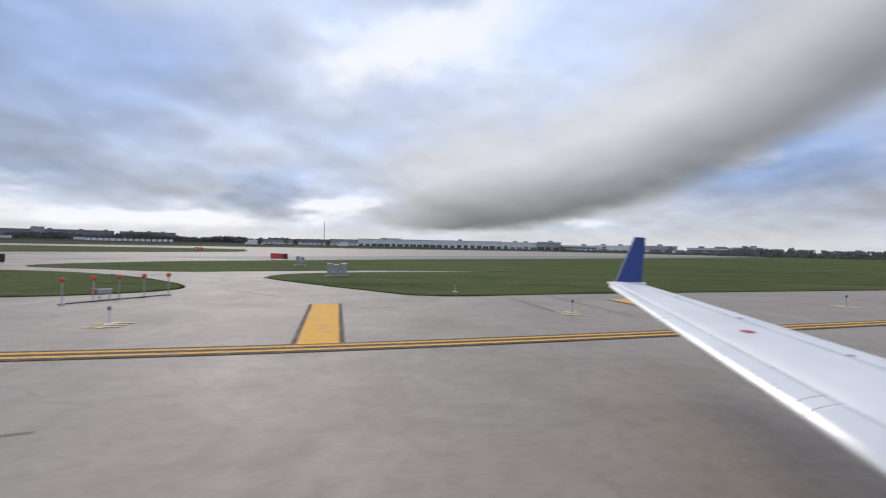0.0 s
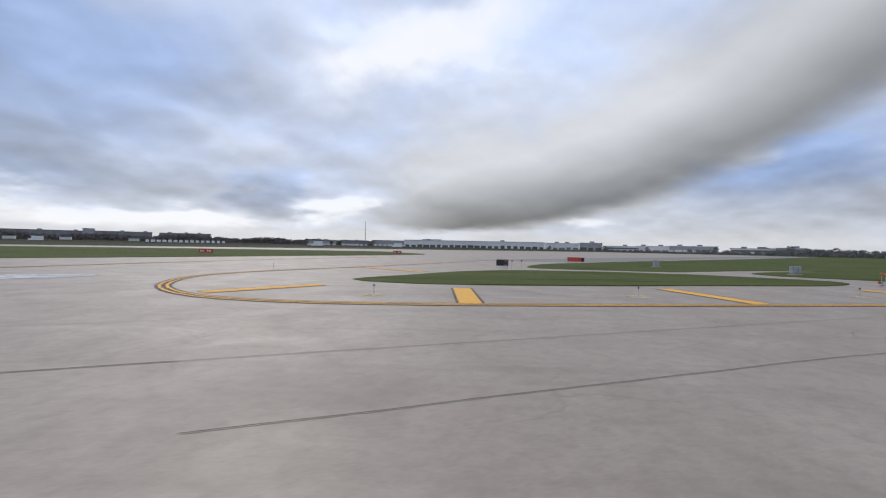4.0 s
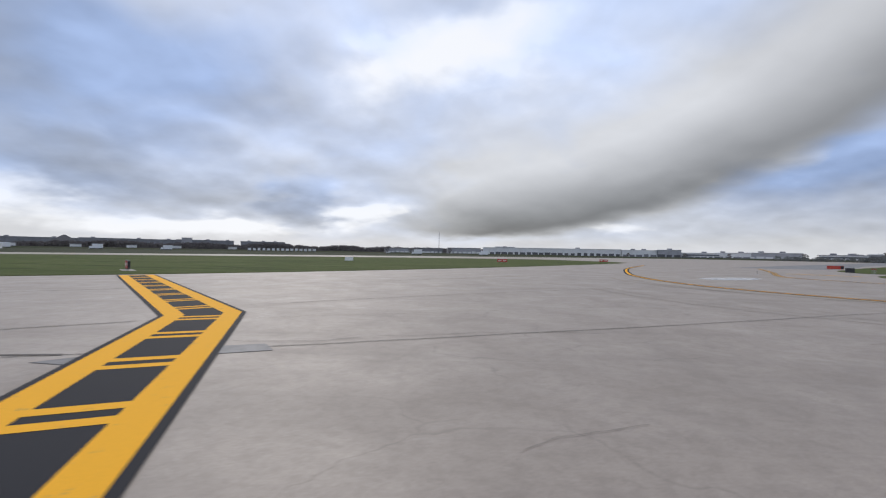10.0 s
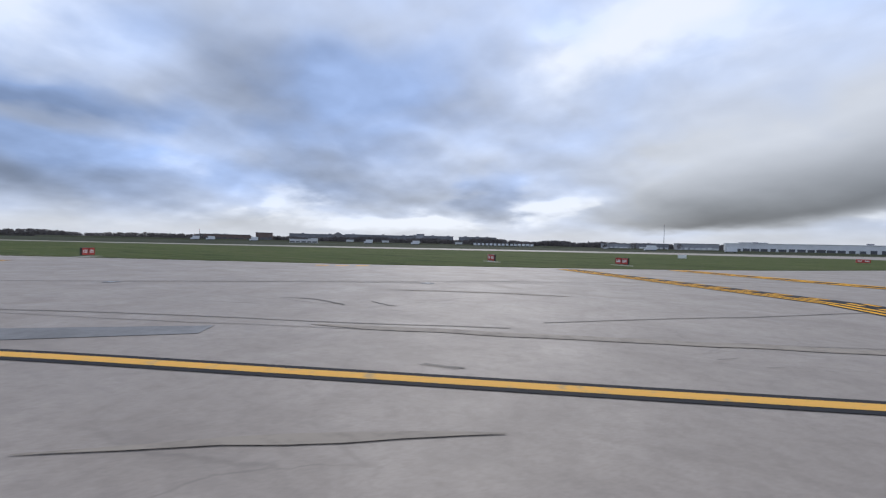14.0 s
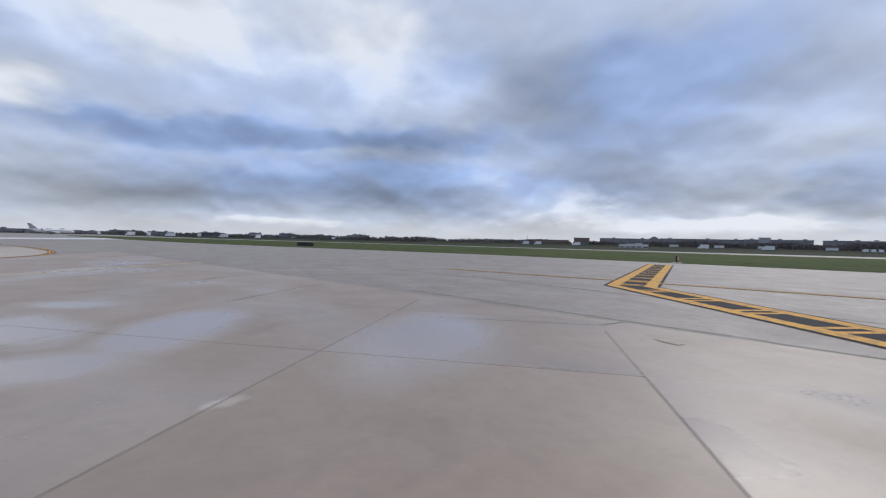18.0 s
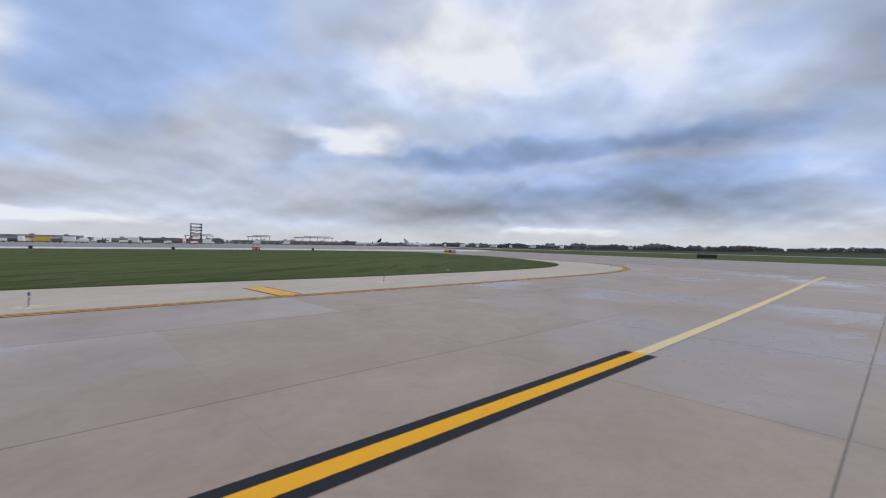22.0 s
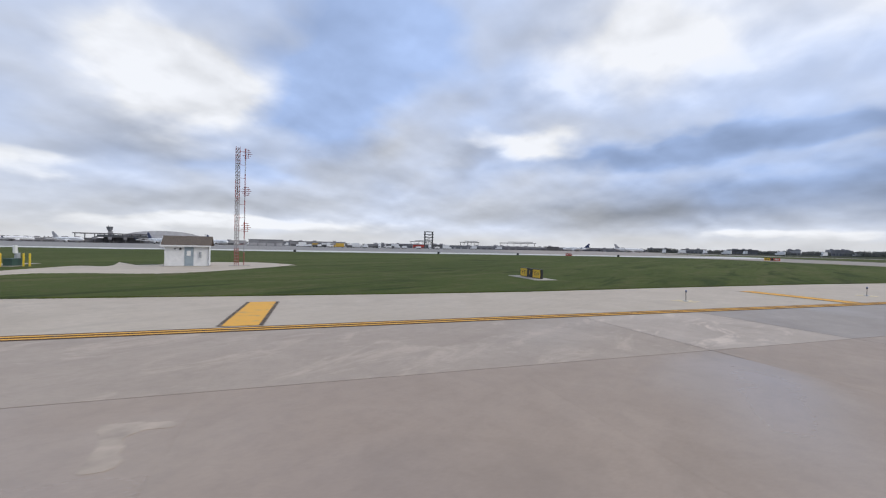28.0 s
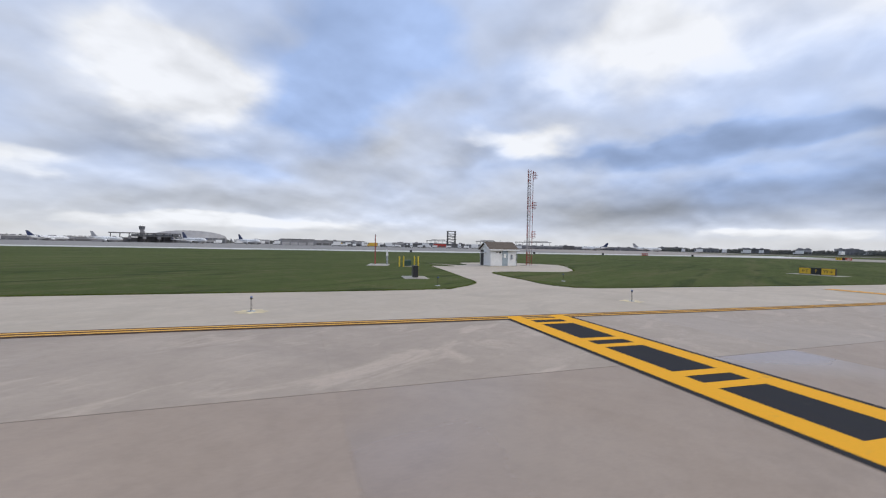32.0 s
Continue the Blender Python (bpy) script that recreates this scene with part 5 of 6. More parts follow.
# red pole, grey post, bollards round a transformer
pad = thing("mast_pad", pose(-115.2, -207.6, 0, 0, 0, 40), "pale concrete pad round the red pole", "pad", kind="structure")
part("slab", box(-2.4, -1.2, -0.02, 2.4, 1.2, 0.06, 0.01), M_PADC, pad)
pole = thing("marker_pole", pose(-114.9, -207.9, 0.06), "tall thin red-brown pole on a concrete pad", "pole")
part("shaft", tube((0, 0, 0.04), (0, 0, 3.45), 0.07, 0.05, 10), M_MRED, pole)
part("foot", tube((0, 0, 0), (0, 0, 0.06), 0.2, 0.18, 12), M_STEEL, pole)
part("cap", tube((0, 0, 3.45), (0, 0, 3.62), 0.03, 0.02, 8), M_DARK, pole)
post = thing("sensor_post", pose(-116.0, -207.0, 0.06, 0, 0, 40), "dark grey post with a white instrument box", "sensor post")
part("post", tube((0, 0, 0), (0, 0, 1.3), 0.09, 0.07, 10), M_GREY, post)
part("panel", box(-0.22, -0.12, 0.5, 0.16, 0.1, 1.05, 0.02), M_GREY, post)
part("instrument_box", box(0.08, -0.12, 1.0, 0.34, 0.12, 1.75, 0.03), M_LETTER, post, "white instrument box")
for x, y in ((-114.05, -203.3), (-114.4, -203.0), (-115.75, -202.6), (-116.1, -202.35)):
    b = thing("bollard", pose(x, y, 0.03), "yellow painted steel bollard in the grass", "bollard", "bollards round the transformer")
    part("tube", tube((0, 0, 0), (0, 0, 1.08), 0.075, 0.075, 14), M_BYEL, b)
    bm = bmesh.new()
    bmesh.ops.create_uvsphere(bm, u_segments=14, v_segments=6, radius=0.075, matrix=pose(0, 0, 1.08))
    part("dome", bm, M_BYEL, b, "", True)
tr = thing("transformer_box", pose(-115.15, -203.1, 0.03, 0, 0, 45), "dark green transformer box between yellow bollards", "transformer")
part("plinth", box(-0.6, -0.45, -0.02, 0.6, 0.45, 0.08, 0.01), M_PADC, tr)
part("body", box(-0.5, -0.36, 0.08, 0.5, 0.36, 0.62, 0.02), M_GREEN, tr)
part("lid", box(-0.53, -0.39, 0.62, 0.53, 0.39, 0.7, 0.02), M_GREEN, tr)

# ---- far side of the airfield ----
M_PALE = plain("pale_metal_wall", (0.74, 0.74, 0.73), 0.6, 0, 0.08, 0.2)
M_LGREY = plain("light_grey_wall", (0.36, 0.36, 0.375), 0.7, 0, 0.15, 0.2)
M_MGREY = plain("mid_grey_wall", (0.22, 0.22, 0.235), 0.7, 0, 0.2, 0.2)
M_DGREY = plain("dark_grey_wall", (0.10, 0.10, 0.105), 0.7, 0, 0.2, 0.2)
M_SLATE = plain("dark_slate", (0.07, 0.07, 0.075), 0.8, 0, 0.2, 0.4)
M_BROWN = plain("brown_brick", (0.19, 0.135, 0.118), 0.85, 0, 0.2, 0.3)
M_GLASS = plain("dark_glazing", (0.12, 0.13, 0.145), 0.3, 0, 0.2, 0.5)
# tree greys are lifted: distance haze is put into these two colours
M_BARE = plain("haze_lifted_twigs", (0.17, 0.15, 0.14), 0.95, 0, 0.4, 0.3)
M_LEAF = plain("haze_grey_leaf", (0.18, 0.184, 0.172), 0.95, 0, 0.4, 0.3)
M_BARK = plain("tree_bark", (0.07, 0.06, 0.05), 0.95, 0, 0.3, 1)
M_TYRE = plain("tyre", (0.02, 0.02, 0.02), 0.9)
M_VYEL = plain("vehicle_yellow", (0.60, 0.38, 0.06), 0.5)
M_JET = plain("white_aircraft_skin", (0.78, 0.79, 0.80), 0.35, 0, 0.05)
M_NAVY = plain("navy_tail", (0.02, 0.035, 0.10), 0.4)


def building(name, x, y, rz, w, d, h, wall, label, bays=0, bay_mat=None, roof=None, band=False, boxes=0, category="building"):
    """A long low building: front towards -y, with bays or windows, a roof edge and rooftop units."""
    t = thing(name, pose(x, y, -0.06, 0, 0, rz), label, category)
    part("wall", box(-w / 2, 0, 0, w / 2, d, h), wall, t)
    part("roof", box(-w / 2 - 0.5, -0.5, h, w / 2 + 0.5, d + 0.5, h + 0.45), roof or M_LGREY, t)
    if band:
        part("window_band", box(-w / 2 + 1, -0.12, h * 0.55, w / 2 - 1, -0.02, h * 0.8), M_GLASS, t)
    for k in range(bays):
        u = -w / 2 + w * (k + 0.5) / bays
        bw = w / bays * (0.28 + 0.2 * noise.random())
        part("dock_door" if bay_mat is not M_GLASS else "window", box(u - bw, -0.15, 0.3, u + bw, -0.02, h * (0.42 + 0.1 * noise.random())), bay_mat or M_DGREY, t)
    for k in range(boxes):
        u = -w / 2 + w * (k + 0.3 + 0.4 * noise.random()) / boxes
        part("roof_unit", box(u - 2, d * 0.3, h + 0.45, u + 2.4, d * 0.3 + 3, h + 1.9, 0.1), M_MGREY, t)
    return t


# north: terminal halls, sheds and warehouses
HALL = "long dark terminal hall with a pale roof beyond the runways"
for x, y, rz, w, h in ((-657, 481, 47, 120, 13), (-588, 540, 40, 120, 14), (-512, 590, 34, 78, 14.6), (-438, 625, 27, 66, 14.2)):
    building("terminal_hall", x, y, rz, w, 30, h, M_MGREY, HALL, 9, M_DGREY, M_LGREY, False, 3)
building("office_block", -474, 493, 41, 11, 9, 15.4, M_LGREY, "square grey office block above the tree line", 2, M_GLASS)
for x, y, rz in ((-529, 325, 50), (-498, 360, 45), (-464, 390, 40), (-432, 415, 36), (-385, 446, 30)):
    building("site_hut", x, y, rz, 9, 5, 4.3, M_PALE, "small pale site hut on the far field", 1, M_LGREY)
pk = thing("pyramid_hall", pose(-594, 442, -0.06, 0, 0, 46), "dark hall with a pyramid roof", "building")
part("wall", box(-12, 0, 0, 12, 24, 7.5), M_MGREY, pk)
bm = bmesh.new()
bmesh.ops.create_cone(bm, cap_ends=True, segments=4, radius1=21, radius2=1.2, depth=8.6, matrix=pose(0, 12, 11.8, 0, 0, 45))
part("roof", bm, M_SLATE, pk)
building("warehouse", -191, 485, 17, 34, 22, 6.6, M_LGREY, "low grey warehouse with pale doors", 6, M_PALE, M_MGREY)
building("warehouse", -154, 497, 13, 32, 22, 7.4, M_MGREY, "low grey warehouse with white doors", 6, M_PALE, M_MGREY)
building("warehouse", -110, 485, 9, 40, 24, 8.0, M_LGREY, "grey warehouse with white doors", 7, M_PALE, M_MGREY)
building("warehouse", -14, 437, 357, 150, 40, 8.6, M_PALE, "very long white warehouse with a row of dark dock doors", 22, M_DGREY, M_PALE, False, 2)
building("warehouse", -60, 480, 3, 22, 16, 10.2, M_LGREY, "grey rooftop hall behind a white warehouse", 2, M_GLASS)
building("warehouse", 77, 425, 346, 34, 30, 8.0, M_PALE, "white warehouse with a low roof", 5, M_MGREY, M_PALE, False, 2)
building("warehouse", 104, 416, 342, 22, 26, 8.8, M_LGREY, "pale grey warehouse with a flat roof", 3, M_DGREY, M_PALE, False, 1)
building("warehouse", 132, 409, 338, 34, 26, 6.0, M_PALE, "white warehouse with dark windows", 6, M_GLASS, M_PALE, True, 1)
building("warehouse", 163, 408, 335, 30, 26, 6.6, M_PALE, "low white warehouse with grey doors", 4, M_MGREY, M_PALE, False, 2)
building("warehouse", 196, 398, 331, 44, 26, 7.2, M_LGREY, "long pale grey warehouse", 6, M_PALE, M_PALE, False, 2)
building("warehouse", 222, 352, 325, 32, 20, 5.6, M_PALE, "white industrial building among trees", 4, M_GLASS, M_LGREY, True, 2)
building("warehouse", 244, 338, 322, 20, 18, 6.6, M_LGREY, "grey industrial building among trees", 3, M_DGREY, M_PALE, True, 1)
building("hangar_shed", -426, 216, 44, 24, 12, 2.9, M_PALE, "low white-roofed shed on the far grass", 5, M_DGREY, M_PALE)
building("brick_building", -599, 310, 49, 20, 14, 10.6, M_BROWN, "brown brick building with a flat roof", 4, M_GLASS, M_MGREY)
building("brick_building", -636, 284, 53, 54, 14, 7.2, M_BROWN, "long reddish brick building", 8, M_DGREY, M_MGREY)
radio = thing("radio_mast", pose(-144, 511, -0.06), "tall thin steel radio mast on the skyline", "radio mast")
part("shaft", tube((0, 0, 0), (0, 0, 30.1), 0.45, 0.22, 6), M_MGREY, radio)
part("beacon", tube((0, 0, 30.1), (0, 0, 30.8), 0.3, 0.2, 6), M_RED, radio)
copy_thing(radio, pose(-640, 250, -18))

# west: low office blocks and hangars among trees
for x, y, rz, w, h, mat in ((-929, -234, 101, 62, 10.4, M_MGREY), (-939, -165, 96, 70, 11.2, M_DGREY), (-960, -103, 92, 38, 12, M_LGREY), (-944, -50, 88, 56, 13, M_MGREY), (-940, 7, 84, 28, 12.4, M_BROWN),
                            (-950, 80, 79, 66, 14.6, M_LGREY), (-1011, -301, 100, 74, 12.4, M_MGREY), (-1026, -177, 92, 46, 12.6, M_LGREY), (-1040, -99, 88, 46, 14, M_LGREY), (-1060, -42, 84, 42, 15.8, M_LGREY),
                            (-1045, 30, 80, 66, 12.3, M_DGREY), (-1005, 90, 77, 34, 17.5, M_LGREY), (-980, 150, 72, 50, 13, M_MGREY)):
    building("office_block", x, y, rz, w * (0.4 + 0.04 * (h * 10 % 10)), 18, h * 0.62, mat, "low grey office block on the skyline", max(3, int(w / 9)), M_GLASS, M_MGREY, False, 2)

# south: terminals, piers, control tower
building("terminal_hall", -508, -717, 148, 126, 26, 7.1, M_LGREY, "long low terminal pier with a dark canopy", 14, M_GLASS, M_DGREY, True, 4)
building("terminal_hall", -620, -600, 136, 110, 24, 5.9, M_MGREY, "low grey terminal pier behind parked vehicles", 12, M_GLASS, M_LGREY, True, 4)
building("terminal_hall", -720, -500, 124, 150, 24, 5.3, M_LGREY, "low pale terminal pier", 14, M_GLASS, M_MGREY, True, 3)
building("terminal_hall", -830, -380, 112, 150, 24, 5.3, M_MGREY, "low grey cargo terminal", 14, M_DGREY, M_LGREY, False, 3)
building("terminal_hall", -257, -906, 167, 120, 24, 5.0, M_LGREY, "low pale terminal on the skyline", 10, M_GLASS, M_MGREY, True, 3)
building("terminal_hall", -120, -930, 176, 150, 24, 5.0, M_MGREY, "low grey terminal on the skyline", 12, M_GLASS, M_MGREY, True, 4)
building("cargo_shed", -357, -570, 151, 34, 16, 6.6, M_MGREY, "plain grey cargo shed on the apron", 4, M_LGREY, M_MGREY)
building("cargo_shed", -400, -735, 151, 42, 14, 6.0, M_LGREY, "white cargo shed with dark doors", 5, M_DGREY, M_LGREY)
building("fire_station", -574, -539, 134, 17, 8, 4.6, M_RED, "small red building below the training tower", 3, M_DGREY, M_RED)

for k in range(26):
    rng = random.Random(300 + k)
    s = (k + 0.3) / 26
    x, y = -880 + 860 * s, -330 - 640 * s + rng.uniform(-10, 60)
    building("cargo_shed", x, y, 112 + 62 * s + rng.uniform(-12, 12), rng.uniform(16, 44), 12, rng.uniform(3.4, 6.2), rng.choice((M_LGREY, M_MGREY, M_DGREY, M_MGREY)), "low grey airport building on the skyline", rng.randint(2, 5), rng.choice((M_DGREY, M_GLASS)), rng.choice((M_LGREY, M_MGREY, M_PALE)), False, rng.randint(0, 2))
arch = thing("arched_terminal", pose(-343, -798, -0.06, 0, 0, 161), "terminal with a wide pale arched roof", "building")
bm = bmesh.new()
pts = [(46 * math.cos(radians(a)), 7 + 10 * math.sin(radians(a))) for a in range(0, 181, 10)]
for yy in (0, 30):
    for u, z in pts:
        bm.verts.new((u, yy, z))
bm.verts.ensure_lookup_table()
n = len(pts)
for k in range(n - 1):
    bm.faces.new((bm.verts[k], bm.verts[k + 1], bm.verts[n + k + 1], bm.verts[n + k]))
bm.faces.new(bm.verts[:n])
bm.faces.new(bm.verts[n:][::-1])
bmesh.ops.recalc_face_normals(bm, faces=bm.faces)
part("arched_roof", bm, M_LGREY, arch, "", True)
part("glazed_wall", box(-44, -0.4, 0.5, 44, -0.1, 7), M_GLASS, arch)
part("lower_wall", box(-46, 0, 0, 46, 30, 7), M_MGREY, arch)
for k in range(12):
    part("mullion", box(-44 + 8 * k - 0.3, -0.7, 0, -44 + 8 * k + 0.3, -0.4, 7.2), M_LGREY, arch)

pier = thing("canopy_pier", pose(-262, -722, -0.06, 0, 0, 163), "dark flat canopy on columns over a terminal pier", "building")
part("canopy", box(-30, -6, 9.6, 36, 8, 10.6), M_DGREY, pier)
part("lower_canopy", box(-12, -8, 6.2, 36, 6, 7.2), M_DGREY, pier)
part("gallery", box(-10, -4, 7.2, 34, 6, 9.0), M_GLASS, pier, "dark glazed gallery")
part("core", box(-4, -2, 0, 32, 6, 6.2), M_DGREY, pier)
part("side_wing", box(-44, 0, 0, -4, 10, 5.2), M_MGREY, pier)
for k in range(9):
    part("column", tube((-28 + 8 * k, -4, 0), (-28 + 8 * k, -4, 9.6), 0.45, 0.45, 8), M_DGREY, pier)
for k in range(5):
    br = part("jet_bridge", box(-26 + 13 * k, -26, 3.6, -23.2 + 13 * k, -6, 6.2, 0.1), M_MGREY, pier, "grey jet bridge")
    part("bridge_leg", tube((-24.6 + 13 * k, -22, 0), (-24.6 + 13 * k, -22, 3.6), 0.5, n=8), M_DGREY, br)

atc = thing("control_tower", pose(-268, -742, -0.06, 0, 0, 165), "grey block-shaped control tower with a glazed cab", "control tower")
part("shaft", box(-1.7, -1.7, 0, 1.7, 1.7, 14.6), M_MGREY, atc)
part("stair_core", box(1.7, -1.2, 0, 2.9, 1.2, 13.2), M_LGREY, atc)
part("parapet", box(-2.6, -2.6, 14.4, 2.6, 2.6, 15.2), M_MGREY, atc)
part("cab", tube((0, 0, 15.2), (0, 0, 17.8), 2.7, 3.1, 8), M_GLASS, atc, "dark glazed cab")
part("cab_roof", tube((0, 0, 17.8), (0, 0, 18.5), 3.3, 3.0, 8), M_DGREY, atc)
for x in (-1.2, 0.9):
    part("aerial", tube((x, 0, 18.5), (x, 0, 20.2), 0.1, 0.07, 6), M_DGREY, atc)

fr = thing("steel_frame_tower", pose(-541, -496, -0.06, 0, 0, 135), "open dark steel frame tower with platforms", "tower")
for x in (-5, 5):
    for y in (-3, 3):
        part("column", box(x - 0.45, y - 0.45, 0, x + 0.45, y + 0.45, 22), M_DGREY, fr)
for z in (7, 11, 14.5, 18, 21.6):
    part("platform", box(-6, -3.8, z, 6, 3.8, z + 0.8), M_DGREY, fr)
for z in (0, 7.8, 11.8, 15.3):
    part("brace", tube((-5, -3, z), (5, -3, z + 6.4 if z == 0 else z + 3), 0.28, n=5), M_DGREY, fr)

for x, y, rz, w in ((-721, -549, 126, 34), (-768, -481, 120, 62), (-700, -640, 130, 40)):
    t = thing("canopy_pier", pose(x, y, -0.06, 0, 0, rz), "dark canopy roof on slim columns", "canopy", "canopies by the far terminals")
    part("canopy", box(-w / 2, -4, 11, w / 2, 5, 12), M_DGREY, t)
    part("upper_canopy", box(-w / 4, -3, 13, w / 2.4, 4, 13.8), M_MGREY, t)
    for k in range(6):
        u = -w / 2 + 2 + (w - 4) * k / 5
        part("column", tube((u, 0, 0), (u, 0, 13 if abs(u) < w / 4 else 11), 0.4, 0.4, 6), M_DGREY, t)


# airliners
def airliner(m, label, tail):
    t = thing("airliner", m, label, "airliner", "parked airliners")
    prof = [(0.0, 0.15, 2.9), (0.6, 0.9, 2.9), (2.0, 1.55, 3.1), (4.5, 1.95, 3.3), (24, 1.95, 3.3), (29, 1.45, 3.8), (33, 0.7, 4.4), (35.5, 0.2, 4.7)]
    bm = bmesh.new()
    rings = []
    for x, r, z in prof:
        rings.append([bm.verts.new((x - 16, r * math.cos(a), z + r * math.sin(a))) for a in [2 * math.pi * i / 16 for i in range(16)]])
    for a, b in zip(rings, rings[1:]):
        for i in range(16):
            bm.faces.new((a[i], a[(i + 1) % 16], b[(i + 1) % 16], b[i]))
    bm.faces.new(rings[0]), bm.faces.new(rings[-1][::-1])
    bmesh.ops.recalc_face_normals(bm, faces=bm.faces)
    part("fuselage", bm, M_JET, t, "", True)

    def blade(name, pts, mat, thick, axis, label=""):
        bm = bmesh.new()
        off = Vector((0, thick, 0)) if axis == "y" else Vector((0, 0, thick))
        a = [bm.verts.new(Vector(p) + off / 2) for p in pts]
        b = [bm.verts.new(Vector(p) - off / 2) for p in pts]
        bm.faces.new(a), bm.faces.new(b[::-1])
        for i in range(len(pts)):
            bm.faces.new((a[i], b[i], b[(i + 1) % len(pts)], a[(i + 1) % len(pts)]))
        bmesh.ops.recalc_face_normals(bm, faces=bm.faces)
        return part(name, bm, mat, t, label)
    for s in (-1, 1):
        wg = blade("wing", [(-4, 1.6 * s, 2.3), (3.5, 1.6 * s, 2.4), (7.6, 16.5 * s, 3.6), (5.8, 16.5 * s, 3.6)], M_JET, 0.4, "z")
        blade("winglet", [(5.8, 16.5 * s, 3.6), (7.6, 16.5 * s, 3.6), (8.3, 16.9 * s, 5.6), (7.4, 16.9 * s, 5.6)], tail, 0.15, "y")
        blade("tailplane", [(14, 0.5 * s, 4.7), (17.5, 0.5 * s, 4.7), (19.2, 6 * s, 5.0), (18, 6 * s, 5.0)], M_JET, 0.25, "z")
        bm = bmesh.new()
        tube_bm(bm, (-4.6, 5.2 * s, 1.55), (-1.0, 5.2 * s, 1.6), 1.0, 0.7, 14)
        e = part("engine", bm, M_JET, t, "", True)
        part("intake", tube((-4.75, 5.2 * s, 1.55), (-4.58, 5.2 * s, 1.55), 0.8, 0.85, 14), M_DARK, e)
        part("main_wheel", tube((2.2, 2.6 * s, 0.56), (2.2, 3.1 * s, 0.56), 0.56, n=14), M_TYRE, t)
        part("gear_leg", tube((2.2, 2.6 * s, 0.5), (2.2, 2.4 * s, 2.2), 0.15, n=8), M_STEEL, t)
        part("window_row", box(-11.5, 1.93 * s - 0.03, 3.65, 10.5, 1.93 * s + 0.03, 3.9), M_DGREY, t)
    blade("tail_fin", [(11.5, 0, 4.9), (17.8, 0, 4.9), (19.6, 0, 10.6), (17.3, 0, 10.6)], tail, 0.3, "y", "coloured tail fin")
    part("cockpit_glass", box(-14.6, -0.9, 3.75, -14.0, 0.9, 4.15, 0.1), M_GLASS, t)
    part("nose_wheel", tube((-11, -0.2, 0.38), (-11, 0.2, 0.38), 0.38, n=12), M_TYRE, t)
    part("nose_leg", tube((-11, 0, 0.38), (-11, 0, 1.6), 0.1, n=8), M_STEEL, t)
    return t


jet = airliner(pose(-682, -351, 0, 0, 0, 112), "white airliner with a navy tail on the far apron", M_NAVY)
jet2 = airliner(pose(-696, -283, 0, 0, 0, 285), "white airliner with a pale tail on the far apron", M_LGREY)
for src, x, y, rz, size in ((jet, -199, -795, 345, 1.0), (jet, -281, -638, 280, 1.1), (jet, -330, -619, 278, 1.05), (jet2, -90, -830, 355, 1.0), (jet2, -222, -690, 300, 1.0)):
    copy_thing(src, pose(x, y, 0, 0, 0, rz) @ Matrix.Scale(size, 4))


# service vehicles
def truck(m, body, label, long=7.0, tall=3.4):
    t = thing("service_truck", m, label, "truck", "service trucks on the apron")
    part("box_body", box(-long / 2 + 1.9, -1.2, 0.9, long / 2, 1.2, tall, 0.05), body, t)
    cab = part("cab", box(-long / 2, -1.1, 0.6, -long / 2 + 1.75, 1.1, 2.5, 0.15), body, t)
    part("windscreen", box(-long / 2 - 0.03, -0.95, 1.6, -long / 2 + 0.05, 0.95, 2.3), M_GLASS, cab)
    part("chassis", box(-long / 2 + 0.3, -1.0, 0.5, long / 2 - 0.1, 1.0, 0.9), M_DARK, t)
    for x in (-long / 2 + 1.0, long / 2 - 1.4):
        for s in (-1, 1):
            part("wheel", tube((x, 0.85 * s, 0.48), (x, 1.15 * s, 0.48), 0.48, n=12), M_TYRE, t)
    return t


trk = truck(pose(-473, -624, 0, 0, 0, 150), M_JET, "white box truck on the far apron", 9, 4.6)
tky = truck(pose(-455, -640, 0, 0, 0, 150), M_VYEL, "yellow box truck on the far apron", 10, 4.2)
for x, y, a in ((-483, -617, 20), (-492, -610, 140), (-501, -604, 150), (-510, -597, 160), (-519, -590, 140), (-545, -575, 150), (-556, -566, 140), (-437, -652, 150), (-425, -660, 160), (-412, -668, 140),
                (-398, -676, 140), (-385, -690, 150), (-360, -700, 150), (-340, -712, 160), (-610, -470, 120), (-628, -440, 110), (-150, -745, 180), (-110, -760, 170)):
    copy_thing(trk, pose(x, y, 0, 0, 0, a))
for x, y, a in ((-674, -240, 20), (-737, -229, 120), (-674, -198, 20), (-661, -177, 80), (-758, -162, 20), (-691, -130, 80), (-699, -94, 150), (-927, -37, 80), (-859, 19, 20), (-898, 127, 80), (-860, 224, 150), (-751, 295, 80)):
    copy_thing(trk, pose(x, y, -0.01, 0, 0, a))
van = truck(pose(-352, -490, -0.006, 0, 0, 130), M_JET, "small white service van on the far apron", 5.2, 2.7)
dark_van = truck(pose(-357, -486, -0.006, 0, 0, 150), M_DGREY, "dark service van on the far apron", 5.6, 2.6)
for k in range(22):
    rng = random.Random(700 + k)
    u = k / 21
    src = (trk, van, van, dark_van, trk, van, dark_van)[k % 7]
    copy_thing(src, pose(-350 - 112 * u + rng.uniform(-3, 3), -494 + 88 * u + rng.uniform(-10, 4), -0.006, 0, 0, rng.choice((130, 140, 310, 225, 50)) + rng.uniform(-8, 8)))
for x, y, a in ((-379, -479, 140), (-446, -647, 152), (-464, -632, 145)):
    copy_thing(tky, pose(x, y, 0, 0, 0, a))
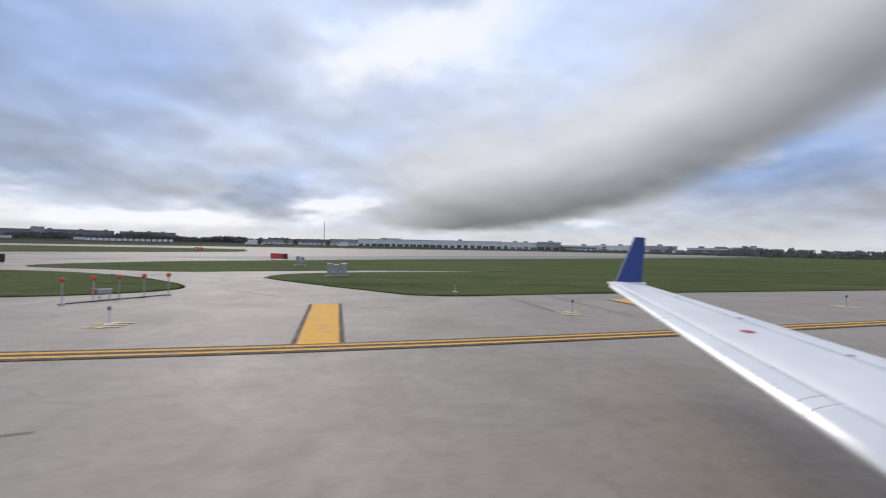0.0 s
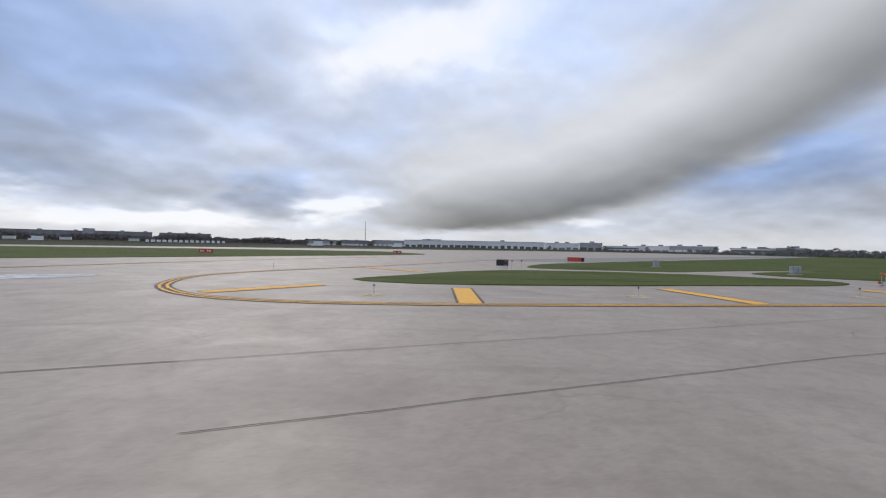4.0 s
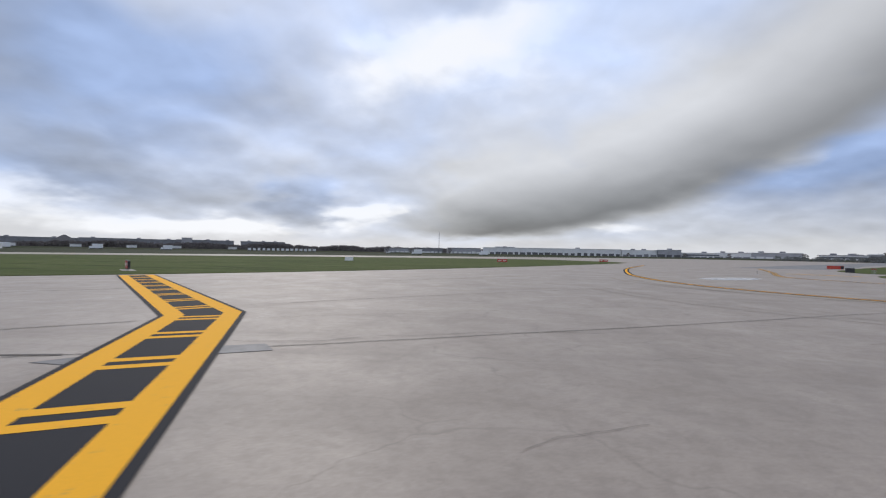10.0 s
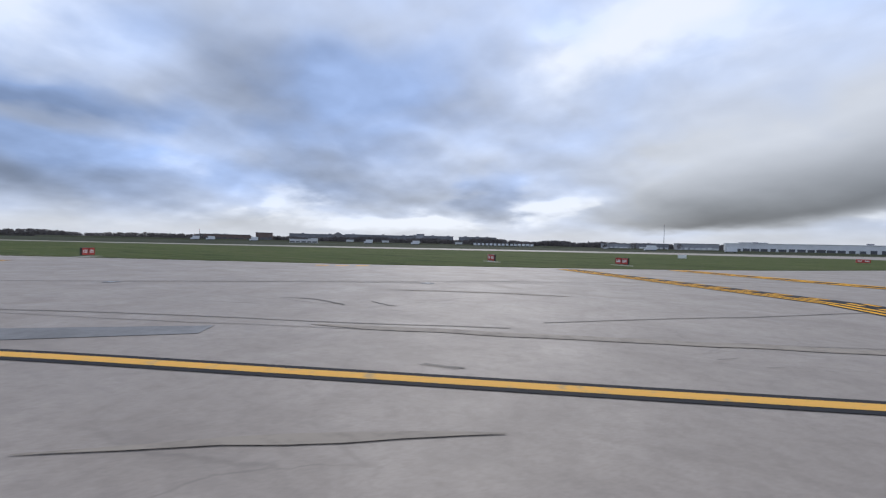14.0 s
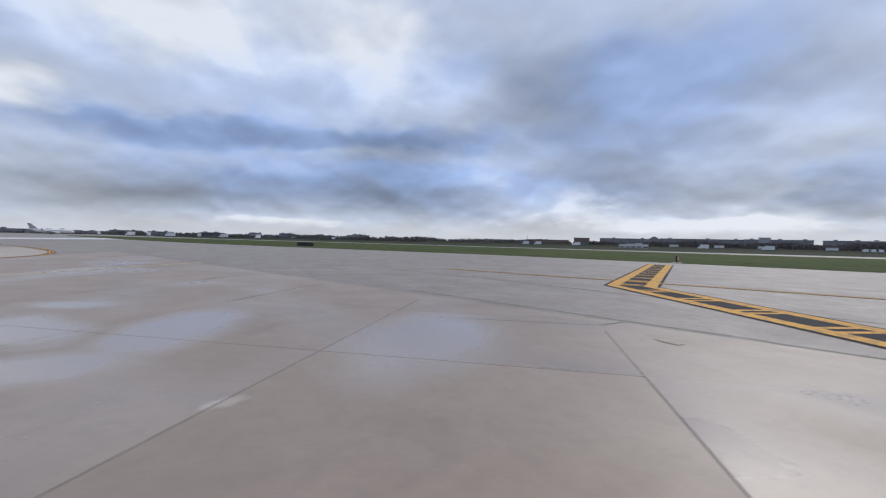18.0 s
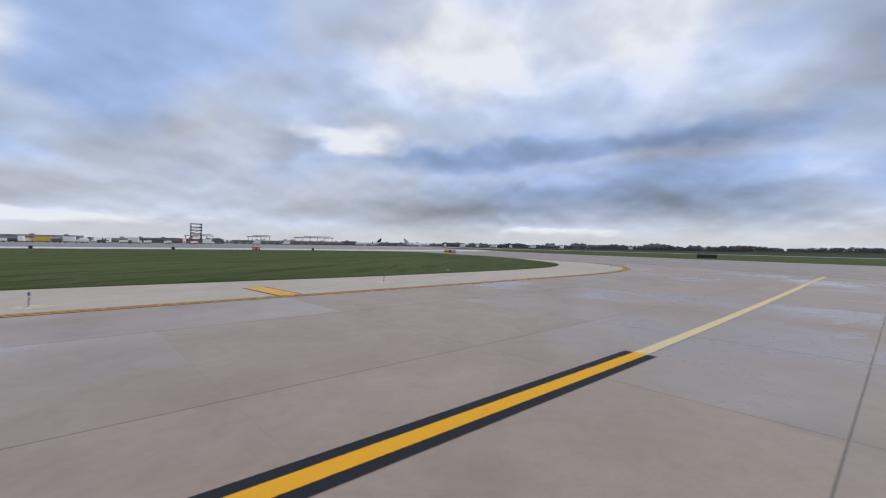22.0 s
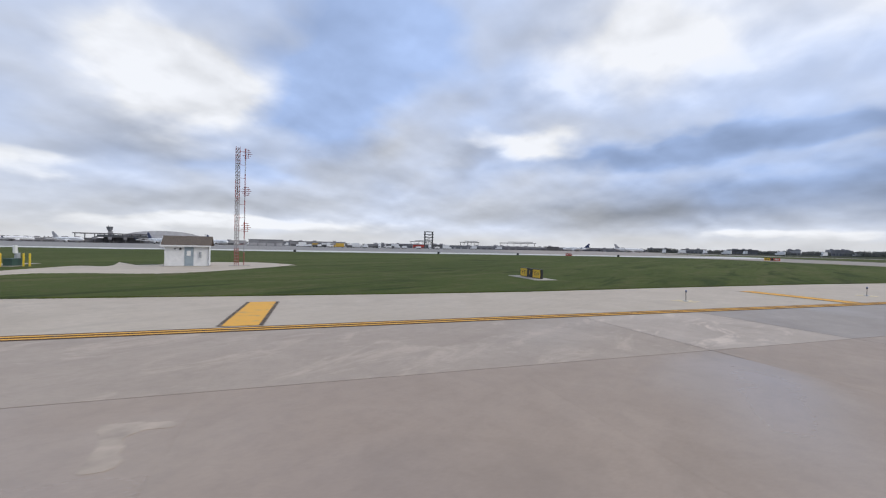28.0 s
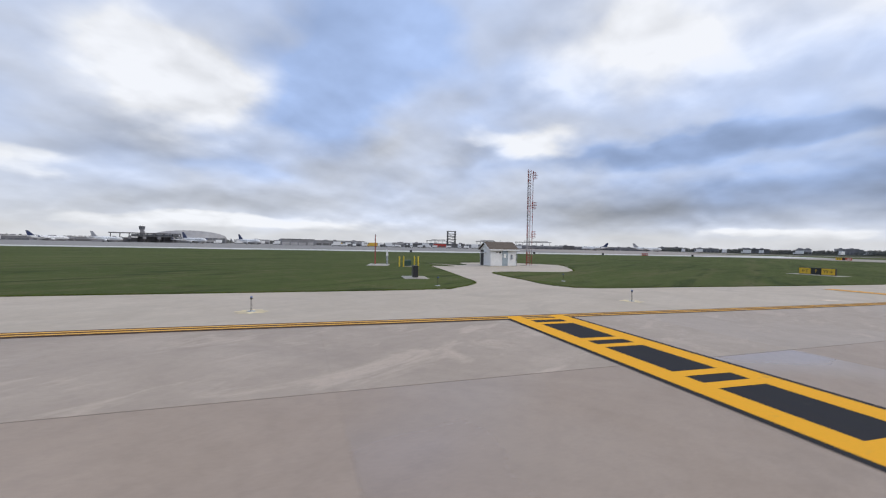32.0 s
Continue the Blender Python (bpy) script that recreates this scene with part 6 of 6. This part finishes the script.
trailer = thing("parked_trailer", pose(-345, 410, 0, 0, 0, 33), "white box trailer in a long parked row", "trailer", "row of white trailers")
part("box_body", box(-1.3, -4, 1.1, 1.3, 4, 3.6, 0.05), M_JET, trailer)
part("chassis", box(-1.0, -3.8, 0.7, 1.0, 3.8, 1.1), M_DARK, trailer)
for s in (-1, 1):
    part("wheel", tube((s * 0.8, 2.6, 0.5), (s * 1.15, 2.6, 0.5), 0.5, n=12), M_TYRE, trailer)
    part("support_leg", box(s * 0.8 - 0.08, -2.6, 0, s * 0.8 + 0.08, -2.4, 0.7), M_DARK, trailer)
for k in range(1, 15):
    copy_thing(trailer, pose(-345 + 4.4 * k, 410 + 2.1 * k, 0, 0, 0, 27))
for x, y, a in ((-612, 228, 56), (-602, 240, 56), (-420, 300, 30), (-470, 270, 40), (-380, 330, 35), (-540, 250, 50), (-150, 330, 20), (-90, 380, 10)):
    copy_thing(trk, pose(x, y, -0.05, 0, 0, a))


# trees: bare crowns of many small twig clumps
def tree_into(bm, x, y, h, rng, trunk=True, dens=46):
    if trunk:
        tube_bm(bm, (x, y, -0.1), (x, y, h * 0.5), h * 0.028, h * 0.012, 5, 1)
        for k in range(4):
            a = rng.random() * 6.28
            tube_bm(bm, (x, y, h * (0.28 + 0.06 * k)), (x + math.cos(a) * h * 0.25, y + math.sin(a) * h * 0.25, h * (0.6 + 0.08 * k)), h * 0.012, h * 0.004, 4, 1)
    for k in range(dens):
        a, u = rng.random() * 6.283, rng.random()
        rr = h * 0.36 * math.sqrt(rng.random()) * (0.55 + 0.6 * math.sin(math.pi * min(1, u * 0.9 + 0.1)))
        c = Vector((x + rr * math.cos(a), y + rr * math.sin(a), h * (0.3 + 0.7 * u)))
        s = h * (0.05 + 0.06 * rng.random())
        d1 = Vector((rng.uniform(-1, 1), rng.uniform(-1, 1), rng.uniform(-1, 1))).normalized() * s
        d2 = Vector((rng.uniform(-1, 1), rng.uniform(-1, 1), rng.uniform(-0.6, 1))).normalized() * s
        bm.faces.new([bm.verts.new(c + d1), bm.verts.new(c + d2), bm.verts.new(c - d1 * 0.8), bm.verts.new(c - d2)])


def tree_line(a, b, n, h0, h1, spread, mat, label, seed):
    rng = random.Random(seed)
    bm = bmesh.new()
    for k in range(n):
        s = (k + rng.random()) / n
        x, y = a[0] + (b[0] - a[0]) * s + rng.uniform(-spread, spread), a[1] + (b[1] - a[1]) * s + rng.uniform(-spread, spread)
        h = rng.uniform(h0, h1) * (0.8 + 0.3 * noise.noise(Vector((x * 0.02, y * 0.02, seed))))
        for q in range(64):
            u = rng.random()
            r = h * 0.55 * math.sqrt(rng.random()) * (1.0 - 0.6 * u * u)
            w = rng.random() * 6.283
            c = Vector((x + r * math.cos(w), y + r * math.sin(w), h * (0.05 + 0.92 * u)))
            e = h * (0.06 + 0.085 * rng.random())
            d1 = Vector((rng.uniform(-1, 1), rng.uniform(-1, 1), rng.uniform(-0.6, 0.6))).normalized() * e
            d2 = Vector((rng.uniform(-0.6, 0.6), rng.uniform(-0.6, 0.6), 1)).normalized() * e
            bm.faces.new([bm.verts.new(c + d1), bm.verts.new(c + d2), bm.verts.new(c - d1 * 0.8), bm.verts.new(c - d2)])
    tagged(mesh_ob("tree_line", bm, [mat, M_BARK]), label, "trees", kind="stuff")


TL = "distant line of bare grey-brown trees"
LL = "distant line of green trees with haze in their colour"
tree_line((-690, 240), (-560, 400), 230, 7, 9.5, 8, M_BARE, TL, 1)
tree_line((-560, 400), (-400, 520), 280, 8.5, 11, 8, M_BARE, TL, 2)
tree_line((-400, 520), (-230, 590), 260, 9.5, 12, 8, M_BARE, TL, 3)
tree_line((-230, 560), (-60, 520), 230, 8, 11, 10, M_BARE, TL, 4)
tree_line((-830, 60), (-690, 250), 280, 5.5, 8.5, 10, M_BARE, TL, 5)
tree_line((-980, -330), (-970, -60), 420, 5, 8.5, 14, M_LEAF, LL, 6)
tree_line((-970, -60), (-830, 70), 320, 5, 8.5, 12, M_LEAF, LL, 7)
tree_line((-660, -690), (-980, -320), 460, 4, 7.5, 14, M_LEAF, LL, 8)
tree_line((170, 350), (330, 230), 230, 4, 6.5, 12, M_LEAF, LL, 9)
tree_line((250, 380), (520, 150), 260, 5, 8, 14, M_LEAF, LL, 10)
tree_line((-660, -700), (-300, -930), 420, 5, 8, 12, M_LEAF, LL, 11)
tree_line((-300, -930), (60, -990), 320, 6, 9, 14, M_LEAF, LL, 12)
for k, (x, y, h) in enumerate(((-128, 470, 7.5), (-175, 470, 7), (-205, 474, 8), (190, 352, 6.4), (232, 324, 8), (258, 312, 7), (112, 400, 5.5), (62, 415, 5), (150, 392, 5.5))):
    t = thing("tree", pose(x, y, -0.06), "bare grey-brown tree beside a warehouse", "tree", "trees by the warehouses")
    rng = random.Random(40 + k)
    bm = bmesh.new()
    tube_bm(bm, (0, 0, 0), (0, 0, h * 0.55), h * 0.03, h * 0.012, 6)
    for q in range(5):
        a = rng.random() * 6.28
        tube_bm(bm, (0, 0, h * (0.25 + 0.06 * q)), (math.cos(a) * h * 0.26, math.sin(a) * h * 0.26, h * (0.55 + 0.08 * q)), h * 0.012, h * 0.004, 5)
    part("trunk", bm, M_BARK, t)
    bm = bmesh.new()
    tree_into(bm, 0, 0, h, rng, False, 120)
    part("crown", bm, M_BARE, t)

# low banks in front of the far buildings
for pts, label in (([(-700, 120), (-560, 300), (-400, 420), (-250, 500), (-130, 440), (-30, 410), (90, 395), (210, 330), (330, 200)], "low grassy bank before the warehouses"),):
    ln = spline(pts, 12)
    bm = bmesh.new()
    rows = []
    for i, q in enumerate(ln):
        d = (ln[min(i + 1, len(ln) - 1)] - ln[max(i - 1, 0)]).normalized()
        nn = Vector((-d.y, d.x, 0))
        top = 1.5 + 0.5 * noise.noise(q * 0.02)
        rows.append([bm.verts.new((*(q + nn * o)[:2], z)) for o, z in ((-9, -0.1), (-3, top), (3, top), (9, -0.1))])
    for a, b in zip(rows, rows[1:]):
        for i in range(3):
            bm.faces.new((a[i], b[i], b[i + 1], a[i + 1]))
    bmesh.ops.recalc_face_normals(bm, faces=bm.faces)
    tagged(mesh_ob("earth_bank", bm, M_FIELD, smooth=True), label, "bank", kind="structure")

# ---- wing of the jet that carries the camera, fixed at its starting place ----
M_WING = plain("grey_white_wing_paint", (0.80, 0.80, 0.79), 0.4, 0, 0.05, 1.5)
M_POLISH = plain("polished_aluminium", (0.86, 0.84, 0.80), 0.3, 0.35, 0.05, 2.0)
M_BLUEW = plain("blue_winglet_paint", (0.016, 0.045, 0.20), 0.4, 0, 0.12, 1.5)
wing = thing("aircraft_wing", pose(-0.00, 0.00, 0, 0, 0, -0.01), "white jet wing with a polished leading edge and blue winglet", "aircraft wing")
OUT = (1.3, 3.2, 5.2, 7.2, 8.7, 9.2)


def rib(d):
    """Front, rear and height of the wing at a distance out."""
    front = 2.1 + 0.155 * d + (0.12 if d > 9 else 0.0)
    return front, 4.77 - 0.04 * d, 1.05 + 0.0687 * d


def over(d, u):
    """A point on the wing's upper face."""
    f, r, z = rib(d)
    t = 0.58 * (0.2969 * math.sqrt(u) - 0.126 * u - 0.3516 * u * u + 0.2843 * u ** 3 - 0.1036 * u ** 4) * (r - f)
    return Vector((f + u * (r - f), d, z + t))


def skin(c0, c1, lift, shrink=1.0, steps=7):
    """A closed shell over part of the chord, from c0 to c1."""
    bm = bmesh.new()
    rings = []
    for d in OUT:
        f, r, z = rib(d)
        ch = r - f
        ring = []
        for side in (1, -1):
            for i in range(steps):
                u = c0 + (c1 - c0) * (i if side > 0 else steps - 1 - i) / (steps - 1)
                t = 0.58 * (0.2969 * math.sqrt(max(u, 0)) - 0.126 * u - 0.3516 * u * u + 0.2843 * u ** 3 - 0.1036 * u ** 4) * ch * shrink
                ring.append(bm.verts.new((f + u * ch, d, z + side * t - (0.0 if side > 0 else 0.004) + lift)))
        rings.append(ring)
    n = len(rings[0])
    for a, b in zip(rings, rings[1:]):
        for i in range(n):
            bm.faces.new((a[i], a[(i + 1) % n], b[(i + 1) % n], b[i]))
    bm.faces.new(rings[0][::-1]), bm.faces.new(rings[-1])
    bmesh.ops.remove_doubles(bm, verts=bm.verts, dist=0.0005)
    bmesh.ops.recalc_face_normals(bm, faces=bm.faces)
    return bm


part("leading_edge", skin(0.0, 0.13, 0.003, 1.02, 9), M_POLISH, wing, "polished metal leading edge", True)
part("wing_skin", skin(0.13, 0.72, 0.0), M_WING, wing, "", True)
part("flap", skin(0.725, 1.0, -0.006, 0.97), M_WING, wing, "", True)
bm = bmesh.new()
foot, top = [(3.78, 9.2, 1.70), (4.33, 9.2, 1.69)], [(4.54, 9.5, 2.70), (4.31, 9.5, 2.71)]
for o in (-0.03, 0.03):
    bm.faces.new([bm.verts.new((x, y + o, z)) for x, y, z in foot + top])
bm.verts.ensure_lookup_table()
for i in range(4):
    bm.faces.new((bm.verts[i], bm.verts[(i + 1) % 4], bm.verts[4 + (i + 1) % 4], bm.verts[4 + i]))
bmesh.ops.recalc_face_normals(bm, faces=bm.faces)
let = part("winglet", bm, M_BLUEW, wing, "blue painted winglet")
part("winglet_root", box(3.62, 9.12, 1.66, 4.42, 9.27, 1.715, 0.02), M_WING, let)
p = over(4.93, 0.42)
part("filler_cap", tube(p - Vector((0, 0, 0.004)), p + Vector((0, 0, 0.008)), 0.075, 0.072, 20), M_RED, wing, "small red fuel filler mark")
for d in (2.95, 3.1):
    bm = bmesh.new()
    for i in range(6):
        tube_bm(bm, over(d, 0.004 + 0.021 * i), over(d, 0.025 + 0.021 * i), 0.007, n=5)
    part("slat_joint", bm, M_GREY, wing)
for d in (4.2, 5.8, 7.4):
    part("flap_track", tube(over(d, 0.70) + Vector((0, 0, 0.002)), over(d, 0.74) + Vector((0, 0, 0.0)), 0.012, n=6), M_GREY, wing)
# gear out of view, added so that the wing stands on the ground
part("gear_leg", tube((3.9, 1.75, 0.5), (3.7, 1.6, 1.16), 0.09, 0.1, 12), M_STEEL, wing)
part("axle", tube((3.9, 1.45, 0.42), (3.9, 2.05, 0.42), 0.05, n=10), M_STEEL, wing)
for y in (1.42, 1.84):
    w = part("wheel", tube((3.9, y, 0.42), (3.9, y + 0.24, 0.42), 0.42, 0.42, 24), M_TYRE, wing)
    part("rim", tube((3.9, y - 0.01, 0.42), (3.9, y + 0.25, 0.42), 0.2, 0.2, 18), M_STEEL, w)

# ---- apron slabs, one by one ----
U, V = Vector((-0.822, 0.569, 0)), Vector((0.569, 0.822, 0))
SU, SV = 5.49, 6.45


def north_of_bed(p):
    return (p.y + 87.9) - (p.x + 174.2) * 0.472 > 0


def slab_mesh(w, h, name, mat=M_SLAB, bevel=0.006):
    bm = bmesh.new()
    box_bm(bm, -w / 2, -h / 2, -0.02, w / 2, h / 2, 0.0, bevel)
    me = bpy.data.meshes.new(name)
    bm.to_mesh(me)
    bm.free()
    me.materials.append(mat)
    return me


turn = Matrix.Rotation(math.atan2(U.y, U.x), 4, "Z")
whole, half = slab_mesh(SU - 0.022, SV - 0.028, "slab"), slab_mesh(SU - 0.003, 5.4, "slab", M_STRIP, 0.002)
plain_half = slab_mesh(SU - 0.003, 5.4, "slab", M_SLAB, 0.002)
pale_half = slab_mesh(SU - 0.003, 5.4, "slab", M_SLAB_PALE, 0.002)
grey_half = slab_mesh(SU - 0.003, 5.4, "slab", M_SLAB_GREY, 0.002)
tight = slab_mesh(SU - 0.003, SV - 0.028, "slab", M_SLAB, 0.002)
for i in range(-12, 17):
    for j in range(-1, 8):
        if j < 0:
            c = U * (11.96 + SU * (i + 0.5)) + V * (-194.0 - 2.72)
        else:
            c = U * (11.96 + SU * (i + 0.5)) + V * (-194.0 + SV * (j + 0.5))
        if north_of_bed(c + V * 3.6) or north_of_bed(c + V * 3.2 + U * 2.7) or c.x > -62 or c.x < -206 or (j < 0 and c.x < -176):
            continue
        o = new("slab", (half if i < 0 else pale_half if i == 0 else grey_half if i <= 4 else plain_half) if j < 0 else (whole if i >= 8 and j < 6 else tight))
        o.matrix_basis = Matrix.Translation(c) @ turn
        o.parent = slab_bed

seal = bmesh.new()
for i in (0, 1, 2, 4, 5, 7, 8, 9, 10, 11, 12, 13, 14, 15, 16, 17):
    c = U * (11.96 + SU * i)
    q = [c + V * (-199.6 + 2 * k) for k in range(27)]
    band(seal, [p for p in q if p.dot(V) < -155.2 and not north_of_bed(p + V * 1.2) and -207 < p.x < -62] or [q[0], q[0] + V * 0.01], -0.013, 0.013, -0.006)
for j in range(0, 8):
    c = V * (-194.0 + SV * j)
    q = [c + U * (-50 + 2 * k) for k in range(84)]
    band(seal, [p for p in q if not north_of_bed(p + V * 0.4) and -207 < p.x < -62] or [q[0], q[0] + U * 0.01], -0.02, 0.02, -0.0062)
tagged(mesh_ob("joint_seal", seal, M_SEAL), "dark tar seal in the joints between slabs", "joint seal", kind="stuff")
for i, v0, v1, wd in ((0, -199.3, -193.2, 0.022), (1, -199.3, -191.6, 0.025), (2.04, -199, -192.3, 0.02), (3.1, -194.6, -189.3, 0.014), (4.06, -195, -187.5, 0.018)):
    ends = [U * (11.96 + SU * i) + V * (v0 + (v1 - v0) * k / 3) for k in range(4)]
    tar_line("pavement_joint", [(p.x, p.y) for p in ends], wd, M_SEAL, "dark weathered joint between brown slabs", 0.04)

# ---- grass blades along the edges of the pavement ----
def tufts(name, line, count, seed, inside=0.5):
    """Blades in small tufts that break up the edge of a lawn."""
    rng = random.Random(seed)
    ln = spline(line, 0.8)
    bm = bmesh.new()
    for k in range(count):
        i = rng.randrange(len(ln) - 1)
        p = ln[i].lerp(ln[i + 1], rng.random())
        d = (ln[i + 1] - ln[i]).normalized()
        n = Vector((-d.y, d.x, 0))
        p = p + n * (rng.gauss(0.0, inside))
        h = rng.uniform(0.012, 0.04)
        for q in range(4):
            a = rng.random() * 6.283
            lean = Vector((math.cos(a), math.sin(a), 0))
            side = Vector((-lean.y, lean.x, 0)) * rng.uniform(0.012, 0.03)
            foot = p + lean * rng.uniform(0, 0.05)
            bm.faces.new([bm.verts.new(foot - side), bm.verts.new(foot + side), bm.verts.new(foot + lean * h * 0.6 + Vector((0, 0, h + 0.03)))])
    tagged(mesh_ob(name, bm, M_BLADE), "short ragged grass blades along the pavement edge", "grass", kind="stuff")


M_BLADE = turf("grass_blades", (0.12, 0.17, 0.035), (0.16, 0.21, 0.05), (0.26, 0.24, 0.10))
tufts("grass_tufts", [(-44.6, 11.9), (-35, 13.2), (-28.1, 14.8), (-17, 17.1), (-13.2, 21.2), (-17.5, 25.5), (-22.5, 28.6)], 2600, 11, 0.05)
tufts("grass_tufts", [(-12.1, 29), (-10.2, 27), (-3.5, 22), (0, 20.5), (8.3, 23.2), (31.4, 29.9)], 1800, 12, 0.05)
tufts("grass_tufts", [(-205, -118.4), (-192, -120.8), (-174.4, -131.6), (-157.2, -145), (-140, -156), (-127.5, -163.6), (-112, -175.2), (-105.2, -181)], 5200, 13, 0.05)
tufts("grass_tufts", [(-105.2, -181), (-109, -186.5), (-113.5, -191.3), (-116.2, -191), (-121.5, -187), (-131, -190.5), (-137, -194)], 2200, 14, 0.05)
tufts("grass_tufts", [(-119, -203), (-112.8, -196.4), (-106.5, -190), (-103.4, -187), (-99.6, -186), (-97, -186.9), (-82.8, -196.8), (-70, -205.5)], 3000, 15, 0.05)
tufts("grass_tufts", [(-213, -49), (-160, -21.8), (-127, 2), (-98, 35)], 3000, 16, 0.05)
